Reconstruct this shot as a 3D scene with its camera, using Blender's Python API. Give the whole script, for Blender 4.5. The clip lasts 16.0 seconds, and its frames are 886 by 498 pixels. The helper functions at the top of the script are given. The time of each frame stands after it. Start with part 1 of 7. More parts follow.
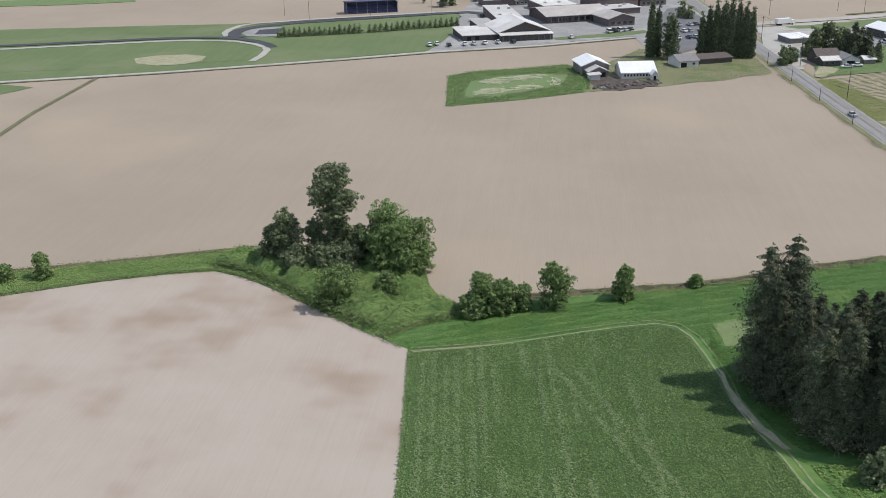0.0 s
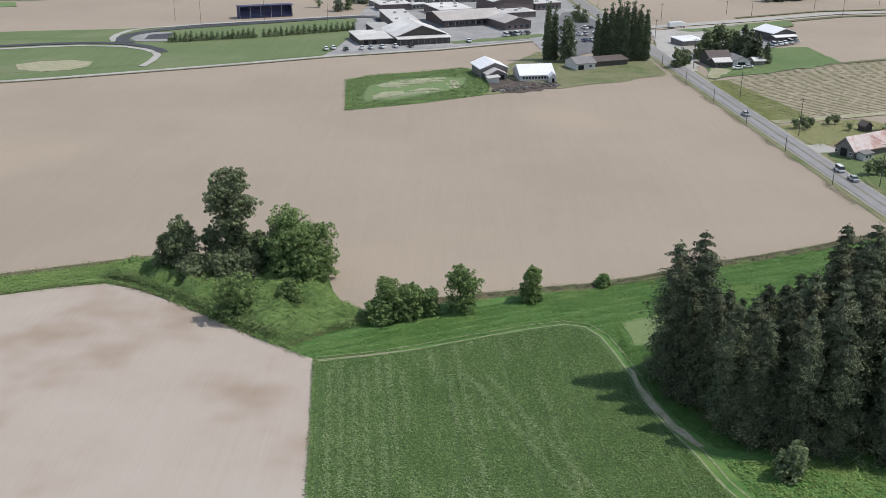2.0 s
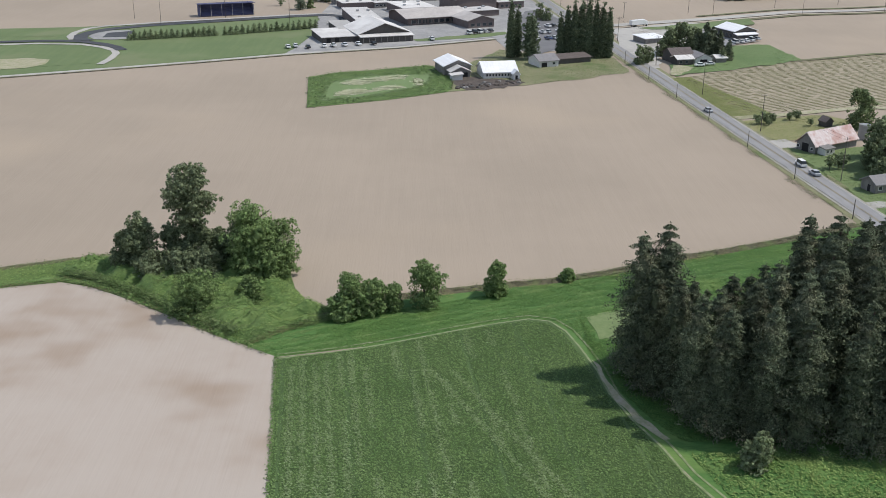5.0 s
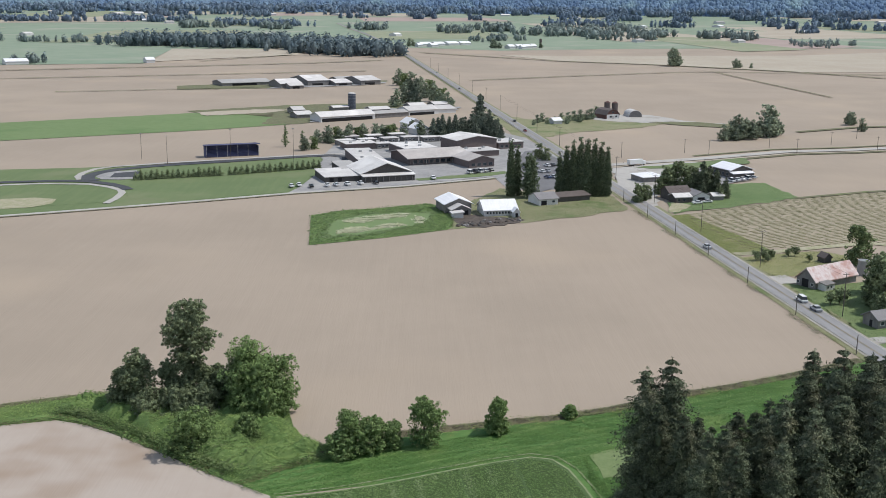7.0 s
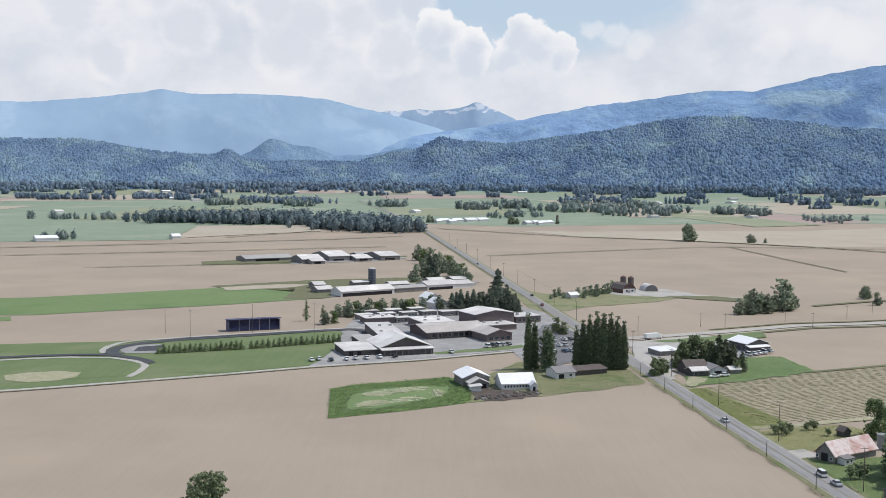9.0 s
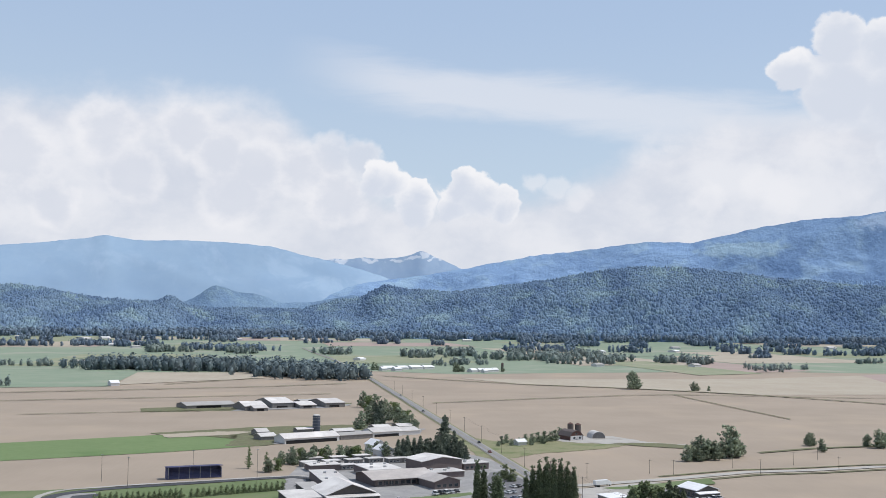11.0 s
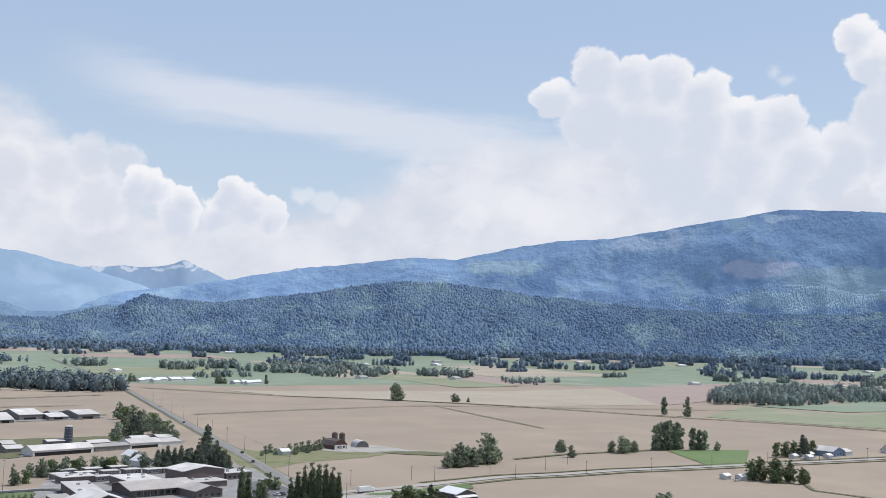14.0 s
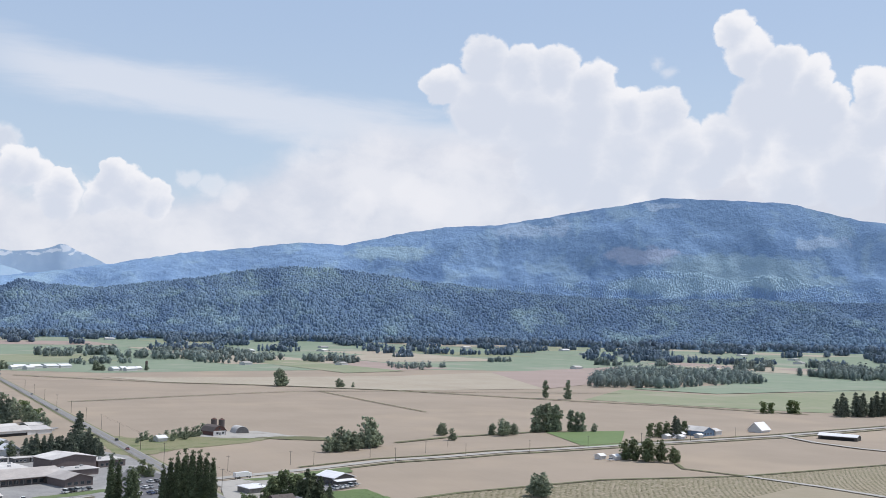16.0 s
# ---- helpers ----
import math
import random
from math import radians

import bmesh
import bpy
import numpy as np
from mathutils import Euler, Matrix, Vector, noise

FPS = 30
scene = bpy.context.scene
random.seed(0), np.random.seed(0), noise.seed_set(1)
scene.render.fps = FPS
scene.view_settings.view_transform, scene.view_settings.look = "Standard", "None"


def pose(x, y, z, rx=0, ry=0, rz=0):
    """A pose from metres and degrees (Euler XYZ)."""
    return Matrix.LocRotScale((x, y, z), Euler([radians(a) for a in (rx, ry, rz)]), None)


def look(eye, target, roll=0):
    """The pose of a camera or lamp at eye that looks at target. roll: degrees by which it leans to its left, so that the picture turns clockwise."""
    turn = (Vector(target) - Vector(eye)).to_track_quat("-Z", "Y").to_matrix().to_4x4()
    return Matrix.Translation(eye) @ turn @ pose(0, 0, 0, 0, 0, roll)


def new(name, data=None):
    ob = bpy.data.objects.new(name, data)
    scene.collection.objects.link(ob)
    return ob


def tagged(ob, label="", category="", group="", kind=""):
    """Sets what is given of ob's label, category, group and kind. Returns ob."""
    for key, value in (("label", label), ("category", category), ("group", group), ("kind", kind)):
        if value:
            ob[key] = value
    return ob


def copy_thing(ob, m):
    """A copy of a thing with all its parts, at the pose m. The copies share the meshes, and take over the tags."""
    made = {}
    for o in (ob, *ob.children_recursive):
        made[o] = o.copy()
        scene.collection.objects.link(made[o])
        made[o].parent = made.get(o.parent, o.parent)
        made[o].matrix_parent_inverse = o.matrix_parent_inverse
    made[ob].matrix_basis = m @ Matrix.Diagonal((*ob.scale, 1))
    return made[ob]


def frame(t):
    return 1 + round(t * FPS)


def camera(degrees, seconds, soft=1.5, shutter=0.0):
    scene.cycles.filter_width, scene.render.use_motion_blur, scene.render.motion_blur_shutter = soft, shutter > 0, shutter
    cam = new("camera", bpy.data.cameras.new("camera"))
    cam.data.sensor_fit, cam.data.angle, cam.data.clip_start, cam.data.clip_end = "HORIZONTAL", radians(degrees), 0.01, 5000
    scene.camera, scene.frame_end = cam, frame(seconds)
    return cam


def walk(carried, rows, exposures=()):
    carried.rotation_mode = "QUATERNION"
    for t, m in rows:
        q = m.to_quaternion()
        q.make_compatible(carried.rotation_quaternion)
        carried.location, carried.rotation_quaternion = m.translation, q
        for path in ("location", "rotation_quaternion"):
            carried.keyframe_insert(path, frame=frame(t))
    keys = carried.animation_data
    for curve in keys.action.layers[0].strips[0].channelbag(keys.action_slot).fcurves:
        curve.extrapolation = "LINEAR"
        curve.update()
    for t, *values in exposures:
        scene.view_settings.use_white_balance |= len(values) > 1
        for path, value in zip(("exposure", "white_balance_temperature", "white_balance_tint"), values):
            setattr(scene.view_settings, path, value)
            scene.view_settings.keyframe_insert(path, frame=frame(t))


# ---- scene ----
# a drone hovering about 85 m over farmland, panning from the fields below up to the hills
cam = camera(46.0, 16.0, soft=0.55)
PATH = [  # seconds, x, y, z, yaw, pitch, roll
    (0.0, 2.07, -1.25, 90.35, 6.717, -21.576, -0.356),
    (0.5, 1.21, 1.41, 89.37, 3.49, -21.358, 0.284),
    (1.0, 0.96, 2.86, 88.37, 2.075, -21.203, 0.364),
    (1.5, 0.85, 3.48, 88.08, 1.384, -21.198, 0.342),
    (2.0, 0.73, 3.68, 87.62, 0.831, -21.158, 0.448),
    (2.5, 0.83, 3.89, 87.14, 0.348, -21.146, 0.542),
    (3.0, 0.96, 4.36, 86.74, -0.071, -21.132, 0.585),
    (3.5, 0.78, 4.37, 86.51, -0.437, -21.106, 0.68),
    (3.7, 0.82, 4.48, 86.38, -0.565, -21.098, 0.7),
    (4.6, 1.05, 5.0, 85.85, -1.02, -21.085, 0.75),
    (5.1, 1.2, 5.4, 85.5, -1.24, -21.02, 0.775),
    (5.45, 1.3, 5.68, 85.28, -1.37, -20.55, 0.785),
    (5.8, 1.38, 5.85, 85.14, -1.441, -19.377, 0.79),
    (6.0, 1.4, 5.89, 85.11, -1.424, -18.375, 0.793),
    (6.5, 1.42, 5.8, 85.19, -1.254, -15.956, 0.7),
    (7.0, 1.61, 5.58, 85.06, -0.975, -13.503, 0.578),
    (7.5, 1.83, 4.77, 85.09, -0.629, -11.047, 0.422),
    (8.0, 1.84, 3.11, 85.53, -0.267, -8.646, 0.339),
    (8.5, 1.91, 0.91, 85.8, 0.022, -6.275, 0.275),
    (9.0, 1.91, -1.27, 86.18, 0.158, -3.996, 0.381),
    (9.2, 1.85, -1.36, 86.1, 0.169, -3.112, 0.385),
    (9.9, 1.3, -1.5, 85.4, -0.219, 0.143, 0.47),
    (10.6, 0.4, -1.62, 84.4, -1.554, 3.06, 0.6),
    (11.3, -0.45, -1.75, 83.4, -3.986, 4.654, 0.8),
    (11.5, -0.67, -1.81, 83.1, -4.852, 4.826, 0.937),
    (12.0, -2.03, -2.65, 82.31, -7.359, 5.232, 1.182),
    (12.5, -2.76, -3.27, 81.87, -9.686, 5.399, 1.267),
    (13.0, -2.92, -3.86, 81.48, -11.801, 5.386, 1.353),
    (13.5, -2.68, -4.57, 81.06, -13.754, 5.276, 1.342),
    (14.0, -2.91, -5.49, 80.56, -15.588, 5.157, 1.357),
    (14.5, -2.69, -6.08, 80.27, -17.287, 5.06, 1.388),
    (15.0, -1.71, -6.47, 79.79, -18.816, 4.913, 1.369),
    (15.5, 0.53, -6.34, 79.83, -20.315, 4.69, 1.215),
    (16.0, 1.74, -6.52, 79.63, -21.709, 4.511, 1.22),
]


def eye_pose(x, y, z, yaw, pitch, roll):
    return pose(x, y, z, 90 + pitch, 0, yaw) @ pose(0, 0, 0, 0, 0, roll)


walk(cam, [(row[0], eye_pose(*row[1:])) for row in PATH], [(0.0, 0.0, 6500, 10), (8.0, 0.0, 6480, 10), (12.0, 0.0, 6410, 11), (16.0, 0.0, 6380, 11.5)])

# ---- world and sun ----
SUN_AZ, SUN_EL = 84.0, 57.0            # degrees clockwise from +y, and above the horizon
world = bpy.data.worlds.new("sky")
scene.world = world
world.use_nodes = True


def nodes_of(tree):
    tree.nodes.clear()
    return tree.nodes, tree.links


class Net:
    """Short hand for node trees."""

    def __init__(self, tree):
        self.n, self.l = nodes_of(tree)

    def add(self, kind, **values):
        node = self.n.new(kind)
        for key, value in values.items():
            if key == "operation":
                node.operation = value
            elif key == "blend":
                node.blend_type = value
            elif key == "dims":
                node.noise_dimensions = value
        return node

    def put(self, socket, value):
        if isinstance(value, bpy.types.NodeSocket):
            self.l.new(value, socket)
        elif value is not None:
            socket.default_value = value

    def math(self, op, a, b=None, c=None, clamp=False):
        node = self.add("ShaderNodeMath", operation=op)
        node.use_clamp = clamp
        for socket, value in zip(node.inputs, (a, b, c)):
            self.put(socket, value)
        return node.outputs[0]

    def vec(self, op, a, b=None):
        node = self.add("ShaderNodeVectorMath", operation=op)
        self.put(node.inputs[0], a)
        self.put(node.inputs[1], b)
        return node.outputs["Value" if op in ("LENGTH", "DOT_PRODUCT") else "Vector"]

    def noise(self, vector, scale, detail=4.0, rough=0.55, distortion=0.0):
        node = self.add("ShaderNodeTexNoise")
        self.put(node.inputs["Vector"], vector)
        node.inputs["Scale"].default_value = scale
        node.inputs["Detail"].default_value = detail
        node.inputs["Roughness"].default_value = rough
        node.inputs["Distortion"].default_value = distortion
        return node.outputs[0]

    def add_noise_colour(self, vector, scale):
        node = self.add("ShaderNodeTexNoise")
        self.put(node.inputs["Vector"], vector)
        node.inputs["Scale"].default_value = scale
        node.inputs["Detail"].default_value = 4.0
        return node.outputs["Color"]

    def ramp(self, fac, low, high):
        node = self.add("ShaderNodeMapRange")
        node.interpolation_type = "SMOOTHSTEP"
        self.put(node.inputs[0], fac)
        node.inputs[1].default_value, node.inputs[2].default_value = low, high
        return node.outputs[0]

    def mix(self, fac, a, b, blend="MIX"):
        node = self.add("ShaderNodeMix")
        node.data_type, node.blend_type = "RGBA", blend
        self.put(node.inputs[0], fac)
        for socket, value in ((node.inputs[6], a), (node.inputs[7], b)):
            self.put(socket, (*value, 1) if isinstance(value, tuple) and len(value) == 3 else value)
        return node.outputs[2]


net = Net(world.node_tree)
sky = net.add("ShaderNodeTexSky")
sky.sky_type, sky.sun_disc = "NISHITA", False
sky.sun_elevation, sky.sun_rotation = radians(SUN_EL), radians(SUN_AZ)
sky.altitude, sky.air_density, sky.dust_density, sky.ozone_density = 90, 1.0, 1.6, 1.0
way = net.add("ShaderNodeTexCoord").outputs["Generated"]
split = net.add("ShaderNodeSeparateXYZ")
net.put(split.inputs[0], way)
across = net.math("SQRT", net.math("ADD", net.math("MULTIPLY", split.outputs[0], split.outputs[0]), net.math("MULTIPLY", split.outputs[1], split.outputs[1])))
azimuth = net.math("ARCTAN2", split.outputs[0], split.outputs[1])
height = net.math("DIVIDE", split.outputs[2], net.math("MAXIMUM", across, 0.05))
chart = net.add("ShaderNodeCombineXYZ")
net.put(chart.inputs[0], azimuth)
net.put(chart.inputs[1], height)
chart = chart.outputs[0]
grain = net.add_noise_colour(net.vec("MULTIPLY", chart, (1.0, 1.2, 1.0)), 26.0)
curl = net.vec("MULTIPLY", net.vec("SUBTRACT", grain, (0.5, 0.5, 0.5)), (0.030, 0.026, 0.0))
fine_grain = net.add_noise_colour(chart, 95.0)
curl = net.vec("ADD", curl, net.vec("MULTIPLY", net.vec("SUBTRACT", fine_grain, (0.5, 0.5, 0.5)), (0.010, 0.010, 0.0)))
billow = net.noise(net.vec("MULTIPLY", chart, (1.0, 1.3, 1.0)), 15.0, 8.0, 0.6, 0.15)
billow_big = net.noise(net.vec("MULTIPLY", chart, (1.0, 1.9, 1.0)), 6.0, 4.0, 0.5)
# cumulus puffs: azimuth, height (tangent), radius
TOWERS = [(0.379, 0.239, 0.024), (0.417, 0.268, 0.026), (0.453, 0.260, 0.024), (0.485, 0.256, 0.026), (0.521, 0.239, 0.028), (0.423, 0.221, 0.046), (0.472, 0.215, 0.051), (0.516, 0.204, 0.045),
          (0.553, 0.215, 0.025), (0.585, 0.210, 0.028), (0.559, 0.177, 0.050), (0.495, 0.163, 0.050), (0.601, 0.176, 0.034), (0.647, 0.180, 0.030), (0.672, 0.185, 0.024), (0.632, 0.162, 0.030)]
TOWERS_EAST = [(0.652, 0.288, 0.020), (0.665, 0.265, 0.025), (0.695, 0.252, 0.022), (0.722, 0.238, 0.022), (0.737, 0.216, 0.020), (0.683, 0.219, 0.037), (0.722, 0.191, 0.042), (0.775, 0.229, 0.020),
               (0.774, 0.193, 0.026), (0.751, 0.153, 0.040), (0.702, 0.150, 0.038), (0.80, 0.21, 0.03), (0.591, 0.141, 0.032), (0.538, 0.141, 0.032)]
LOW_PUFFS = [(0.072, 0.140, 0.016), (0.084, 0.128, 0.023), (0.105, 0.119, 0.020), (0.062, 0.120, 0.020), (0.026, 0.131, 0.015), (0.023, 0.116, 0.022), (-0.001, 0.136, 0.019), (-0.015, 0.140, 0.019)]
WEST_PUFFS = [(-0.193, 0.177, 0.030), (-0.164, 0.159, 0.030), (-0.129, 0.147, 0.032), (-0.060, 0.162, 0.026), (-0.032, 0.157, 0.024), (-0.089, 0.144, 0.032), (-0.152, 0.119, 0.036), (-0.053, 0.122, 0.033), (-0.27, 0.175, 0.036), (-0.34, 0.150, 0.04), (-0.24, 0.135, 0.03), (-0.31, 0.105, 0.025)]
HEAPS_AROUND = [(1.2, 0.22, 0.16), (1.9, 0.2, 0.18), (2.7, 0.24, 0.17), (-0.9, 0.2, 0.15), (-1.6, 0.22, 0.18), (-2.4, 0.2, 0.17)]


def puff_field(spot, puffs):
    """How deep a place of the sky lies inside the nearest puff."""
    deep = None
    for az, el, r in puffs:
        near = net.math("SUBTRACT", 1.0, net.math("DIVIDE", net.vec("LENGTH", net.vec("SUBTRACT", spot, (az, el, 0.0))), r))
        deep = near if deep is None else net.math("MAXIMUM", deep, near)
    return deep


PUFFS = TOWERS + TOWERS_EAST + LOW_PUFFS + HEAPS_AROUND
here = net.vec("ADD", chart, curl)
deep = puff_field(here, PUFFS)
deep_up = puff_field(net.vec("ADD", here, (0.004, 0.011, 0.0)), PUFFS)
cumulus = net.ramp(deep, -0.02, 0.16)
FAINT_PUFFS = [(0.140, 0.137, 0.012), (0.159, 0.133, 0.015), (0.178, 0.124, 0.016), (0.365, 0.124, 0.024), (0.345, 0.134, 0.020), (0.30, 0.12, 0.02)]
faint = net.math("MULTIPLY", net.ramp(puff_field(here, FAINT_PUFFS), -0.1, 0.5), 0.45)
west = puff_field(here, WEST_PUFFS)
west_lit = net.math("SUBTRACT", net.math("ADD", net.math("MULTIPLY", net.math("SUBTRACT", billow, 0.5), 1.6), 0.25), net.math("MULTIPLY", west, 0.9))
west_tint = net.mix(net.ramp(west_lit, -0.35, 0.3), (0.70, 0.73, 0.80), (0.875, 0.875, 0.90))
# the white bank low over the hills and the thin veil that slants across
east = net.ramp(azimuth, 0.08, 0.34)
bank_top = net.math("ADD", 0.118, net.math("ADD", net.math("MULTIPLY", east, 0.075), net.math("MULTIPLY", net.ramp(azimuth, 0.02, -0.14), 0.088)))
edge = net.math("ADD", net.math("MULTIPLY", net.math("SUBTRACT", billow_big, 0.5), 0.07), net.math("MULTIPLY", net.math("SUBTRACT", billow, 0.5), 0.05))
bank = net.ramp(net.math("ADD", net.math("SUBTRACT", bank_top, height), edge), -0.022, 0.022)
veil_off = net.math("ABSOLUTE", net.math("SUBTRACT", height, net.math("SUBTRACT", 0.234, net.math("MULTIPLY", azimuth, 0.125))))
streak = net.add("ShaderNodeMapping")
net.put(streak.inputs[0], chart)
streak.inputs["Rotation"].default_value = (0, 0, radians(8))
streak.inputs["Scale"].default_value = (3.0, 14.0, 1.0)
wisps = net.noise(streak.outputs[0], 2.2, 7.0, 0.6, 0.4)
veil = net.math("MULTIPLY", net.ramp(net.math("SUBTRACT", net.math("ADD", 0.004, net.math("MULTIPLY", wisps, 0.050)), veil_off), -0.006, 0.024), net.math("MULTIPLY", net.ramp(azimuth, -0.12, 0.02), 0.62))
wisp = net.ramp(net.math("ADD", puff_field(here, [(0.583, 0.262, 0.011), (0.592, 0.252, 0.010)]), net.math("SUBTRACT", wisps, 0.5)), 0.0, 0.9)
# tops are bright, the undersides and hollows blue-grey
rise = net.math("SUBTRACT", deep, deep_up)
lit = net.math("ADD", net.math("MULTIPLY", rise, 0.55), net.math("ADD", net.math("MULTIPLY", net.math("SUBTRACT", billow, 0.5), 0.9), net.math("MULTIPLY", net.math("SUBTRACT", billow_big, 0.5), 1.3)))
lit = net.math("SUBTRACT", lit, net.math("MULTIPLY", deep, 0.75))
puff_tint = net.mix(net.ramp(lit, -0.55, 0.24), (0.67, 0.715, 0.80), (0.905, 0.905, 0.92))
bank_lit = net.math("ADD", net.math("MULTIPLY", net.math("SUBTRACT", billow, 0.5), 1.2), net.math("MULTIPLY", net.math("SUBTRACT", billow_big, 0.5), 1.4))
bank_tint = net.mix(net.ramp(bank_lit, -0.32, 0.25), (0.67, 0.70, 0.775), (0.825, 0.83, 0.865))
air = net.mix(net.ramp(height, 0.10, 0.34), (0.575, 0.70, 0.83), (0.455, 0.59, 0.795))
air = net.mix(0.2, air, net.mix(1.0, sky.outputs[0], (0.10, 0.10, 0.10), "MULTIPLY"))
high = net.math("MULTIPLY", net.ramp(height, 0.36, 0.8), 0.35)
air = net.mix(high, air, net.mix(1.0, sky.outputs[0], (0.10, 0.10, 0.10), "MULTIPLY"))
view = net.mix(net.math("MAXIMUM", veil, net.math("MULTIPLY", wisp, 0.5)), air, (0.80, 0.815, 0.86))
view = net.mix(net.math("MULTIPLY", bank, 0.9), view, bank_tint)
view = net.mix(net.math("MULTIPLY", net.ramp(west, -0.05, 0.35), 0.75), view, west_tint)
view = net.mix(faint, view, (0.885, 0.885, 0.905))
view = net.mix(cumulus, view, puff_tint)
glow = net.add("ShaderNodeBackground")
net.put(glow.inputs[0], view)
glow.inputs[1].default_value = 1.0
net.l.new(glow.outputs[0], net.add("ShaderNodeOutputWorld").inputs[0])

sun = new("sun", bpy.data.lights.new("sun", "SUN"))
sun.data.energy, sun.data.angle, sun.data.color = 3.4, radians(0.55), (1.0, 0.955, 0.88)
sun_way = Vector((math.sin(radians(SUN_AZ)) * math.cos(radians(SUN_EL)), math.cos(radians(SUN_AZ)) * math.cos(radians(SUN_EL)), math.sin(radians(SUN_EL))))
sun.matrix_world = look(sun_way * 300, (0, 0, 0))
scene.view_settings.exposure = 0.0


# ---- materials ----
def material(name, colour, second=None, scale=1.0, rough=0.85, metal=0.0, fine=8.0, amount=0.5, bump=0.0, bump_scale=6.0, island=0.0, each=0.0, leaf=0.0, third=None, third_scale=0.05, stretch=None, turn=0.0):
    """A procedural surface: two colours mixed by noise at two sizes, an optional third in large stains; island/each: variation by loose piece or by object."""
    m = bpy.data.materials.new(name)
    m.use_nodes = True
    k = Net(m.node_tree)
    spot = k.add("ShaderNodeTexCoord").outputs["Object"]
    if stretch:
        mapping = k.add("ShaderNodeMapping")
        k.put(mapping.inputs[0], spot)
        mapping.inputs["Rotation"].default_value = (0, 0, radians(turn))
        mapping.inputs["Scale"].default_value = stretch
        grain_at = mapping.outputs[0]
    else:
        grain_at = spot
    second = second or tuple(c * 0.8 for c in colour)
    blotch = k.noise(spot, scale, 5.0, 0.6)
    grain = k.noise(grain_at, fine, 3.0, 0.6)
    fac = k.ramp(k.math("ADD", k.math("MULTIPLY", blotch, 1 - amount), k.math("MULTIPLY", grain, amount)), 0.36, 0.64)
    base = k.mix(fac, colour, second)
    if third:
        base = k.mix(k.ramp(k.noise(spot, third_scale, 3.0, 0.55), 0.5, 0.72), base, third)
    if island:
        geo = k.add("ShaderNodeNewGeometry").outputs["Random Per Island"]
        base = k.mix(1.0, base, k.mix(geo, (1 - island,) * 3, (1 + island,) * 3), "MULTIPLY")
    if each:
        info = k.add("ShaderNodeObjectInfo").outputs["Random"]
        base = k.mix(1.0, base, k.mix(info, (1 - each,) * 3, (1 + each,) * 3), "MULTIPLY")
    surf = k.add("ShaderNodeBsdfPrincipled")
    k.put(surf.inputs["Base Color"], base)
    surf.inputs["Roughness"].default_value = rough
    surf.inputs["Metallic"].default_value = metal
    surf.inputs["Specular IOR Level"].default_value = 0.1 if leaf else 0.25 if rough > 0.6 else 0.5
    if bump:
        b = k.add("ShaderNodeBump")
        b.inputs["Distance"].default_value = bump
        k.put(b.inputs["Height"], k.noise(grain_at, bump_scale, 4.0, 0.6))
        k.l.new(b.outputs[0], surf.inputs["Normal"])
    shader = surf.outputs[0]
    if leaf:
        thin = k.add("ShaderNodeBsdfTranslucent")
        k.put(thin.inputs[0], base)
        both = k.add("ShaderNodeMixShader")
        both.inputs[0].default_value = leaf
        k.l.new(shader, both.inputs[1])
        k.l.new(thin.outputs[0], both.inputs[2])
        shader = both.outputs[0]
    k.l.new(shader, k.add("ShaderNodeOutputMaterial").inputs[0])
    return m


ROAD_TURN = 6.0     # the main road leans six degrees to the left of +y
SOIL = material("tilled_soil", (0.338, 0.278, 0.220), (0.300, 0.248, 0.196), 0.010, fine=0.5, amount=0.2, bump=0.05, bump_scale=2.0, third=(0.368, 0.298, 0.228), third_scale=0.008, stretch=(1.0, 0.05, 1.0), turn=60)
SOIL_DRY = material("dry_soil", (0.40, 0.345, 0.30), (0.37, 0.31, 0.262), 0.035, fine=0.9, amount=0.18, bump=0.05, bump_scale=1.5, third=(0.285, 0.215, 0.162), third_scale=0.035, stretch=(1.0, 0.04, 1.0), turn=6)
SOIL_PALE = material("pale_stubble", (0.40, 0.355, 0.285), (0.36, 0.31, 0.245), 0.01, fine=0.2, amount=0.4, stretch=(1.0, 0.1, 1.0), turn=62)
SOIL_PINK = material("reddish_soil", (0.36, 0.285, 0.255), (0.33, 0.26, 0.23), 0.008, fine=0.1, amount=0.3)
CROP = material("young_crop", (0.058, 0.100, 0.034), (0.085, 0.135, 0.048), 0.09, fine=1.0, amount=0.5, rough=0.8, bump=0.12, bump_scale=3.0, stretch=(1.0, 0.12, 1.0), turn=6)
GRASS = material("verge_grass", (0.062, 0.142, 0.036), (0.102, 0.19, 0.052), 0.12, fine=1.2, amount=0.5, rough=0.85, bump=0.1, bump_scale=3.0, stretch=(0.3, 1.0, 1.0), turn=-25, third=(0.14, 0.215, 0.062), third_scale=0.09)
GRASS_PALE = material("mown_grass", (0.135, 0.188, 0.075), (0.172, 0.22, 0.098), 0.1, fine=1.0, bump=0.05)
WEEDS = material("rank_weeds", (0.10, 0.17, 0.05), (0.16, 0.235, 0.078), 0.2, fine=1.5, bump=0.35, bump_scale=1.0, stretch=(0.4, 1.0, 1.0), turn=-20)
LAWN = material("sports_lawn", (0.115, 0.158, 0.068), (0.14, 0.182, 0.082), 0.03, fine=0.3, amount=0.4, stretch=(1.0, 0.1, 1.0), turn=60, third=(0.16, 0.185, 0.095), third_scale=0.03)
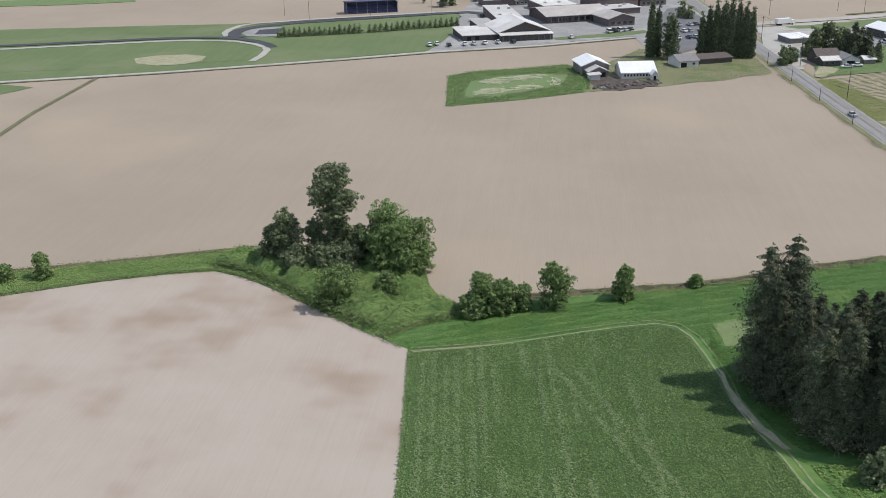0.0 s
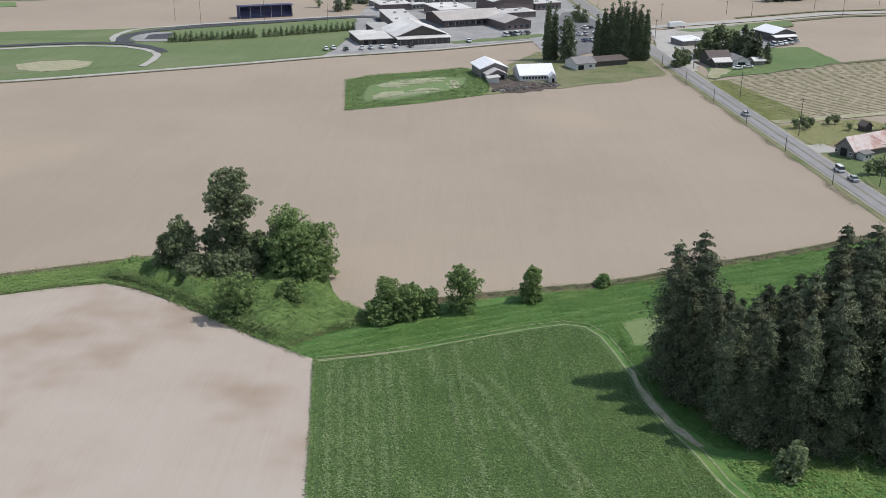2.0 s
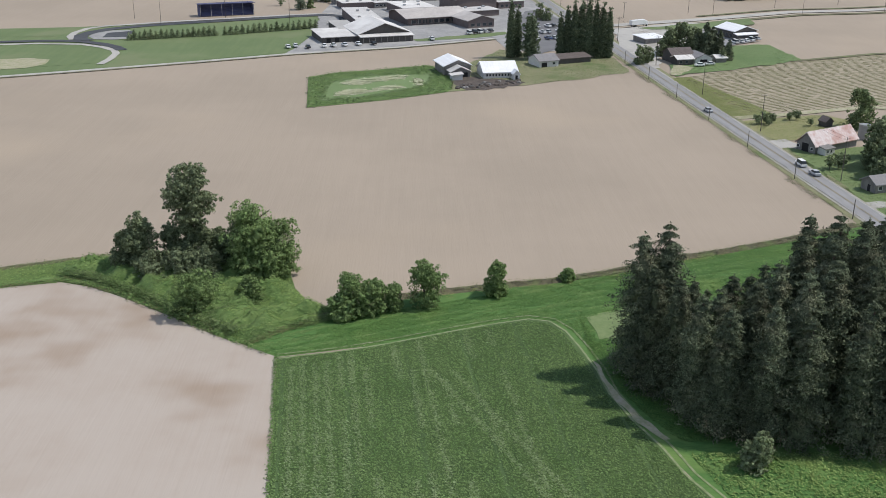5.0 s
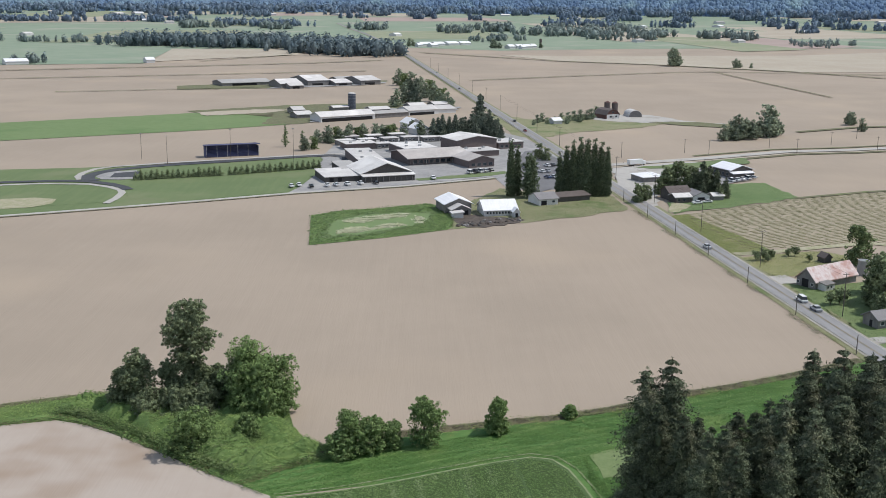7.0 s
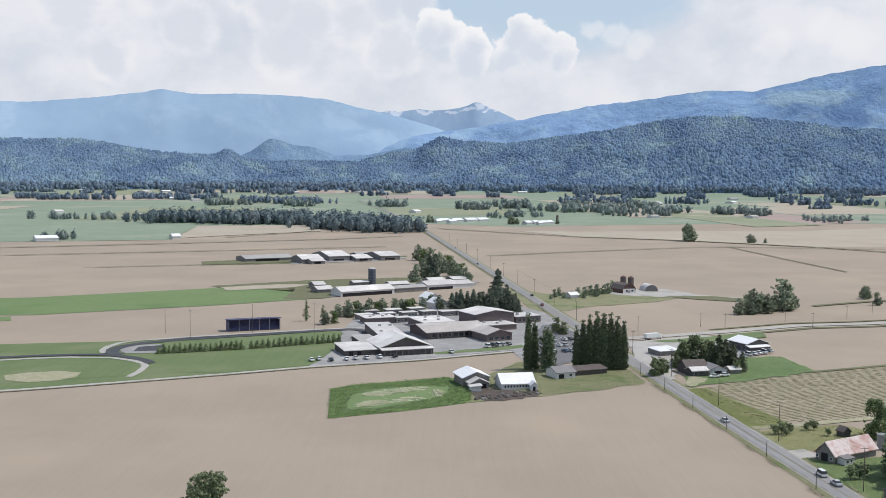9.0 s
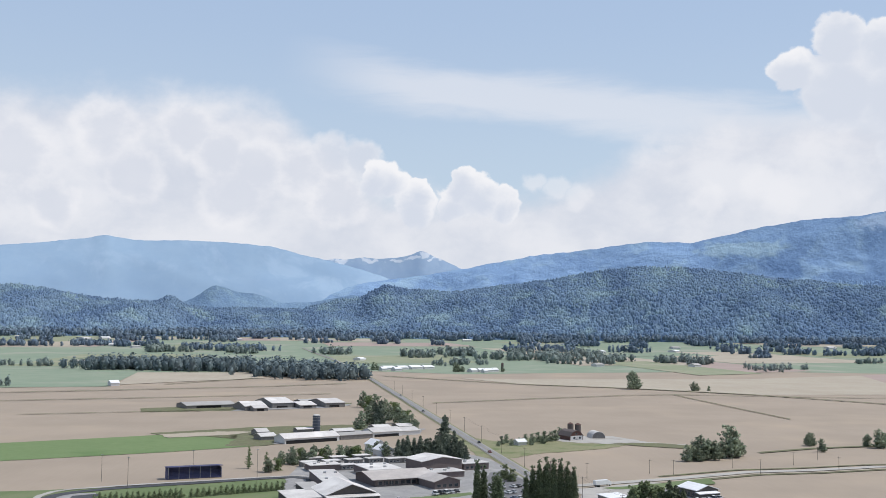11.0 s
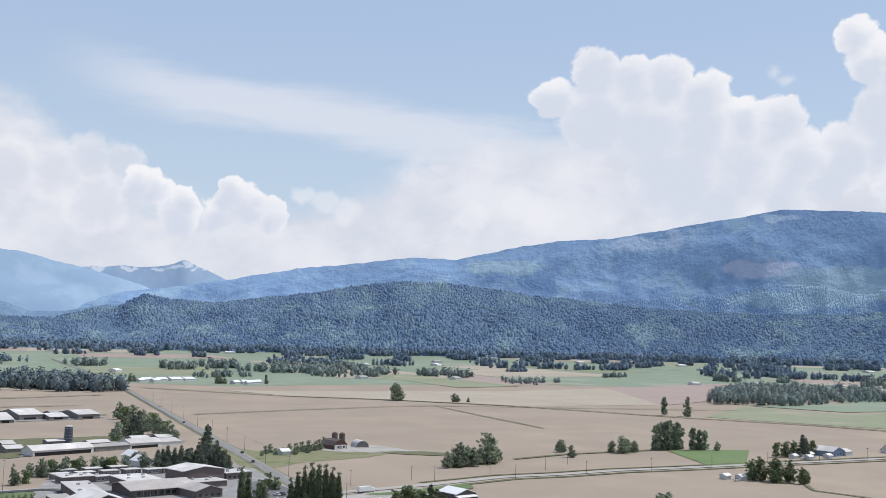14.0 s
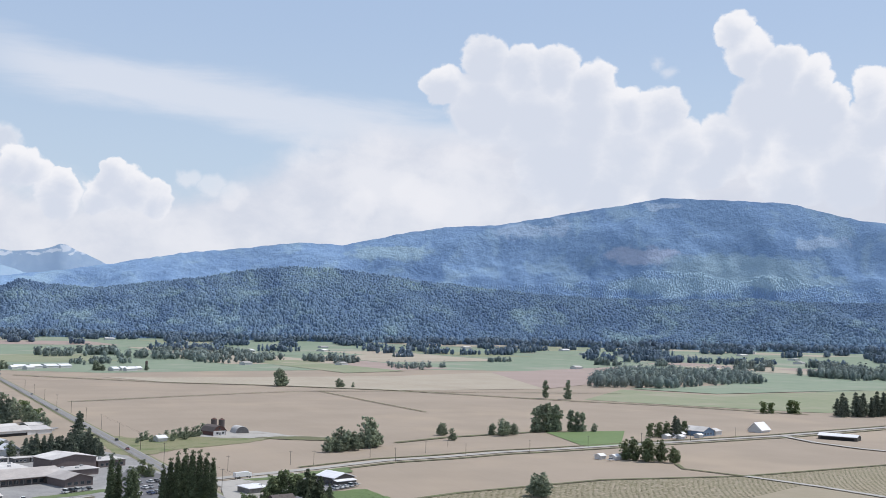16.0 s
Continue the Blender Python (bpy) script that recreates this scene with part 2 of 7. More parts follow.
LAWN_BRIGHT = material("bright_pasture", (0.132, 0.192, 0.078), (0.155, 0.215, 0.092), 0.015, fine=0.2, third=(0.11, 0.175, 0.065), third_scale=0.02)
STRAW = material("dry_grass", (0.185, 0.19, 0.10), (0.245, 0.235, 0.14), 0.08, fine=1.0, amount=0.6, bump=0.1, bump_scale=2.0, third=(0.115, 0.16, 0.06), third_scale=0.06)
ROW_SOIL = material("mulched_row_soil", (0.325, 0.28, 0.212), (0.28, 0.245, 0.175), 0.05, fine=1.2, amount=0.6, bump=0.08, bump_scale=2.0, stretch=(0.06, 1.0, 1.0), turn=-27)
YELLOW = material("sun_dried_grass", (0.275, 0.26, 0.135), (0.215, 0.225, 0.10), 0.15, fine=1.2, amount=0.5, bump=0.08, bump_scale=2.0)
YELLOW_GREEN = material("yellowing_rough_grass", (0.205, 0.215, 0.085), (0.145, 0.175, 0.06), 0.2, fine=1.4, amount=0.55, bump=0.1, bump_scale=2.0, third=(0.245, 0.235, 0.12), third_scale=0.1)
ASPHALT_DARK = material("car_park_asphalt", (0.135, 0.135, 0.142), (0.175, 0.172, 0.178), 0.12, fine=1.0, rough=0.9)
RUT_TRACK = material("worn_wheel_rut", (0.255, 0.275, 0.165), (0.14, 0.19, 0.08), 0.35, fine=1.5)
# Meadow green is greyed and blued so that its colour carries the haze.
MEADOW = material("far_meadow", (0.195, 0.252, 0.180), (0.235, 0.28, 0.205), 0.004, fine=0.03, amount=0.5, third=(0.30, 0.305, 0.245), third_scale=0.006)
FIELD_DULL = material("dull_green_field", (0.265, 0.275, 0.185), (0.22, 0.25, 0.155), 0.006, fine=0.06, third=(0.31, 0.295, 0.22), third_scale=0.008)
ASPHALT = material("worn_asphalt", (0.235, 0.23, 0.232), (0.27, 0.265, 0.268), 0.15, fine=1.2, rough=0.9, stretch=(1.0, 0.03, 1.0), turn=6)
TRACK_BLACK = material("running_track", (0.055, 0.058, 0.065), (0.075, 0.078, 0.085), 0.1, fine=1.0)
GRAVEL = material("grey_gravel", (0.36, 0.345, 0.325), (0.42, 0.40, 0.37), 0.12, fine=1.5, bump=0.03, third=(0.30, 0.28, 0.25), third_scale=0.08)
DIRT = material("wheel_rut_dirt", (0.38, 0.34, 0.26), (0.25, 0.26, 0.14), 0.3, fine=1.5)
SHOULDER = material("road_shoulder", (0.36, 0.34, 0.305), (0.285, 0.27, 0.22), 0.2, fine=1.5, bump=0.03)
CONCRETE = material("paving", (0.31, 0.305, 0.30), (0.24, 0.235, 0.235), 0.09, fine=0.6, third=(0.36, 0.35, 0.34), third_scale=0.05)
DITCH = material("ditch_weeds", (0.105, 0.125, 0.06), (0.175, 0.155, 0.10), 0.3, fine=1.6, amount=0.6, bump=0.25, bump_scale=1.6, third=(0.16, 0.185, 0.085), third_scale=0.15)
DITCH_DARK = material("tangled_ditch_growth", (0.072, 0.070, 0.042), (0.135, 0.120, 0.075), 0.3, fine=1.6, amount=0.6, bump=0.3, bump_scale=1.4, third=(0.115, 0.15, 0.055), third_scale=0.15)
PAINT_WHITE = material("road_paint", (0.42, 0.42, 0.41), (0.34, 0.34, 0.33), 0.4)
PAINT_YELLOW = material("yellow_road_paint", (0.30, 0.25, 0.12), (0.25, 0.21, 0.12), 0.4)
METAL_WHITE = material("white_roof_sheet", (0.80, 0.80, 0.81), (0.70, 0.70, 0.72), 0.12, rough=0.5, fine=1.2, stretch=(1.0, 0.05, 1.0), each=0.06)
METAL_GREY = material("grey_roof", (0.40, 0.385, 0.37), (0.33, 0.32, 0.31), 0.1, rough=0.7, fine=1.0, each=0.08)
METAL_PALE = material("pale_grey_roof", (0.58, 0.56, 0.545), (0.47, 0.45, 0.435), 0.08, rough=0.65, fine=1.0, each=0.12, third=(0.64, 0.62, 0.60), third_scale=0.06)
ROOF_WARM = material("weathered_school_roof", (0.47, 0.435, 0.41), (0.37, 0.34, 0.325), 0.08, rough=0.75, fine=0.8, third=(0.52, 0.485, 0.465), third_scale=0.05)
RUST = material("rusting_roof_sheet", (0.56, 0.51, 0.51), (0.44, 0.30, 0.28), 0.35, rough=0.6, fine=1.6, amount=0.5, stretch=(1.0, 0.12, 1.0), third=(0.36, 0.20, 0.175), third_scale=0.2)
BRICK_BROWN = material("brown_brick_wall", (0.145, 0.118, 0.115), (0.18, 0.15, 0.145), 0.5, fine=3.0)
WALL_DARK = material("dark_board_wall", (0.075, 0.07, 0.068), (0.10, 0.095, 0.09), 0.6, fine=4.0)
WALL_GREY = material("weathered_board_wall", (0.16, 0.155, 0.15), (0.23, 0.22, 0.215), 0.5, fine=3.0, stretch=(1.0, 1.0, 0.1))
WALL_WHITE = material("white_wall", (0.62, 0.62, 0.62), (0.55, 0.55, 0.55), 0.4, fine=2.0)
WALL_BLUE = material("blue_wall", (0.14, 0.22, 0.33), (0.17, 0.25, 0.36), 0.4)
WALL_RED = material("red_barn_wall", (0.135, 0.075, 0.065), (0.11, 0.065, 0.058), 0.4)
SHINGLE_BROWN = material("brown_shingles", (0.105, 0.088, 0.084), (0.14, 0.118, 0.112), 0.6, fine=4.0)
SHINGLE_GREY = material("grey_shingles", (0.20, 0.195, 0.20), (0.25, 0.24, 0.245), 0.5, fine=3.0)
NAVY = material("navy_panel", (0.075, 0.08, 0.155), (0.095, 0.1, 0.18), 0.3, fine=2.0)
BLACK = material("shade_and_wire_black", (0.018, 0.018, 0.02), (0.025, 0.025, 0.027), 0.5)
GLASS = material("window_glass", (0.035, 0.045, 0.055), (0.05, 0.06, 0.07), 0.5, rough=0.12)
SILO_DARK = material("dark_blue_silo", (0.055, 0.065, 0.095), (0.075, 0.085, 0.115), 0.3, rough=0.45)
SILO_GREY = material("concrete_silo", (0.28, 0.275, 0.27), (0.34, 0.33, 0.32), 0.3)
POLE_WOOD = material("grey_pole_wood", (0.10, 0.088, 0.078), (0.135, 0.12, 0.108), 0.8, fine=5.0)
DARK_SOIL = material("dark_trampled_soil", (0.062, 0.052, 0.046), (0.12, 0.098, 0.085), 0.4, fine=1.5, bump=0.3, bump_scale=1.0)
CANE = material("berry_cane_leaves", (0.215, 0.195, 0.125), (0.145, 0.15, 0.08), 0.25, fine=1.2, amount=0.6, bump=0.2, bump_scale=1.5)
STEEL = material("galvanised_steel", (0.42, 0.43, 0.44), (0.36, 0.37, 0.38), 0.6, rough=0.45, metal=0.6)
RUBBER = material("tyre_rubber", (0.022, 0.022, 0.023), (0.03, 0.03, 0.03), 3.0)
BARK = material("tree_bark", (0.085, 0.065, 0.05), (0.13, 0.105, 0.085), 0.8, fine=5.0, bump=0.03)
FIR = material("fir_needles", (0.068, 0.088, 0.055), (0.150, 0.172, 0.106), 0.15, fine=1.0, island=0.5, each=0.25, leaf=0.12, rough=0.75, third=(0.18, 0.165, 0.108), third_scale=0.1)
# Lighter, bluer copy of FIR: haze painted into the needles of farther conifers.
FIR_FAR = material("hazed_fir_needles", (0.098, 0.124, 0.098), (0.19, 0.215, 0.16), 0.15, fine=1.0, island=0.5, each=0.25, leaf=0.12, rough=0.75)
POPLAR = material("poplar_leaves", (0.100, 0.132, 0.082), (0.155, 0.190, 0.11), 0.2, fine=1.0, island=0.45, each=0.1, leaf=0.2, rough=0.75)
LEAF = material("broad_leaves", (0.158, 0.235, 0.088), (0.225, 0.305, 0.125), 0.2, fine=1.0, island=0.42, each=0.12, leaf=0.3, rough=0.75)
LEAF_DARK = material("dark_broad_leaves", (0.150, 0.190, 0.105), (0.22, 0.258, 0.142), 0.2, fine=1.0, island=0.45, each=0.15, leaf=0.28, rough=0.75)
LEAF_COOL = material("grey_green_leaves", (0.175, 0.215, 0.125), (0.25, 0.29, 0.165), 0.2, fine=1.0, island=0.45, each=0.12, leaf=0.32, rough=0.75)
# Leaf colour lightened and greyed to put mid-distance haze on these trees.
LEAF_MID = material("hazed_tree_leaves", (0.205, 0.248, 0.18), (0.29, 0.33, 0.23), 0.2, fine=1.0, island=0.45, each=0.18, leaf=0.28, rough=0.75)
LEAF_PALE = material("pale_willow_leaves", (0.16, 0.215, 0.10), (0.215, 0.265, 0.13), 0.2, fine=1.0, island=0.45, each=0.1, leaf=0.35, rough=0.6)
# Far foliage is painted bluish and pale, the way distance haze tints it.
LEAF_FAR = material("hazed_far_leaves", (0.18, 0.232, 0.228), (0.27, 0.315, 0.29), 0.05, fine=0.3, amount=0.35, island=0.3, leaf=0.18, rough=0.85)
LEAF_WOOD = material("hazed_wood_leaves", (0.12, 0.165, 0.19), (0.185, 0.23, 0.235), 0.05, fine=0.3, amount=0.35, island=0.25, leaf=0.15, rough=0.85)
LEAF_HAZE = material("hazed_distant_leaves", (0.135, 0.19, 0.265), (0.18, 0.235, 0.285), 0.02, fine=0.1, amount=0.35, island=0.25, leaf=0.15, rough=0.85)
GRASS_BLADE = material("tall_grass_blades", (0.085, 0.172, 0.048), (0.14, 0.235, 0.072), 0.15, fine=1.0, island=0.4, leaf=0.35, rough=0.75)
CROP_BLADE = material("crop_leaves", (0.140, 0.226, 0.080), (0.195, 0.285, 0.112), 0.12, fine=0.9, island=0.4, leaf=0.4, rough=0.75, stretch=(1.0, 0.15, 1.0), turn=6)
CROP_PALE = material("pale_crop_leaves", (0.225, 0.31, 0.15), (0.28, 0.355, 0.185), 0.12, fine=0.9, island=0.3, leaf=0.4, rough=0.75)
WEED_BLADE = material("weed_leaves", (0.175, 0.27, 0.088), (0.265, 0.345, 0.128), 0.12, fine=1.0, island=0.4, leaf=0.4, rough=0.75)
RANK_BLADE = material("rank_weed_leaves", (0.105, 0.165, 0.06), (0.165, 0.215, 0.095), 0.12, fine=0.6, island=0.4, leaf=0.35, rough=0.65)
PALE_GRASS = material("pale_grass_blades", (0.15, 0.245, 0.082), (0.21, 0.295, 0.112), 0.15, fine=1.0, island=0.35, leaf=0.35, rough=0.75)
YELLOW_BLADE = material("yellowing_grass_blades", (0.255, 0.265, 0.105), (0.185, 0.215, 0.078), 0.2, fine=1.0, island=0.35, leaf=0.3, rough=0.75)
PALE_BLADE = material("bleached_stalks", (0.58, 0.58, 0.44), (0.44, 0.46, 0.30), 0.3, fine=1.0, island=0.2, leaf=0.3)
DRY_BLADE = material("dry_stalks", (0.17, 0.165, 0.085), (0.115, 0.14, 0.055), 0.3, fine=1.0, island=0.35, leaf=0.2)


# ---- helpers for meshes ----
EYE_HEIGHT = 85.0


def land(x, y):
    """The ground's height and place: flat for two kilometres, then a plain that climbs gently and closes in towards the hills."""
    d = math.hypot(x, y)
    if d <= 2000:
        return Vector((x, y, 0.0))
    near = 2000 + 1900 * (1 - math.exp(-(d - 2000) / 1900))
    return Vector((x * near / d, y * near / d, EYE_HEIGHT * (1 - near / d)))


def mesh_of(name, verts, faces, mat):
    me = bpy.data.meshes.new(name)
    me.from_pydata(verts, [], faces)
    me.materials.append(mat)
    me.update()
    return me


def from_bm(name, bm, mat):
    me = bpy.data.meshes.new(name)
    bm.normal_update()
    bm.to_mesh(me)
    bm.free()
    me.materials.append(mat)
    return me


def part(name, bm, mat, parent, label=""):
    ob = new(name, from_bm(name, bm, mat) if isinstance(bm, bmesh.types.BMesh) else bm)
    ob.parent = parent
    return tagged(ob, label)


def thing(name, m, label, category, group=""):
    ob = new(name)
    ob.matrix_world = m
    return tagged(ob, label, category, group)


def box(bm, x0, x1, y0, y1, z0, z1, bevel=0.0):
    made = bmesh.ops.create_cube(bm, size=1.0, matrix=Matrix.Translation(((x0 + x1) / 2, (y0 + y1) / 2, (z0 + z1) / 2)) @ Matrix.Diagonal((x1 - x0, y1 - y0, z1 - z0, 1)))
    if bevel:
        edges = {e for v in made["verts"] for e in v.link_edges}
        bmesh.ops.bevel(bm, geom=list(edges), offset=bevel, segments=2, affect="EDGES", profile=0.6)
    return bm


def tube(bm, a, b, r0, r1, sides=8):
    a, b = Vector(a), Vector(b)
    turn = (b - a).to_track_quat("Z", "Y").to_matrix().to_4x4()
    bmesh.ops.create_cone(bm, cap_ends=True, segments=sides, radius1=r0, radius2=r1, depth=(b - a).length, matrix=Matrix.Translation((a + b) / 2) @ turn)
    return bm


def new_box(*sizes, bevel=0.0):
    return box(bmesh.new(), *sizes, bevel=bevel)


def new_tube(*sizes, sides=8):
    return tube(bmesh.new(), *sizes, sides=sides)


def inside(points, polygon):
    """Which of the points lie in the polygon."""
    x, y = points[:, 0], points[:, 1]
    hit = np.zeros(len(points), bool)
    for (x0, y0), (x1, y1) in zip(polygon, polygon[1:] + polygon[:1]):
        cross = (y0 > y) != (y1 > y)
        hit ^= cross & (x < (x1 - x0) * (y - y0) / ((y1 - y0) or 1e-9) + x0)
    return hit


def scatter(polygon, count, rng):
    """Random points in a polygon."""
    poly = np.array(polygon)
    out = np.zeros((0, 2))
    while len(out) < count:
        p = rng.uniform(poly.min(0), poly.max(0), (count * 2, 2))
        out = np.vstack([out, p[inside(p, polygon)]])
    return out[:count]


def along(points, step):
    """Points at even steps along a line, with the direction at each."""
    out = []
    for (x0, y0), (x1, y1) in zip(points, points[1:]):
        length = math.hypot(x1 - x0, y1 - y0)
        for k in range(max(1, round(length / step))):
            f = k * step / length
            if f < 1:
                out.append((x0 + (x1 - x0) * f, y0 + (y1 - y0) * f, (x1 - x0) / length, (y1 - y0) / length))
    return out


# ---- ground and fields ----
def build_ground():
    rings = [0, 20, 60, 100, 150, 200, 260, 340, 450, 600, 800, 1050, 1350, 1700, 2000] + [2000 + 60 * k for k in range(1, 95)]
    sides = 240
    verts, faces = [], []
    for r in rings:
        for k in range(sides):
            a = 2 * math.pi * k / sides
            verts.append(tuple(land(r * math.sin(a), r * math.cos(a))))
    for i in range(len(rings) - 1):
        for k in range(sides):
            j = (k + 1) % sides
            faces.append((i * sides + k, i * sides + j, (i + 1) * sides + j, (i + 1) * sides + k)[::-1])
    ob = new("ground", mesh_of("ground", verts, faces, SOIL))
    tagged(ob, "wide bare tilled farm soil reaching the hills", "ground", kind="structure")


def ragged(points, step, amount, seed=1.0):
    """The outline with more corners, moved in and out a little."""
    out = []
    for (x0, y0), (x1, y1) in zip(points, points[1:] + points[:1]):
        n = max(1, int(math.hypot(x1 - x0, y1 - y0) / step))
        for k in range(n):
            x, y = x0 + (x1 - x0) * k / n, y0 + (y1 - y0) * k / n
            out.append((x + noise.noise(Vector((x * 0.31, y * 0.17, seed))) * amount, y + noise.noise(Vector((x * 0.29, y * 0.19, seed + 5))) * amount * 1.6))
    return out


def lift(layer, d):
    """How far a layer of the land lies above the ground, growing with distance."""
    return layer * 0.012 * (1 + min(d, 1400) / 100)


def build_field(name, points, mat, layer, label, category="field", reach=140.0):
    """A flat piece of land, laid a little above the ground."""
    bm = bmesh.new()
    bm.faces.new([bm.verts.new((x, y, 0)) for x, y in points])
    bmesh.ops.triangulate(bm, faces=bm.faces[:])
    for _ in range(6):
        long = [e for e in bm.edges if e.calc_length() > reach]
        if not long:
            break
        bmesh.ops.subdivide_edges(bm, edges=long, cuts=1)
        bmesh.ops.triangulate(bm, faces=bm.faces[:])
    for v in bm.verts:
        d = v.co.xy.length
        v.co = land(v.co.x, v.co.y) + Vector((0, 0, lift(layer, d)))
    bmesh.ops.recalc_face_normals(bm, faces=bm.faces[:])
    if sum(f.normal.z for f in bm.faces) < 0:
        bmesh.ops.reverse_faces(bm, faces=bm.faces[:])
    ob = new(name, from_bm(name, bm, mat))
    return tagged(ob, label, category, kind="structure")


def strip_mesh(name, points, width, mat, layer, offset=0.0, step=40.0):
    """A ribbon along a line."""
    pts = [Vector((x, y, 0)) for x, y in points]
    fine = []
    for a, b in zip(pts, pts[1:]):
        n = max(1, int((b - a).length / step))
        fine += [a.lerp(b, k / n) for k in range(n)]
    fine.append(pts[-1])
    verts, faces = [], []
    for i, p in enumerate(fine):
        d = (fine[min(i + 1, len(fine) - 1)] - fine[max(i - 1, 0)]).normalized()
        side = Vector((d.y, -d.x, 0))
        for s in (-0.5, 0.5):
            q = p + side * (offset + s * width)
            verts.append(tuple(land(q.x, q.y) + Vector((0, 0, lift(layer, q.xy.length)))))
        if i:
            faces.append((2 * i - 2, 2 * i - 1, 2 * i + 1, 2 * i))
    return mesh_of(name, verts, faces, mat)


def build_strip(name, points, width, mat, layer, label, category, offset=0.0):
    ob = new(name, strip_mesh(name, points, width, mat, layer, offset))
    return tagged(ob, label, category, kind="structure")


def road_x(y):
    return 109.0 - 0.105 * (y - 300)


build_ground()
BARE_A = [(-25.0, 173.3), (-36.0, 181.0), (-48.5, 191.0), (-60.4, 200.0), (-66.8, 204.2), (-74.0, 206.8), (-84.0, 204.0), (-97.0, 198.5), (-115.0, 189.0), (-190.0, 150.0), (-190.0, -60.0), (-3.0, -60.0), (-19.9, 126.0), (-22.1, 148.0)]
CROP_B = [(-24.7, 173.0), (-14.6, 175.4), (-6.5, 178.3), (7.3, 184.5), (15.1, 187.6), (21.9, 189.7), (25.8, 188.5), (28.4, 184.2), (30.1, 177.8), (31.8, 168.5), (32.6, 160.4), (35.0, 151.1), (38.0, 143.2), (39.8, 135.9), (42.7, 129.0), (60.0, 100.0), (60.0, -60.0), (-3.0, -60.0), (-19.9, 126.0), (-22.1, 148.0)]
VERGE = [(-25.0, 173.2), (-31.0, 177.8), (-18.5, 190.4), (-7.4, 199.4), (4.3, 203.0), (16.2, 206.4), (28.5, 209.4), (41.4, 214.2), (55.3, 221.6), (69.4, 227.2), (84.5, 233.8), (97.6, 240.7), (108.0, 246.4), (140.0, 262.0), (150.0, 200.0), (150.0, -60.0), (60.0, -60.0), (60.0, 100.0), (42.7, 129.0), (38.0, 143.2), (32.6, 160.4), (30.1, 177.8), (25.8, 188.5), (21.9, 189.7), (7.3, 184.5), (-6.5, 178.3)]
HEDGE = [(-31.0, 177.8), (-18.5, 190.0), (-7.4, 199.0), (4.3, 202.6), (16.2, 206.0), (28.5, 209.0), (41.4, 213.8), (55.3, 221.2), (69.4, 226.8), (84.5, 233.4), (97.6, 240.3), (108.0, 246.0)]
ISLAND = [(-67.4, 221.1), (-45.0, 226.0), (-31.0, 226.5), (-28.2, 220.0), (-27.0, 212.0), (-25.1, 203.7), (-21.4, 196.8), (-17.0, 194.0), (-10.0, 194.0), (-17.7, 188.0), (-25.6, 183.0), (-31.0, 177.8), (-36.0, 182.2), (-48.5, 192.4), (-60.2, 201.6), (-67.5, 206.4), (-74.0, 208.8), (-77.5, 217.8)]
LEFT_BANK = [(-77.5, 217.8), (-98.5, 209.0), (-121.4, 200.7), (-200.0, 168.0), (-200.0, 150.0), (-115.0, 190.5), (-97.0, 200.2), (-84.0, 206.0), (-74.0, 208.8)]
build_field("field_bare", BARE_A, SOIL_DRY, 2, "dry bare tilled field with darker damp stains")
build_field("field_crop", CROP_B, CROP, 2, "young green crop in drilled rows")
build_field("field_verge", VERGE, GRASS, 0.5, "rank green grass along the ditch")
build_field("field_island", ISLAND, WEEDS, 1, "overgrown green weeds round the trees")
build_field("field_bank", LEFT_BANK, WEEDS, 1, "weedy ditch bank")
build_field("field_mown", ragged([(33.6, 190.5), (42.5, 196.0), (47.0, 188.0), (41.0, 183.0), (37.0, 180.8), (34.4, 180.9)], 1.0, 0.7), GRASS_PALE, 3, "pale mown grass plot beside the firs", "lawn")

PATCH = [(-39.6, 364), (-44.4, 416), (-32.6, 426), (-18.8, 431), (2.5, 442), (14.0, 432), (13.0, 412), (12.0, 396), (10.1, 391), (-12.0, 377)]
build_field("field_patch", PATCH, WEEDS, 2, "green weed plot beside the barns")
build_field("field_patch_turf", ragged([(-36.5, 376), (-35.0, 408), (-24.0, 419), (-6.0, 425), (5.0, 425), (3.0, 404), (-8.0, 392), (-22.0, 378)], 1.5, 3.0), LAWN_BRIGHT, 3, "bright green turf inside the weed plot")
build_field("field_barnyard", ragged([(10.1, 391), (14.0, 432), (36.0, 480), (48.0, 470), (60.0, 460), (84.0, 470), (86.5, 432), (64.0, 417), (40.0, 404), (24.0, 397)], 5.0, 2.4), STRAW, 2, "rough grass round the farm barns", "grass")
build_field("field_midden", ragged([(12.0, 408.4), (14.0, 420.0), (22.0, 420.0), (25.0, 415.5), (38.5, 413.5), (40.9, 407.2), (30.2, 397.5), (16.8, 394.5)], 2.0, 2.5), DARK_SOIL, 3, "dark heap ground before the barns", "yard")
build_field("schoolyard", [(-60.0, 464), (-10.8, 486), (34.6, 512), (39.0, 480), (50.0, 475), (70.0, 480), (82.0, 500), (77.0, 560), (64.0, 660), (50.0, 690), (-50.6, 660), (-57.2, 545), (-52.0, 520), (-57.0, 480)], CONCRETE, 2, "grey paved school yard and car park", "paving")
build_field("car_park", ragged([(43.5, 529), (46.0, 484), (52.5, 469), (62.0, 482), (74.0, 500), (76.0, 560), (66.0, 606), (58.0, 600)], 5.0, 1.0), ASPHALT_DARK, 3, "dark asphalt school car park", "car park")
build_field("school_lawn", ragged([(-4.0, 504), (20.0, 517), (41.0, 529), (43.0, 523), (34.0, 514.5), (14.0, 505), (-2.0, 498.5)], 4.0, 1.0), LAWN, 3, "worn lawn strip before the school", "lawn")
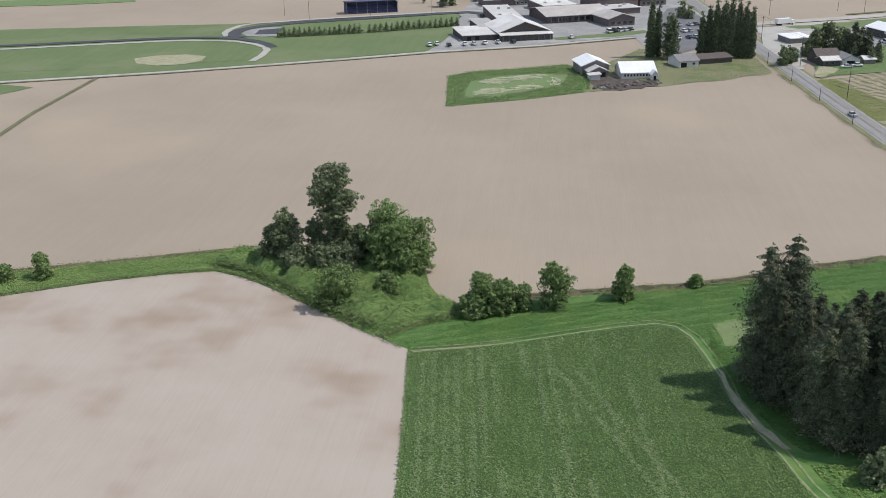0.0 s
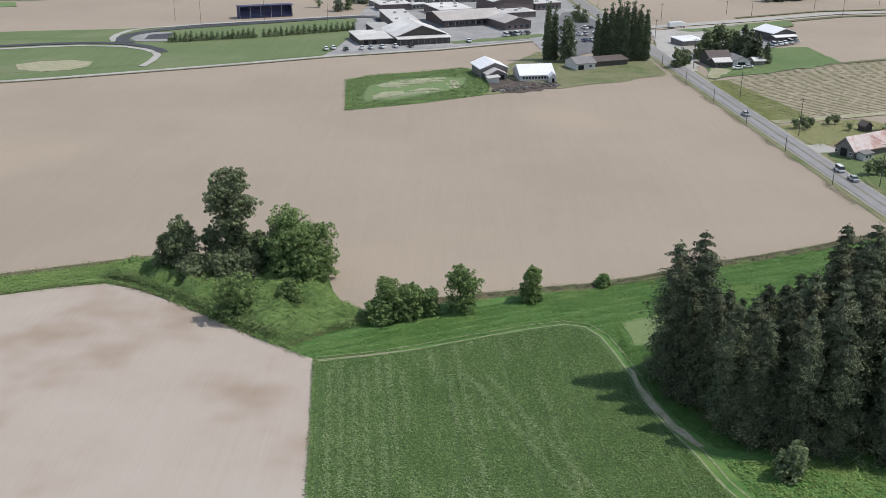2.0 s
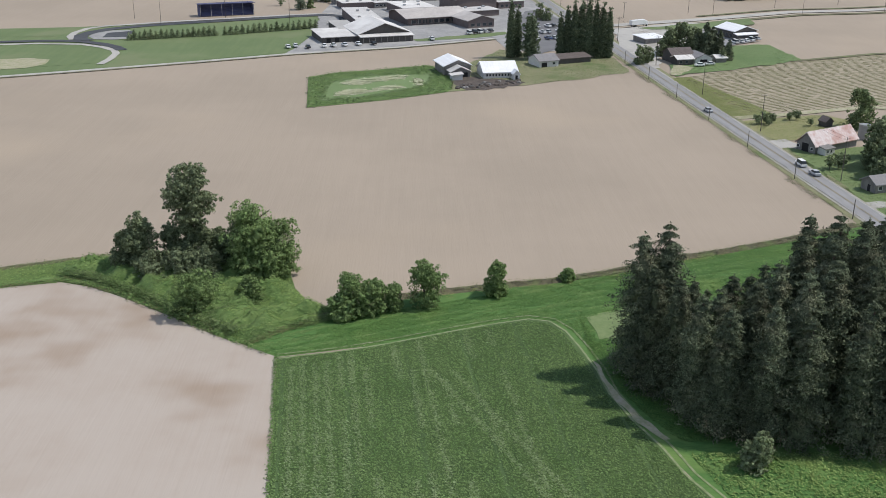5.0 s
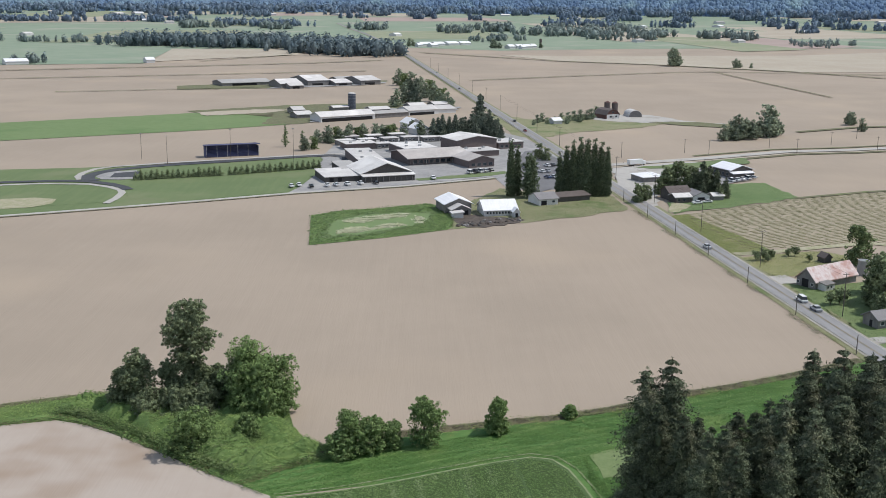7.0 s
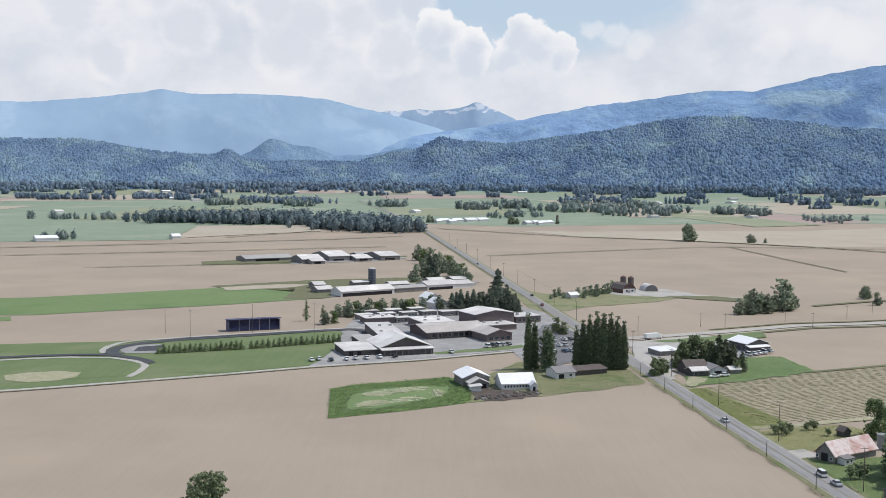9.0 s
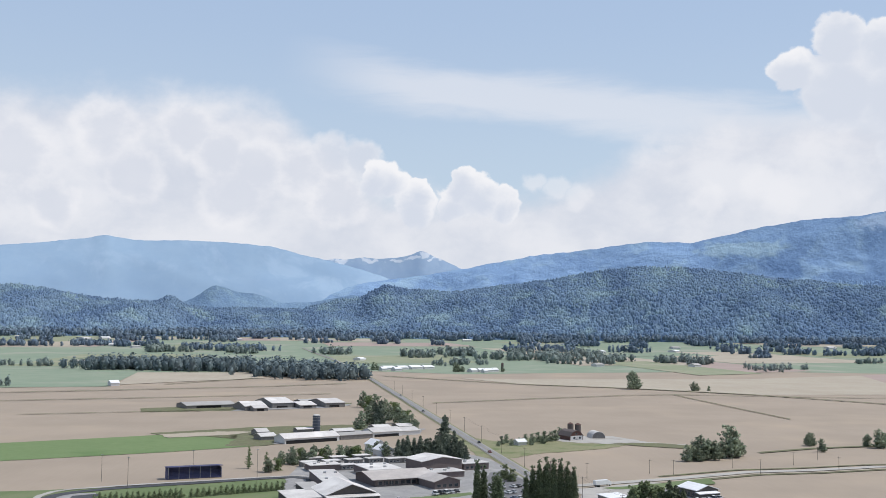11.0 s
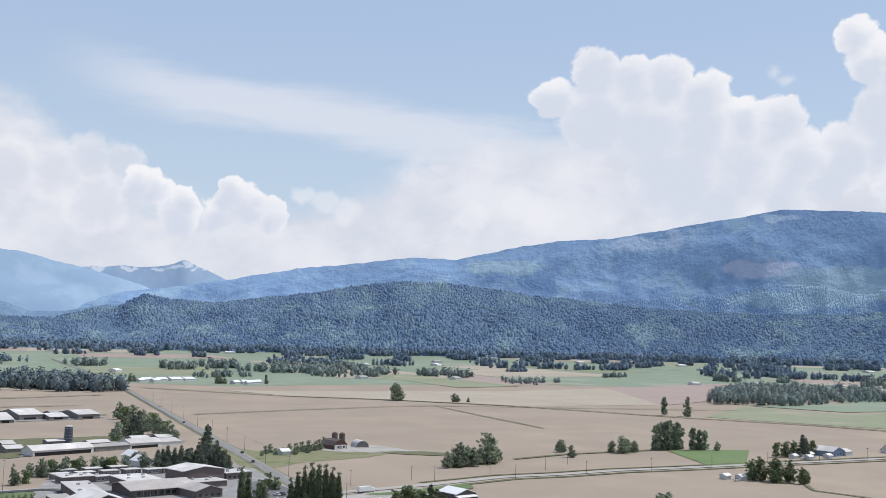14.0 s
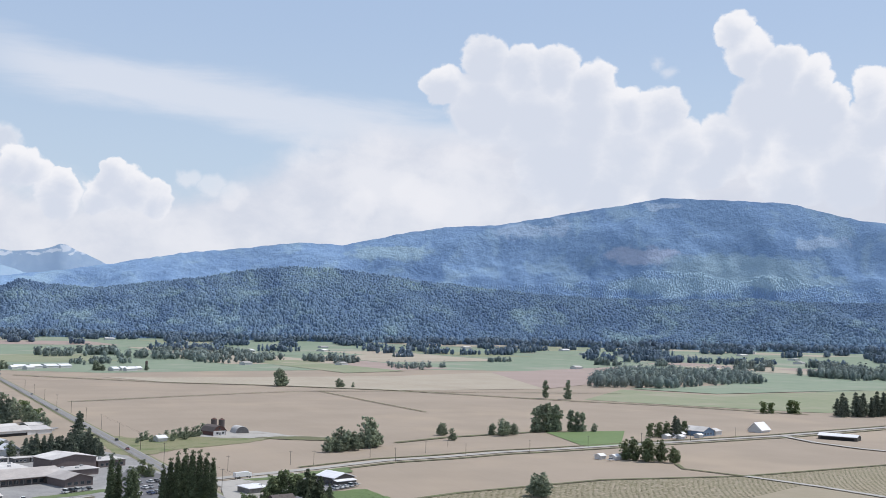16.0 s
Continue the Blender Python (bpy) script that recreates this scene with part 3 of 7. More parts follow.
build_field("lawn_base", [(-300.0, 358), (-163.1, 413), (-135.7, 426), (-93.1, 447), (-60.0, 465), (-57.0, 476), (-52.0, 520), (-50.1, 565), (-57.3, 574), (-104.6, 549), (-143.8, 541), (-172.0, 530), (-207.1, 523), (-300.0, 500)], LAWN, 1.2, "worn grass round the sports fields", "lawn")
build_field("lawn_sports", [(-125.3, 447), (-131.0, 462), (-139.0, 478), (-160.0, 492), (-160.0, 506), (-143.3, 538), (-104.6, 549), (-57.3, 574), (-50.1, 565), (-52.0, 520), (-57.0, 476), (-61.0, 467), (-93.0, 449)], LAWN, 2, "mown green school playing field", "lawn")
build_field("lawn_ball", [(-260.0, 395), (-166.6, 426), (-133.0, 441), (-130.5, 453), (-133.0, 466), (-140.3, 476), (-154.9, 485), (-169.1, 487), (-191.0, 482), (-300.0, 440)], LAWN, 2, "mown green ball field outfield", "lawn")
build_field("lawn_north", [(-300.0, 470), (-207.1, 500), (-172.0, 503), (-163.0, 515), (-157.7, 531), (-143.8, 541), (-172.0, 530), (-207.1, 523), (-300.0, 500)], LAWN, 2, "green strip beside the running track", "lawn")
build_field("infield", [(-186.0, 438), (-179.0, 445), (-166.0, 449), (-156.0, 446), (-154.5, 436), (-160.0, 428), (-170.0, 424), (-181.0, 428)], DIRT, 3, "pale dirt ball field infield", "infield")
FIELD_EDGE = [(-300.0, 355), (-163.1, 411), (-135.7, 424), (-93.1, 445), (-56.4, 464.5), (-10.8, 483), (34.6, 508.5)]
build_strip("ditch", [(-178.0, 280), (-180.8, 311), (-184.1, 341), (-185.8, 400)], 1.8, DITCH, 4, "dry weedy field ditch", "ditch")
build_field("pasture_corner", [(-300.0, 320), (-210.4, 367), (-203.5, 380), (-220.4, 384), (-300.0, 345)], LAWN, 2, "green corner beyond the ditch", "pasture")
build_field("pasture_north", [(-480.0, 520), (-326.0, 578), (-288.0, 588), (-252.0, 604), (-260.0, 622), (-480.0, 560)], LAWN_BRIGHT, 2, "green strip beyond the ball field", "pasture")
build_strip("ditch", FIELD_EDGE, 1.2, DITCH, 5, "dark weedy edge of the tilled field", "ditch", 2.4)
build_strip("path_edge", FIELD_EDGE, 3.2, GRAVEL, 4, "pale gravel path along the field edge", "path")
build_strip("path_ball", [(-300.0, 436), (-189.3, 479.5), (-174.8, 483.2), (-153.4, 482.4), (-142.1, 475.6), (-135.4, 468.6), (-132.5, 461.5), (-131.6, 449.0), (-132.5, 437.0)], 3.2, GRAVEL, 4, "pale path round the ball field", "path")
build_strip("running_track", [(-300.0, 446), (-191.6, 486.2), (-176.7, 489.4), (-166.4, 490.6), (-155.3, 489.4), (-144.0, 483.0), (-136.4, 475.8), (-132.0, 469.0)], 5.0, TRACK_BLACK, 5, "black running track", "track")
build_strip("running_track", [(-153.5, 491.5), (-158.5, 496.0), (-160.9, 505.1), (-158.8, 514.5), (-152.7, 524.4), (-140.9, 534.1), (-130.6, 540.2), (-109.1, 550.8), (-69.9, 571), (-52.0, 578), (-42.0, 574), (-40.0, 560), (-46.0, 545)], 6.5, TRACK_BLACK, 5, "black running track round the playing field", "track")
build_field("jump_apron", ragged([(-157.0, 503), (-156.5, 513.7), (-151.0, 520.0), (-142.3, 523.1), (-136.8, 497.5), (-143.5, 494.5), (-151.4, 495.5)], 4.0, 1.0), CONCRETE, 4, "pale apron inside the track bend", "paving")
build_field("jump_pad", [(-149.6, 500.6), (-150.8, 513.1), (-139.9, 519.7), (-137.8, 502.8)], TRACK_BLACK, 5, "dark rubber pad inside the track bend", "paving")
build_strip("path_track", [(-161.5, 494.5), (-165.5, 503.2), (-166.3, 513.3), (-164.0, 525.7), (-157.0, 534.0), (-142.8, 541.5), (-135.0, 546.5), (-115.9, 555.5), (-69.9, 577), (-45.0, 585)], 3.5, GRAVEL, 4, "pale apron of the running track", "path")

# main road and the crossing lane
ROAD = [(road_x(y), y) for y in (60, 250, 462, 700, 1000, 1400, 1740)] + [(-74.0, 2020), (-140.0, 2520), (-215.0, 3000), (-300.0, 3600)]
CROSS = [(80.0, 545), (101.0, 552), (157.0, 577), (210.0, 605), (251.0, 614), (297.0, 630), (351.0, 640), (407.0, 653), (491.0, 671), (580.0, 690), (648.0, 711), (738.0, 738), (900.0, 790)]
build_strip("verge_road", ROAD, 12.0, STRAW, 2, "dry grass road verge", "verge")
build_strip("shoulder", ROAD, 8.3, SHOULDER, 4, "pale gravel road shoulder", "shoulder")
build_strip("road", ROAD, 6.6, ASPHALT, 6, "worn grey two-lane asphalt road", "road")
for side in (-3.05, 3.05):
    build_strip("road_line", ROAD[:8], 0.16, PAINT_WHITE, 7, "white road edge line", "road marking", side)
for side in (-0.16, 0.16):
    build_strip("road_line", ROAD[:8], 0.13, PAINT_YELLOW, 7, "yellow centre line", "road marking", side)
build_strip("verge_lane", CROSS, 13.0, SOIL_PALE, 2, "pale dry verge of the side road", "verge")
for side in (-11.0, 10.0):
    build_strip("ditch", CROSS[2:], 3.0, DITCH, 4, "dark weedy roadside ditch", "ditch", side)
build_strip("lane", CROSS, 7.0, GRAVEL, 6, "pale side road", "road")
build_strip("lane_side", [(580.0, 690), (571.0, 640), (575.0, 600), (590.0, 560)], 6.0, GRAVEL, 6, "pale farm lane", "road")
build_strip("lane_row", [(391.0, 493), (405.0, 449), (415.0, 400)], 5.0, GRAVEL, 6, "pale track through the berry rows", "track")

# wheel ruts round the crop
RUTS = [(-24.6, 173.4), (-14.6, 176.0), (-6.5, 179.0), (7.3, 185.2), (15.1, 188.4), (21.9, 190.6), (26.4, 189.4), (29.2, 184.8), (31.0, 177.8), (32.8, 168.5), (33.5, 160.4), (36.1, 151.1), (39.0, 143.2), (40.8, 135.9), (43.2, 130.5), (48.0, 120.0), (62.0, 95.0)]
for side in (-0.8, 0.8):
    build_strip("wheel_rut", RUTS, 0.4, RUT_TRACK, 2.6, "pale worn wheel rut", "track", side)
build_field("bare_ground", ragged([(31.7, 172.5), (33.0, 170.0), (34.0, 161.0), (36.6, 153.0), (39.6, 146.0), (38.8, 145.4), (35.2, 152.6), (32.8, 161.5)], 0.7, 1.0), DIRT, 3.5, "stony bare ground beside the firs", "ground")
build_strip("ditch", [(-36.0, 181.8), (-48.5, 192.0), (-60.2, 201.2), (-67.2, 205.7), (-74.0, 208.2), (-84.0, 205.5), (-97.0, 199.9), (-115.0, 190.2), (-190.0, 152.0)], 1.8, STRAW, 4, "dry weedy field ditch", "ditch")
build_strip("ditch", HEDGE[1:], 2.2, DITCH, 4, "dry weedy field ditch", "ditch")
build_strip("ditch", [(-31.0, 228.0), (-67.4, 222.5), (-77.5, 219.0), (-98.5, 210.2), (-121.4, 201.7), (-200.0, 169.0)], 1.6, DITCH, 4, "dry weedy field ditch", "ditch")

# land beyond the road
VINES = [(112.0, 362), (106.0, 408), (104.5, 421), (165.0, 459), (206.0, 476), (300.0, 498), (391.0, 493), (405.0, 449), (412.0, 400), (260.0, 330), (164.0, 374), (141.7, 366)]
build_field("field_rows", VINES, ROW_SOIL, 1, "straw-mulched berry field", "field")
build_field("field_rows_far", [(391, 493), (521, 519), (640, 530), (640, 380), (415, 400), (405, 449)], ROW_SOIL, 1, "straw-mulched berry field", "field")
build_field("grass_corner", ragged([(97.4, 413), (103.4, 421.5), (109.0, 422), (124.0, 358), (109.5, 353), (104.5, 354)], 5.0, 1.6), YELLOW_GREEN, 2.5, "sun-yellowed rough grass along the road", "grass")
build_field("yard_yellow", ragged([(109.0, 349), (125.0, 356), (141.0, 361), (150.0, 345), (122.0, 325), (112.0, 322)], 5.0, 2.4), YELLOW, 3, "sun-yellowed mown grass yard", "lawn")
build_strip("farm_track", [(108.0, 354), (123.4, 358), (141.7, 365), (162.2, 372), (260.0, 330)], 4.0, DIRT, 4, "pale dirt track beside the rows", "track")
build_field("yard_green", [(112.5, 317), (121.0, 313), (140.0, 319), (160.0, 320), (160.0, 240), (119.0, 240), (115.0, 276)], GRASS_PALE, 2, "green farmhouse lawn", "lawn")
build_field("yard_drive", ragged([(109.6, 325), (116.5, 325), (119.0, 317), (112.5, 317), (110.5, 313)], 5.0, 2.4), GRAVEL, 4, "gravel barn drive", "drive")
build_field("drive_house", [(114.0, 262), (121.0, 264), (140.0, 258), (140.0, 254), (121.0, 259), (115.0, 257)], GRAVEL, 4, "gravel house drive", "drive")
build_field("lot", ragged([(92.0, 480), (97.0, 541), (140.0, 563), (168.0, 560), (166.0, 516), (150.0, 505), (121.0, 478), (104.0, 462), (100.0, 440), (96.0, 440)], 5.0, 2.4), GRAVEL, 5, "pale gravel lot at the crossing", "yard")
build_field("workshop_apron", [(137.5, 487), (151.0, 500), (162.0, 507), (152.0, 511), (149.0, 545), (140.0, 540), (134.0, 505)], ASPHALT, 6, "grey asphalt apron of the workshop", "paving")
build_field("lot_grass", ragged([(112.0, 543), (145.0, 560), (180.0, 580), (176.0, 560), (152.0, 545), (128.0, 535)], 5.0, 2.4), LAWN, 6, "grass island in the gravel lot", "lawn")
build_field("yard_house", ragged([(103.0, 424), (110.0, 428), (135.0, 441), (167.0, 461), (164.0, 499), (143.0, 494), (128.0, 470), (106.0, 446)], 5.0, 2.4), LAWN_BRIGHT, 4, "bright green house yard", "lawn")
build_field("yard_house_front", ragged([(101.0, 425), (106.0, 426), (115.0, 441), (108.0, 447)], 2.0, 1.2), DIRT, 6, "pale house drive", "drive")
build_field("farmyard", ragged([(58.0, 668), (74.0, 660), (99.6, 690), (150.0, 720), (185.0, 760), (175.0, 790), (118.5, 800), (80.0, 762), (47.0, 800)], 5.0, 2.4), STRAW, 2, "rough grass round the small farm", "grass")
build_field("farmyard_bare", ragged([(113, 770), (130, 800), (172, 800), (190, 760), (230, 735), (175, 742), (140, 752)], 5.0, 2.4), GRAVEL, 3, "pale trampled farm yard", "yard")
build_field("farm_mud", ragged([(160, 752), (190, 755), (250, 725), (215, 720), (180, 732)], 5.0, 2.4), DITCH, 4, "dark trampled mud beside the farm", "yard")
build_field("pasture", [(-420, 610), (-248.9, 629), (-143.6, 686), (-91.9, 722), (-80, 760), (-111.4, 835), (-184.8, 780), (-284.4, 719), (-420, 690)], LAWN_BRIGHT, 2, "bright green pasture strip", "pasture")
build_field("pasture_bank", ragged([(-112, 720), (-88, 722), (-30, 790), (20, 860), (-30, 880), (-111.4, 850), (-180, 800), (-150, 775), (-110, 790)], 5.0, 2.4), DITCH, 3, "rough weeds round the dairy", "grass")
build_field("pen_bare", ragged([(-160, 770), (-120, 790), (-100, 818), (-130, 815), (-170, 792)], 5.0, 2.4), SOIL_PALE, 4, "pale bare pen", "yard")
build_field("dairy_yard", ragged([(-82, 732), (-36, 762), (25, 822), (30, 850), (-30, 830), (-60, 800)], 5.0, 2.4), CONCRETE, 4, "pale concrete dairy yard", "yard")
build_field("far_yard", ragged([(-230, 985), (-140, 1012), (-40, 1085), (-40, 1120), (-150, 1080), (-240, 1030)], 5.0, 2.4), DITCH, 2, "weedy yard of the far farm", "yard")
build_field("far_drive", [(-150, 1004), (-60, 1055), (-40, 1085), (-40, 1100), (-140, 1060)], CONCRETE, 3, "pale concrete yard of the far farm", "yard")
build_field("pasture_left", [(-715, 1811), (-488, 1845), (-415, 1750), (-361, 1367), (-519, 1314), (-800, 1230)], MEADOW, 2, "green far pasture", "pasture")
build_field("stubble_left", [(-415, 1750), (-219, 1790), (-190, 1600), (-300, 1480), (-361, 1400)], SOIL_PALE, 3, "pale far stubble", "field")
build_field("green_plot", [(397, 756), (470, 752), (407, 655), (375, 650)], LAWN_BRIGHT, 3, "bright green field plot", "field")
build_field("pale_field_right", [(461, 1310), (700, 1340), (1000, 1640), (864, 1890), (600, 1720), (205, 1640), (110, 1660), (193, 1500), (321, 1430)], SOIL_PALE, 2, "pale dry far field", "field")
build_field("brown_field_right", [(864, 1887), (1393, 2265), (1050, 1640), (700, 1340)], SOIL_PINK, 3, "reddish far field", "field")
build_field("green_field_right", [(818, 1325), (872, 1195), (1283, 1288), (1500, 1400), (1500, 800), (866, 867), (793, 913), (687, 1049), (640, 1120)], FIELD_DULL, 2, "pale green far field", "field")
build_field("dark_green_field", [(840, 1340), (905, 1215), (1300, 1310), (1500, 1430), (1500, 1560), (1100, 1440)], MEADOW, 4, "green far field", "field")
MEADOW_EDGE = [(d * math.sin(radians(a)), d * math.cos(radians(a))) for a, d in [(-60, 1500), (-45, 1700), (-28, 1800), (-18, 1830), (-9, 1800), (-2, 1900), (4, 1800), (10, 1920), (20, 2150), (30, 2250), (40, 1700), (55, 1600), (70, 1500), (70, 7400), (58, 7400), (46, 7400), (34, 7400), (22, 7400), (10, 7400), (-2, 7400), (-14, 7400), (-26, 7400), (-38, 7400), (-50, 7400), (-60, 7400)]]
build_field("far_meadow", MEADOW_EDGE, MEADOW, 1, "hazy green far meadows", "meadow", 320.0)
rng = np.random.default_rng(11)
for k in range(46):      # patchwork of far fields
    a, d = radians(rng.uniform(-30, 52)), rng.uniform(2150, 6600)
    cx, cy = d * math.sin(a), d * math.cos(a)
    w, h, t = d * rng.uniform(0.03, 0.09), d * rng.uniform(0.06, 0.16), radians(28 + rng.uniform(-8, 8))
    corners = [(cx + u * w * math.cos(t) - v * h * 0.1, cy + u * w * math.sin(t) + v * h) for u, v in ((-1, -1), (1, -1), (1, 1), (-1, 1))]
    mat = (SOIL_PALE, FIELD_DULL, SOIL_PINK, MEADOW, FIELD_DULL, SOIL_PALE)[k % 6]
    build_field("far_plot", corners, mat, 2 + (k % 9) * 0.25, ("pale stubble far plot", "green far plot", "reddish ploughed far plot", "pale green far plot", "dull green far plot", "pale stubble far plot")[k % 6], "field", 260.0)
for points, width in (([(-10.8, 1700), (193.2, 1492), (321, 1424), (461, 1305), (504, 1245), (604, 1103), (695, 1004), (771, 878)], 7.0), ([(46.4, 1125), (156.2, 1197), (288.2, 1274), (354, 1296)], 4.0),
                      ([(354, 1296), (362, 1120), (372, 959)], 2.6), ([(354, 1296), (536, 1268), (760, 1230)], 5.0), ([(-520, 1195), (-340, 1290), (-150, 1400), (-60, 1480)], 6.0),
                      ([(-472, 1080), (-240, 1180), (-70, 1260)], 4.5), ([(-330, 950), (-240, 985), (-140, 1030)], 3.0), ([(250, 700), (300, 728), (345, 742), (397, 757)], 5.0),
                      ([(165, 459), (206, 477), (300, 500), (391, 494), (516, 516), (640, 532)], 3.0), ([(391, 494), (374, 530), (384, 552)], 3.0), ([(-300, 1420), (-200, 1600)], 4.0)):
    build_strip("ditch", points, width, DITCH, 5, "dark weedy drainage ditch", "ditch")


# ---- hills ----
def mountain(name, colour, second, scale, fine, amount, third, third_scale, patches=(), bump=0.0, bump_scale=0.05, island=0.0):
    """A hillside whose colours carry the blue haze of miles of air: mottled woods with lighter growth, and felled
    patches at (azimuth, height, half width, half height, colour).
    """
    m = bpy.data.materials.new(name)
    m.use_nodes = True
    k = Net(m.node_tree)
    spot = k.add("ShaderNodeTexCoord").outputs["Object"]
    mottle = k.math("ADD", k.math("MULTIPLY", k.noise(spot, scale, 5.0, 0.6), 1 - amount), k.math("MULTIPLY", k.noise(spot, fine, 3.0, 0.65), amount))
    base = k.mix(k.ramp(mottle, 0.36, 0.64), colour, second)
    base = k.mix(k.ramp(k.noise(spot, third_scale, 4.0, 0.6, 0.4), 0.5, 0.68), base, third)
    if patches:
        xyz = k.add("ShaderNodeSeparateXYZ")
        k.put(xyz.inputs[0], k.vec("SUBTRACT", spot, (0.0, 0.0, EYE_HEIGHT)))
        x, y, z = xyz.outputs
        flat = k.math("SQRT", k.math("ADD", k.math("MULTIPLY", x, x), k.math("MULTIPLY", y, y)))
        at = k.add("ShaderNodeCombineXYZ")
        k.put(at.inputs[0], k.math("ARCTAN2", x, y))
        k.put(at.inputs[1], k.math("DIVIDE", z, flat))
        at = k.vec("ADD", at.outputs[0], k.vec("MULTIPLY", k.vec("SUBTRACT", k.add_noise_colour(spot, 0.012), (0.5, 0.5, 0.5)), (0.05, 0.02, 0.0)))
        worn = k.noise(spot, 0.05, 4.0, 0.65)
        for az, el, wide, tall, tint in patches:
            off = k.vec("LENGTH", k.vec("MULTIPLY", k.vec("SUBTRACT", at, (az, el, 0.0)), (1 / wide, 1 / tall, 0.0)))
            base = k.mix(k.math("MULTIPLY", k.ramp(k.math("ADD", off, k.math("MULTIPLY", worn, 0.8)), 1.65, 1.1), 0.8), base, tint)
    if island:
        geo = k.add("ShaderNodeNewGeometry").outputs["Random Per Island"]
        base = k.mix(1.0, base, k.mix(geo, (1 - island,) * 3, (1 + island,) * 3), "MULTIPLY")
    surf = k.add("ShaderNodeBsdfDiffuse")
    k.put(surf.inputs[0], base)
    if bump:
        b = k.add("ShaderNodeBump")
        b.inputs["Distance"].default_value = bump
        k.put(b.inputs["Height"], k.noise(spot, bump_scale, 5.0, 0.65))
        k.l.new(b.outputs[0], surf.inputs["Normal"])
    k.l.new(surf.outputs[0], k.add("ShaderNodeOutputMaterial").inputs[0])
    return m


# Aerial haze is mixed into these base colours, felled and young patches too.
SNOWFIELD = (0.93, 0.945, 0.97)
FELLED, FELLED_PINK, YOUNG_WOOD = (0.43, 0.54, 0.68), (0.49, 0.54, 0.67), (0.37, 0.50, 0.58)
# Conifer and floor colours of the near hill are pushed blue to imitate haze.
HILL_FOREST = mountain("hazed_conifer_forest", (0.105, 0.162, 0.258), (0.160, 0.232, 0.310), 0.006, 0.03, 0.4, (0.205, 0.29, 0.33), 0.007, island=0.2)
HILL_FLOOR = mountain("hazed_forest_floor", (0.11, 0.168, 0.275), (0.145, 0.21, 0.305), 0.01, 0.05, 0.5, (0.18, 0.255, 0.33), 0.02, bump=3.0, bump_scale=0.06)
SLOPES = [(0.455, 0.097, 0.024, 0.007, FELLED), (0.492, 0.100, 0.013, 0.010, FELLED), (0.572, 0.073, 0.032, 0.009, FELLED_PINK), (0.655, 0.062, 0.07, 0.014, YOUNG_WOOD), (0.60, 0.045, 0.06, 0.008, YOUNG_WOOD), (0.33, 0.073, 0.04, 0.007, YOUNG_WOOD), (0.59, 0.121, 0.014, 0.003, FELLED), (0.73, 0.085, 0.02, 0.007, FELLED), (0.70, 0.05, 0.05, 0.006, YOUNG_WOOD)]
MOUNTAIN_MID = mountain("hazed_wooded_mountain", (0.205, 0.318, 0.505), (0.255, 0.378, 0.555), 0.006, 0.10, 0.5, (0.300, 0.425, 0.560), 0.007, SLOPES, bump=7.0, bump_scale=0.035)
MOUNTAIN_WOOD = mountain("hazed_mountain_forest", (0.205, 0.310, 0.475), (0.25, 0.365, 0.515), 0.006, 0.05, 0.4, (0.30, 0.42, 0.52), 0.007, SLOPES, island=0.10)
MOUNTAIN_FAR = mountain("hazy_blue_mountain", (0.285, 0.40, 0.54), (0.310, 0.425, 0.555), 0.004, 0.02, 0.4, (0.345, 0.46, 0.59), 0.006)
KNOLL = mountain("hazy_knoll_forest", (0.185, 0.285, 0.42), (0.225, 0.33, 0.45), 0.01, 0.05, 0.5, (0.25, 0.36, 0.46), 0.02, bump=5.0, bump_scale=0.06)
SNOW = mountain("hazed_snowy_peak", (0.43, 0.555, 0.70), (0.47, 0.59, 0.725), 0.012, 0.03, 0.5, (0.50, 0.615, 0.74), 0.02, [(0.030, 0.0685, 0.006, 0.004, SNOWFIELD), (0.021, 0.0640, 0.007, 0.0025, SNOWFIELD), (0.043, 0.0640, 0.004, 0.002, SNOWFIELD), (0.004, 0.0615, 0.009, 0.002, SNOWFIELD), (-0.018, 0.0625, 0.008, 0.0022, SNOWFIELD), (-0.042, 0.0610, 0.007, 0.002, SNOWFIELD), (-0.056, 0.0605, 0.006, 0.002, SNOWFIELD)])


def ridge_at(ridge, a):
    """The skyline's tangent at an azimuth in degrees."""
    xs, ys = zip(*ridge)
    smooth = np.mean([np.interp(a + s, xs, ys) for s in (-0.2, -0.1, 0.0, 0.1, 0.2)])
    return float(smooth)


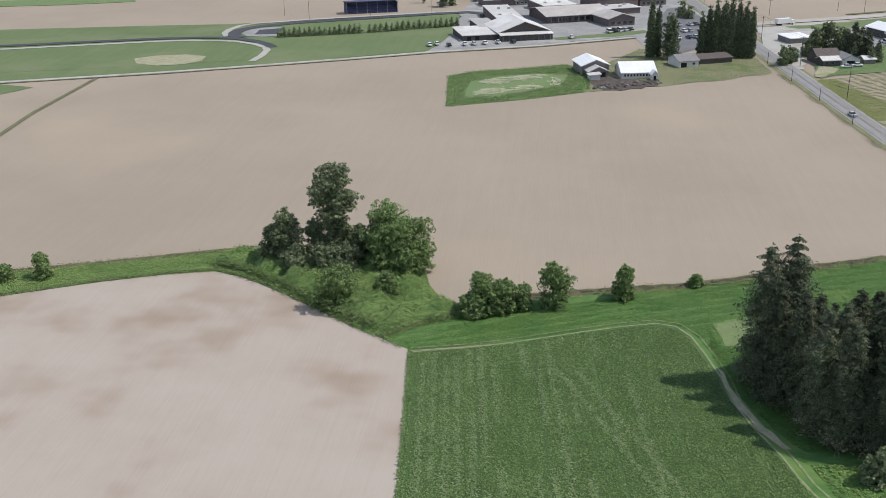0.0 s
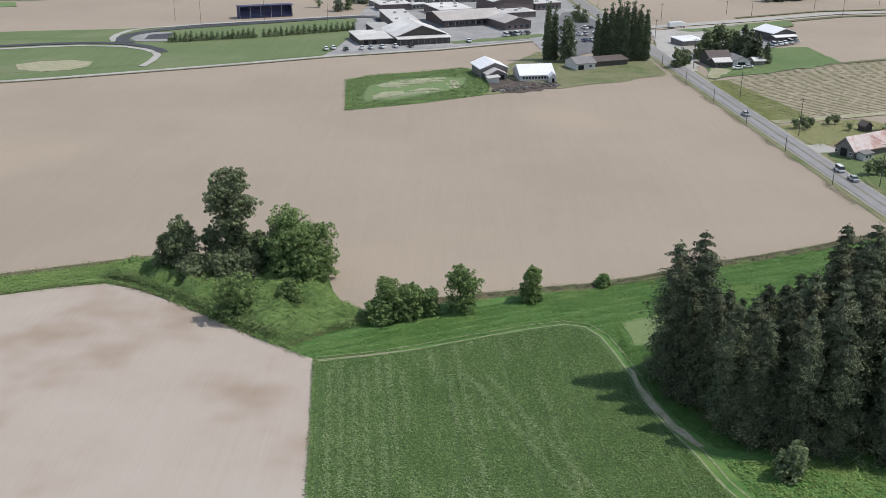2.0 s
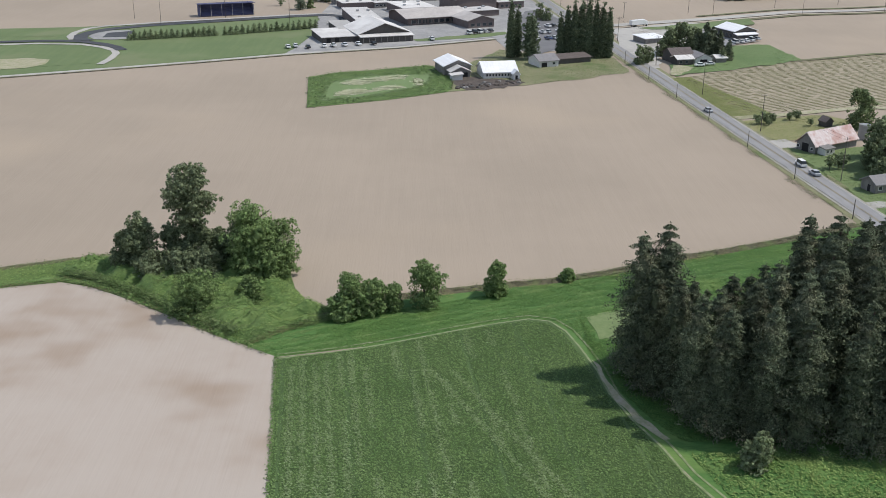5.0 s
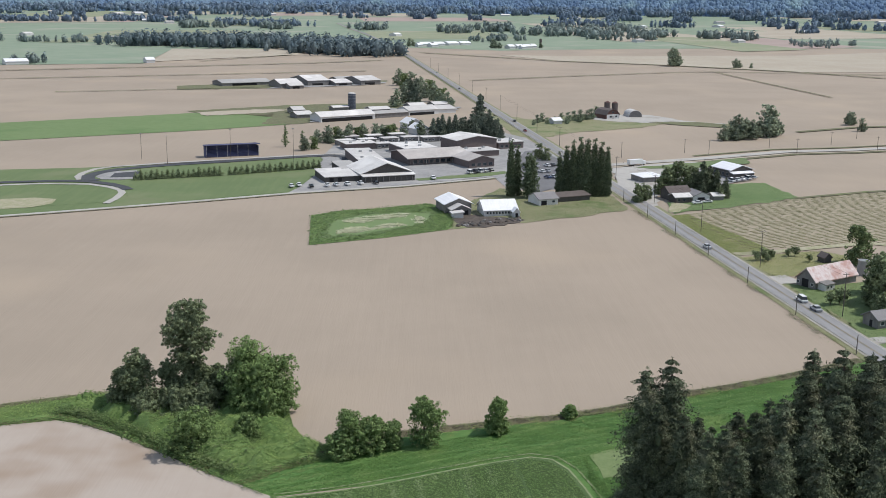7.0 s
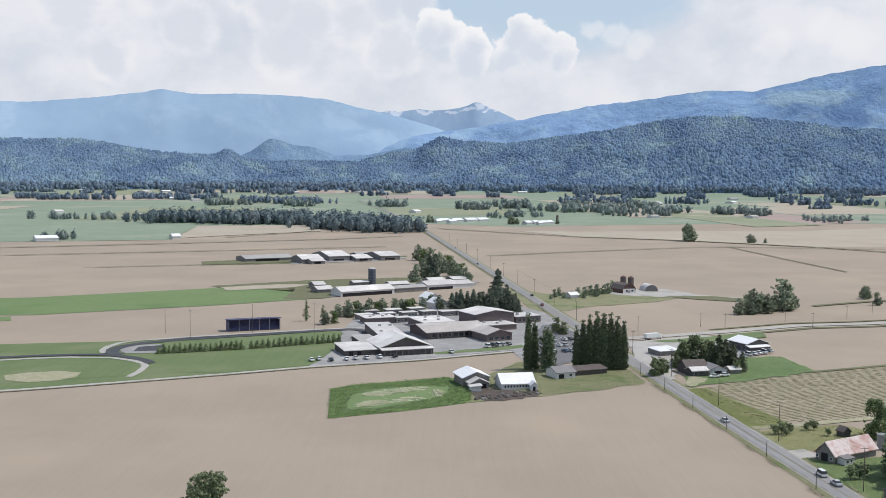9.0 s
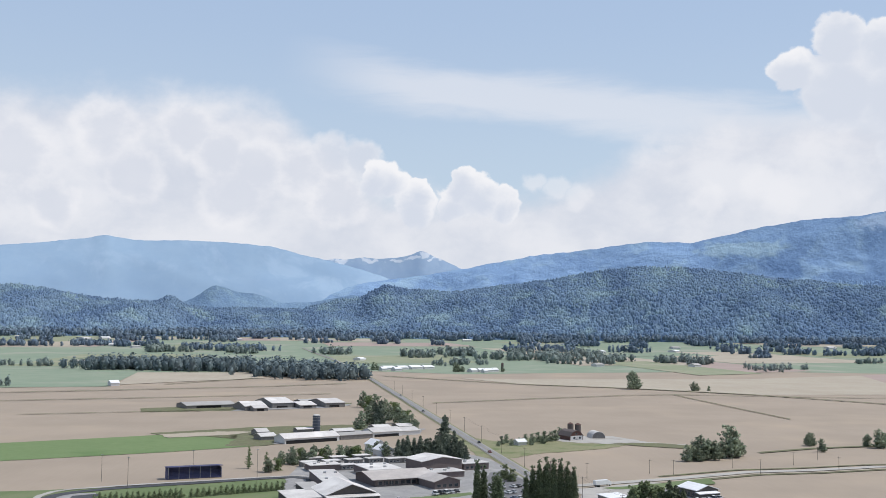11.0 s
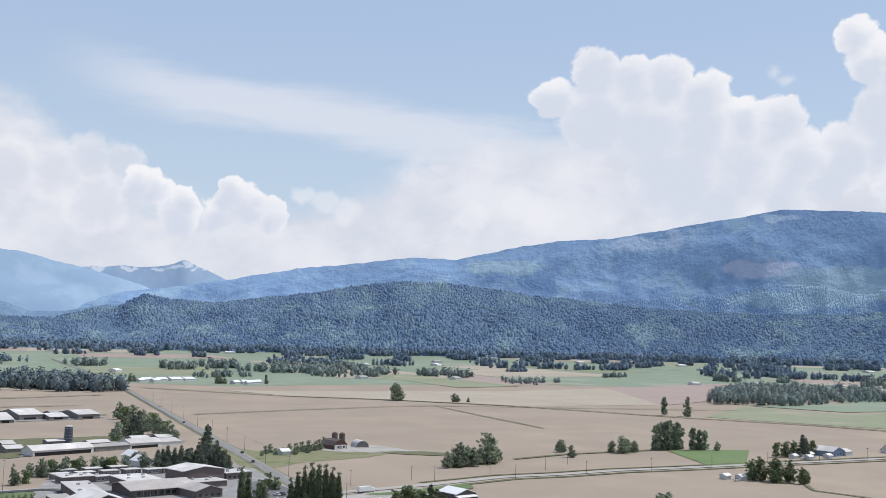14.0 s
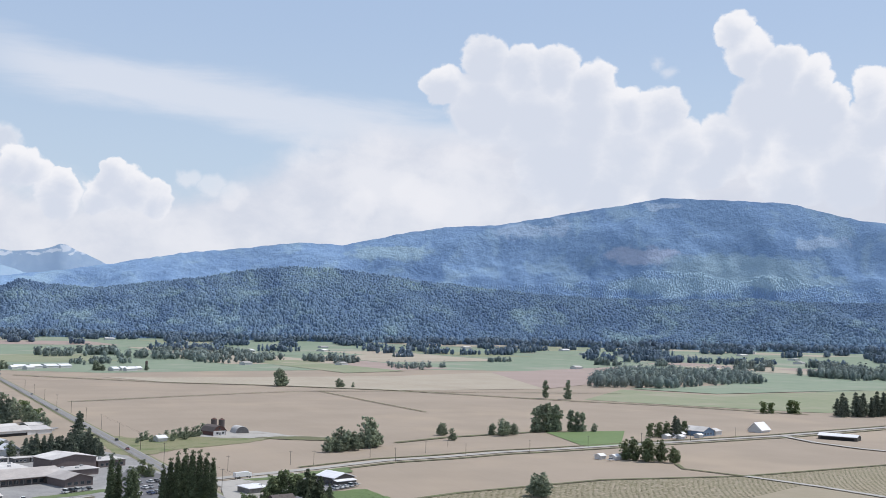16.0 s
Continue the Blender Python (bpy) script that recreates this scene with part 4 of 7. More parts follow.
def build_hill(name, ridge, a0, a1, base_d, crest_d, mat, label, ruggedness, seed, step=0.2, rows=22, octaves=6):
    """Rising ground in front of the skyline, from its foot to its crest and down behind."""
    verts, faces, cols = [], [], int((a1 - a0) / step) + 1
    for i in range(cols):
        a = a0 + i * step
        crest = EYE_HEIGHT + ridge_at(ridge, a) * crest_d
        foot = EYE_HEIGHT * (1 - base_d / 7400) - 12
        for j in range(rows + 2):
            v = min(j / rows, 1.0)
            d = base_d + (crest_d - base_d) * v
            p = Vector((d * math.sin(radians(a)), d * math.cos(radians(a)), 0))
            rise = v ** 0.85
            fold = noise.fractal(Vector((a * 0.21 + v * 0.8 + seed, v * 1.5 - a * 0.10, seed)), 1.0, 2.1, octaves) * ruggedness * math.sin(math.pi * v)
            z = foot + (crest - foot) * rise + fold + noise.noise(Vector((a * 2.3, seed, v * 3))) * ruggedness * 0.03
            z += noise.fractal(Vector((a * 1.3, seed, 0.5)), 0.8, 2.0, 4) * 0.0009 * crest_d * v ** 7
            if j == rows + 1:
                d += 120
                p = Vector((d * math.sin(radians(a)), d * math.cos(radians(a)), 0))
                z = -20
            verts.append((p.x, p.y, z))
    n = rows + 2
    for i in range(cols - 1):
        for j in range(n - 1):
            faces.append((i * n + j, (i + 1) * n + j, (i + 1) * n + j + 1, i * n + j + 1))
    me = mesh_of(name, verts, faces, mat)
    me.polygons.foreach_set("use_smooth", np.array(([True] * (n - 3) + [False] * 2) * (cols - 1)))      # a crisp crest
    ob = new(name, me)
    tagged(ob, label, "hill", kind="structure")
    return np.array(verts).reshape(cols, n, 3)


NEAR_RIDGE = [(-40, 0.030), (-21.5, 0.031), (-19.1, 0.032), (-17.1, 0.0258), (-14.8, 0.0202), (-12.5, 0.018), (-11.8, 0.025), (-11.0, 0.0157), (-9.5, 0.0133), (-4.6, 0.014), (-2.8, 0.0233), (-1.6, 0.0251), (-0.3, 0.0385),
              (0.9, 0.0335), (3.4, 0.0315), (6.4, 0.039), (8.9, 0.045), (10.9, 0.052), (13.4, 0.0575), (16.0, 0.056), (19.1, 0.0495), (23.2, 0.042), (27, 0.036), (30, 0.033), (33, 0.032), (35.3, 0.033), (38.2, 0.034), (40.2, 0.032), (43, 0.031), (52, 0.030)]
MID_RIDGE = [(-8, 0.0), (-4.0, 0.028), (-1.5, 0.039), (1.9, 0.0475), (4.1, 0.0545), (7.8, 0.067), (10.7, 0.073), (14.0, 0.081), (16.3, 0.079), (19.0, 0.0900), (22.0, 0.0995), (24.7, 0.1015), (26.8, 0.1075), (28.7, 0.1140), (30.8, 0.1196), (33.8, 0.1287), (37.4, 0.1255), (39.9, 0.1227), (41.6, 0.1154), (43.5, 0.106), (48, 0.095), (60, 0.07)]
FAR_RIDGE = [(-45, 0.06), (-21.5, 0.0635), (-19.6, 0.067), (-17.1, 0.0725), (-15.0, 0.0785), (-13.9, 0.0745), (-11.9, 0.0758), (-9.2, 0.0757), (-6.8, 0.073), (-4.9, 0.065), (-3.2, 0.0585), (-1.6, 0.0519), (0.3, 0.0414), (3, 0.03), (8, 0.02)]
SNOW_RIDGE = [(-6, 0.05), (-3.7, 0.0596), (-3.1, 0.0625), (-2.4, 0.061), (-1.6, 0.0642), (-0.7, 0.062), (0.3, 0.0635), (1.2, 0.067), (1.7, 0.0715), (2.1, 0.067), (2.7, 0.063), (3.8, 0.054), (7, 0.04)]
KNOLL_RIDGE = [(-16, 0.0), (-12.5, 0.0101), (-10.7, 0.021), (-9.5, 0.0355), (-9.0, 0.033), (-8.3, 0.0294), (-7.1, 0.0259), (-5.9, 0.0191), (-4.3, 0.020), (-2, 0.028), (0, 0.01)]
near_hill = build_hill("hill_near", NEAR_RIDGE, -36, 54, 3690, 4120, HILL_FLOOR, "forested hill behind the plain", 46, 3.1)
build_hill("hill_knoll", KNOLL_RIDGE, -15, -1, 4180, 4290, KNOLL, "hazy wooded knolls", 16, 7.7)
mid_hill = build_hill("hill_mid", MID_RIDGE, -8, 60, 4180, 4560, MOUNTAIN_MID, "wooded mountain ridge with blue haze in its colour", 62, 5.2, rows=40, octaves=4)
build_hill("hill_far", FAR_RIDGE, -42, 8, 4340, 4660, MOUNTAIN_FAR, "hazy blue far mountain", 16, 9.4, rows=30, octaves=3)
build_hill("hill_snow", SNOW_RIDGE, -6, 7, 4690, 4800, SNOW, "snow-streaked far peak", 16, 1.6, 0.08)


# ---- trees ----
def cards(points, outward, size, rng, flat=0.5, slim=0.7):
    """Small leaf quads at the points, tilted at random about the outward direction."""
    n = len(points)
    normal = outward * flat + rng.normal(size=(n, 3)) * (1 - flat)
    normal /= np.linalg.norm(normal, axis=1, keepdims=True) + 1e-9
    any_way = rng.normal(size=(n, 3))
    u = np.cross(normal, any_way)
    u /= np.linalg.norm(u, axis=1, keepdims=True) + 1e-9
    v = np.cross(normal, u)
    s = (size * rng.uniform(0.6, 1.4, (n, 1)))
    a, b = u * s, v * s * slim
    verts = np.stack([points - a, points - b * 0.9 + a * 0.15, points + a, points + b - a * 0.1], 1).reshape(-1, 3)
    faces = np.arange(4 * n).reshape(n, 4)
    return verts, faces


def raw_mesh(name, verts, faces, mat):
    """A mesh from arrays of quads."""
    me = bpy.data.meshes.new(name)
    n = len(faces)
    me.vertices.add(len(verts))
    me.vertices.foreach_set("co", np.asarray(verts, np.float32).ravel())
    me.loops.add(n * faces.shape[1])
    me.loops.foreach_set("vertex_index", faces.astype(np.int32).ravel())
    me.polygons.add(n)
    me.polygons.foreach_set("loop_start", np.arange(0, n * faces.shape[1], faces.shape[1], dtype=np.int32))
    me.update(calc_edges=True)
    me.materials.append(mat)
    me.validate()
    return me


def core(centre, wide, tall, rng, rings=3, sides=5):
    """The dense lightless inside of a clump, as an uneven closed ball of quads."""
    verts = []
    for i in range(rings + 1):
        e = math.pi * (i / rings - 0.5)
        for k in range(sides):
            a = 2 * math.pi * (k + 0.5 * (i % 2)) / sides
            s = rng.uniform(0.8, 1.12)
            verts.append((centre[0] + math.cos(a) * math.cos(e) * wide * s, centre[1] + math.sin(a) * math.cos(e) * wide * s, max(0.02, centre[2] + math.sin(e) * tall * s)))
    faces = [(i * sides + k, i * sides + (k + 1) % sides, (i + 1) * sides + (k + 1) % sides, (i + 1) * sides + k) for i in range(rings) for k in range(sides)]
    return np.array(verts), np.array(faces)


def joined(pieces):
    """Several arrays of verts and quads as one."""
    verts, faces, n = [], [], 0
    for v, f in pieces:
        verts.append(v)
        faces.append(f + n)
        n += len(v)
    return np.vstack(verts), np.vstack(faces)


def clump_crown(clumps, count, size, rng, name, mat, fine=1.0):
    """A crown of small leafy tufts on the shells of ellipsoid clumps: (x, y, z, radius, height radius). Each tuft is a dome of leaf quads; hollows stay between them."""
    pts, outs, inner = [], [], []
    weight = np.array([c[3] ** 2 for c in clumps])
    for c, k in zip(clumps, np.maximum(24, count * weight / weight.sum()).astype(int)):
        reach = np.array([c[3], c[3], c[4]])
        tufts_here = int(np.clip(k / (20 * fine), 5, 60))
        d = rng.normal(size=(tufts_here, 3)) + (0, 0, 0.35)
        d /= np.linalg.norm(d, axis=1, keepdims=True)
        at = np.array(c[:3]) + d * reach * rng.uniform(0.72, 1.06, (tufts_here, 1))
        wide = math.sqrt(c[3] * c[4]) * rng.uniform(0.20, 0.42, tufts_here) * (1.0 if tufts_here > 9 else 1.3)
        pick = rng.integers(0, tufts_here, k)
        e = rng.normal(size=(k, 3)) + d[pick] * 0.5 + (0, 0, 0.55)
        e /= np.linalg.norm(e, axis=1, keepdims=True)
        pts.append(at[pick] + e * wide[pick][:, None] * rng.uniform(0.35, 1.08, (k, 1)) * (1.0, 1.0, 0.8))
        outs.append(e + (0, 0, 0.25))
        n = k // 3        # leaves deeper inside
        e = rng.normal(size=(n, 3))
        e /= np.linalg.norm(e, axis=1, keepdims=True)
        pts.append(np.array(c[:3]) + e * reach * rng.uniform(0.35, 0.85, (n, 1)))
        outs.append(e)
        inner.append(core(c[:3], c[3] * 0.34, c[4] * 0.34, rng))
    p = np.vstack(pts)
    keep = p[:, 2] > 0.1
    leaves = cards(p[keep], np.vstack(outs)[keep], size, rng, 0.72)
    return raw_mesh(name, *joined([leaves] + inner), mat)


def trunk_mesh(h, r, rng, limbs, spread, name="trunk"):
    bm = bmesh.new()
    p, rad = Vector((0, 0, -0.3)), r
    steps = 5
    for k in range(steps):
        q = Vector((rng.normal() * r * 0.5, rng.normal() * r * 0.5, h * (k + 1) / steps))
        tube(bm, p, q, rad, rad * 0.8, 7)
        p, rad = q, rad * 0.8
    for k in range(limbs):
        z = h * rng.uniform(0.35, 0.95)
        a = rng.uniform(0, 6.28)
        tip = Vector((math.cos(a) * spread, math.sin(a) * spread, z + spread * rng.uniform(0.3, 0.9)))
        tube(bm, (0, 0, z), tip, r * 0.4, r * 0.1, 5)
    return from_bm(name, bm, BARK)


def broad_tree(h, w, seed, mat, leaf=0.32, count=2600, low=0.12, tiers=0):
    """Trunk and crown meshes of a leafy tree, w wide."""
    rng = np.random.default_rng(seed)
    clumps = []
    if tiers:
        for k in range(tiers):
            f = k / (tiers - 1)
            z = h * (0.30 + 0.62 * f)
            reach = w * 0.5 * (0.34 + 0.72 * math.sin(math.pi * max(0.0, 0.88 * f - 0.05)))
            for q in range(4):
                a = q * 1.57 + k * 0.8 + rng.uniform(-0.4, 0.4)
                clumps.append((math.cos(a) * reach * 0.55, math.sin(a) * reach * 0.55, z + rng.normal() * h * 0.02, reach * rng.uniform(0.36, 0.6), h * 0.045))
    else:
        for _ in range(16):
            f = rng.uniform(low, 0.9)
            reach = w * 0.5 * math.sqrt(max(0.08, 1 - (2 * f - 0.85) ** 2)) * rng.uniform(0.2, 0.75)
            a = rng.uniform(0, 6.28)
            r = w * rng.uniform(0.17, 0.28)
            clumps.append((math.cos(a) * reach, math.sin(a) * reach, max(h * f, r * 0.7), r, min(r * 0.85, h * 0.25)))
        if low < 0.1:       # leafy to the ground
            for k in range(6):
                a = k * 1.05 + rng.uniform(0, 0.6)
                clumps.append((math.cos(a) * w * 0.28, math.sin(a) * w * 0.28, h * 0.16, w * 0.19, h * 0.17))
        clumps.append((0, 0, h * 0.84, w * 0.2, h * 0.15))
        clumps.append((0, 0, h * 0.5, w * 0.34, h * 0.33))
    return trunk_mesh(h * 0.82, h * 0.022 + 0.04, rng, 7, w * 0.3), clump_crown(clumps, count, leaf, rng, "crown", mat)


def fir_tree(h, w, seed, mat=FIR, leaf=0.3, whorls=26, per=9, dense=8):
    """A conifer of drooping whorled branches that end in needle tufts, uneven in reach, with hollows between."""
    rng = np.random.default_rng(seed)
    pts, outs = [], []
    lobe = rng.uniform(0, 6.28, 3)
    for k in range(whorls):
        f = (k + rng.uniform(-0.4, 0.4)) / whorls
        z = h * (0.05 + 0.94 * f)
        reach = w * 0.5 * max(0.0, 1 - f) ** 0.62 * rng.uniform(0.62, 1.12) * min(1.0, 0.75 + f * 1.4) + 0.2
        for b in range(max(4, int(per * (1.1 - 0.4 * f)))):
            a = rng.uniform(0, 6.28)
            length = reach * rng.uniform(0.55, 1.15) * (1 + 0.2 * math.sin(a * 2 + lobe[0] + f * 5))
            for s in (0.5, 0.74, 0.97):
                if length * s < 0.35 and s < 0.9:
                    continue
                n = max(3, int(dense * rng.uniform(0.6, 1.4)))
                r = min(0.34 + 0.13 * length, 1.1) * rng.uniform(0.7, 1.25)
                swing = rng.normal() * 0.12 * length
                c = np.array([math.cos(a) * length * s - math.sin(a) * swing, math.sin(a) * length * s + math.cos(a) * swing, z + length * (0.16 * s - 0.40 * s ** 1.7)])
                e = rng.normal(size=(n, 3))
                e /= np.linalg.norm(e, axis=1, keepdims=True)
                along_branch = np.array([math.cos(a), math.sin(a), -0.35])
                p = c + e * r * (1.0, 1.0, 0.42) + along_branch * rng.uniform(-0.5, 0.5, (n, 1)) * r
                pts.append(p)
                outs.append(e * 0.6 + np.array([math.cos(a) * 0.6, math.sin(a) * 0.6, 0.75]))
    n = 22
    pts.append(np.stack([rng.normal(size=n) * 0.16, rng.normal(size=n) * 0.16, h * rng.uniform(0.94, 1.0, n)], 1))
    outs.append(np.tile((0.4, 0.0, 0.6), (n, 1)))
    p = np.vstack(pts)
    keep = p[:, 2] > 0.3
    inner = [core((0, 0, h * (0.14 + 0.15 * k)), w * 0.5 * (1 - (0.1 + 0.15 * k)) ** 0.7 * 0.42, h * 0.11, rng) for k in range(5)]
    crown = raw_mesh("crown", *joined([cards(p[keep], np.vstack(outs)[keep], leaf * 1.25, rng, 0.6, 0.42)] + inner), mat)
    return trunk_mesh(h * 0.93, h * 0.014 + 0.05, rng, 0, 1), crown


def poplar_tree(h, w, seed, mat=POPLAR, count=9000, leaf=0.28):
    """A column of upright plumes that close into one narrow crown."""
    rng = np.random.default_rng(seed)
    clumps = []
    for k in range(7):
        a, out, tall = k * 2 * math.pi / 6, (w * 0.27 if k < 6 else 0.0), h * (rng.uniform(0.76, 0.94) if k < 6 else 1.0)
        for q in range(8):
            f = q / 7
            r = w * 0.25 * (0.62 + 0.5 * math.sin(math.pi * min(1.0, 0.22 + f * 0.66)))
            lean = out * (1.0 - 0.55 * f)
            clumps.append((math.cos(a) * lean, math.sin(a) * lean, tall * (0.08 + 0.88 * f), r, tall * 0.085))
    return trunk_mesh(h * 0.9, h * 0.012 + 0.05, rng, 5, w * 0.2), clump_crown(clumps, count, leaf, rng, "crown", mat, 0.6)


TREE_KINDS = {}


def plant(kind, make, x, y, size, label, group="", name="tree", category="tree", turn=None):
    """A tree of a kind that is built once, then copied at other sizes."""
    if kind not in TREE_KINDS:
        TREE_KINDS[kind] = make()
    trunk, crown = TREE_KINDS[kind]
    rng = random.Random(int(x * 37 + y * 91))
    ob = thing(name, Matrix.Translation(land(x, y)) @ pose(0, 0, 0, 0, 0, rng.uniform(0, 360) if turn is None else turn) @ Matrix.Scale(size, 4), label, category, group)
    part("trunk", trunk, None, ob)
    part("crown", crown, None, ob)
    return ob


FIRS = [lambda s=s: fir_tree(28, (13.6, 12.2, 14.6, 13.0, 14.0)[s], 40 + s, leaf=0.19, whorls=34, per=11, dense=24) for s in range(5)]
rng = random.Random(5)
FIR_SPOTS = [(38.2, 167.5, 26.5), (39.5, 162.0, 22.5), (42.3, 168.0, 28.0), (42.5, 158.0, 22.5), (44.5, 172.5, 20.0), (46.0, 163.0, 20.0), (44.5, 152.0, 22.0), (48.5, 156.0, 21.5), (48.0, 148.0, 22.0), (52.0, 161.5, 21.5), (53.0, 152.5, 24.5),
             (50.0, 169.0, 15.5), (54.0, 146.0, 23.0), (57.5, 156.5, 26.0), (56.0, 165.0, 20.0), (59.5, 149.0, 27.5), (67.0, 171.0, 28.5), (70.5, 167.5, 30.0), (62.0, 160.0, 29.5), (64.0, 150.5, 29.0), (65.5, 156.0, 30.0), (60.0, 170.0, 20.0),
             (72.0, 160.0, 30.5), (70.0, 151.0, 29.0), (76.5, 170.0, 28.5), (80.0, 165.0, 30.0), (76.0, 155.0, 30.0), (78.0, 148.0, 30.0), (84.0, 157.0, 31.0), (86.0, 170.0, 29.0), (88.5, 150.0, 31.0), (92.0, 163.0, 31.0), (72.5, 178.0, 23.0), (84.0, 180.0, 25.0), (47.0, 147.5, 19.0), (59.0, 143.8, 22.0), (67.0, 143.0, 25.0), (73.0, 143.0, 26.0), (80.0, 140.5, 27.0), (88.0, 140.0, 28.0), (52.5, 145.0, 17.5)]
for k, (x, y, h) in enumerate(FIR_SPOTS):
    plant(f"fir{k % 5}", FIRS[k % 5], x, y, h / 28, "tall dark green fir tree in a dense stand", "fir stand", "fir_tree")
for k in range(12):
    x, y = rng.uniform(94, 118), rng.uniform(140, 205)
    plant(f"backfir{k % 2}", lambda k=k: fir_tree(28, 14, 60 + k, leaf=0.28, whorls=26, per=9, dense=14), x, y, rng.uniform(0.85, 1.05), "tall dark green fir tree in a dense stand", "fir stand", "fir_tree")
for k in range(7):
    plant(f"backfir{k % 2}", None, rng.uniform(74, 96), rng.uniform(172, 186), rng.uniform(0.6, 0.8), "shorter dark fir at the back of the stand", "fir stand", "fir_tree")

plant("cottonwood", lambda: broad_tree(24.0, 11.0, 71, LEAF_COOL, 0.24, 15000, tiers=10), -47.9, 214.8, 1.0, "tall dark cottonwood with a gappy crown")
COPSE = [(-58.7, 212.5, 13.5, 9.5, LEAF_DARK), (-62.0, 213.5, 9.0, 7.0, LEAF_DARK), (-53.0, 215.0, 10.0, 6.5, LEAF_DARK), (-45.6, 213.8, 11.0, 5.5, LEAF_DARK), (-34.5, 211.0, 16.0, 13.5, LEAF), (-29.5, 211.5, 12.5, 10.0, LEAF), (-38.0, 214.5, 12.0, 9.0, LEAF_DARK),
         (-54.6, 208.0, 7.0, 8.5, LEAF_COOL), (-49.0, 206.8, 7.0, 9.0, LEAF_COOL), (-43.8, 207.6, 8.0, 8.5, LEAF_COOL), (-48.8, 213.6, 12.5, 6.5, LEAF_DARK), (-42.5, 216.0, 9.0, 7.0, LEAF_DARK), (-32.0, 207.5, 9.0, 9.0, LEAF)]
for k, (x, y, h, w, mat) in enumerate(COPSE):
    plant(f"round{k}", lambda h=h, w=w, k=k, mat=mat: broad_tree(h, w, 80 + k, mat, 0.22, 11000 if h > 11 else 7000, 0.08), x, y, 1.0, "broad-leaved tree in the overgrown copse", "copse trees")
for k, (x, y, h, w, mat) in enumerate([(-42.7, 191.5, 8.4, 11.0, LEAF), (-12.6, 191.3, 8.0, 8.8, LEAF), (-8.6, 192.4, 7.0, 6.8, LEAF), (-4.5, 194.0, 5.5, 4.4, LEAF), (1.6, 196.2, 9.2, 7.4, LEAF), (16.2, 201.2, 7.2, 5.4, LEAF), (32.0, 209.2, 3.0, 3.2, LEAF), (-33.6, 198.0, 4.8, 6.0, LEAF), (50.5, 137.0, 5.6, 5.4, LEAF_DARK), (-110.4, 199.2, 6.0, 4.6, LEAF), (-118.5, 197.5, 3.4, 5.0, LEAF), (-14.5, 189.5, 5.0, 5.5, LEAF)]):
    plant(f"bush{k}", lambda h=h, w=w, k=k, mat=mat: broad_tree(h, w, 120 + k, mat, 0.2, 6500, 0.06), x, y, 1.0, "small leafy tree on the ditch bank", "ditch bank trees", "small_tree")
for k, (x, y, h) in enumerate([(60.5, 461, 19.5), (63.5, 462, 22.5), (66.5, 461.5, 24.5), (69.7, 462, 25.5), (72.9, 461.8, 25.5), (76.0, 462.4, 25.0), (79.0, 462, 23.5), (82.0, 462.5, 22.0), (39.0, 461, 24.5), (42.0, 462, 22.0)]):
    plant(f"poplar{k % 3}", lambda k=k: poplar_tree(24, 4.7, 160 + k), x, y, h / 24, "dark columnar poplar in a row", "poplars", "poplar_tree")
for k, (x, y, h) in enumerate([(92.9, 447, 8.5), (96.0, 451, 8.0), (115.3, 473, 14.0), (110.5, 470, 12.5), (118.4, 468, 13.5), (123.0, 470, 12.0), (106.0, 466, 8.0), (130.9, 455, 6.0), (128.5, 470, 11.0)]):
    plant(f"dark{k % 3}", lambda k=k: broad_tree(12, 8.0, 180 + k, LEAF_DARK, 0.42, 1700, 0.05), x, y, h / 12, "dark bushy tree beside the farm buildings", "yard trees")
for k, (x, y, h, w) in enumerate([(99.0, 455, 6.5, 8.0), (112.5, 478, 11.0, 9.0)]):
    plant(f"dark{k % 3}", None, x, y, h / 12, "dark bushy tree beside the house", "yard trees")
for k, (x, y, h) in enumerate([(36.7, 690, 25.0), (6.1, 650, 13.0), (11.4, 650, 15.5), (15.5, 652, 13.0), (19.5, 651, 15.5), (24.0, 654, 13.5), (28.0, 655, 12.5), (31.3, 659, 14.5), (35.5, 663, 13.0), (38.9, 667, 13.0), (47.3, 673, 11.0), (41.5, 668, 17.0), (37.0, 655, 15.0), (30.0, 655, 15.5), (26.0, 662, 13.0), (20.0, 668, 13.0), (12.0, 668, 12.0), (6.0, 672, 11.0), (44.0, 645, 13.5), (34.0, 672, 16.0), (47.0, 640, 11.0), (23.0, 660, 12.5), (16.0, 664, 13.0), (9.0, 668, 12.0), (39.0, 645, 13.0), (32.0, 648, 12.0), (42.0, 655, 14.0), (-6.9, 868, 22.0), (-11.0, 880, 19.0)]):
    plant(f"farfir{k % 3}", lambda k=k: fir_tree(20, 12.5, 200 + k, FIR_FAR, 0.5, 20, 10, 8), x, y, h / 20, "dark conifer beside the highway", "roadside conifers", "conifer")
for x, y, size in ((63.4, 571.0, 0.55), (66.5, 566.0, 0.45)):
    plant("park_tree", lambda: broad_tree(16, 14.0, 334, LEAF_DARK, 0.4, 2600, 0.08), x, y, size, "round tree in the school car park", "yard trees")
plant("bushy_tree", lambda: poplar_tree(19, 8.5, 333, POPLAR, 6000, 0.34), 47.2, 457.5, 1.0, "dark bushy tree beside the tall poplar", "yard trees")
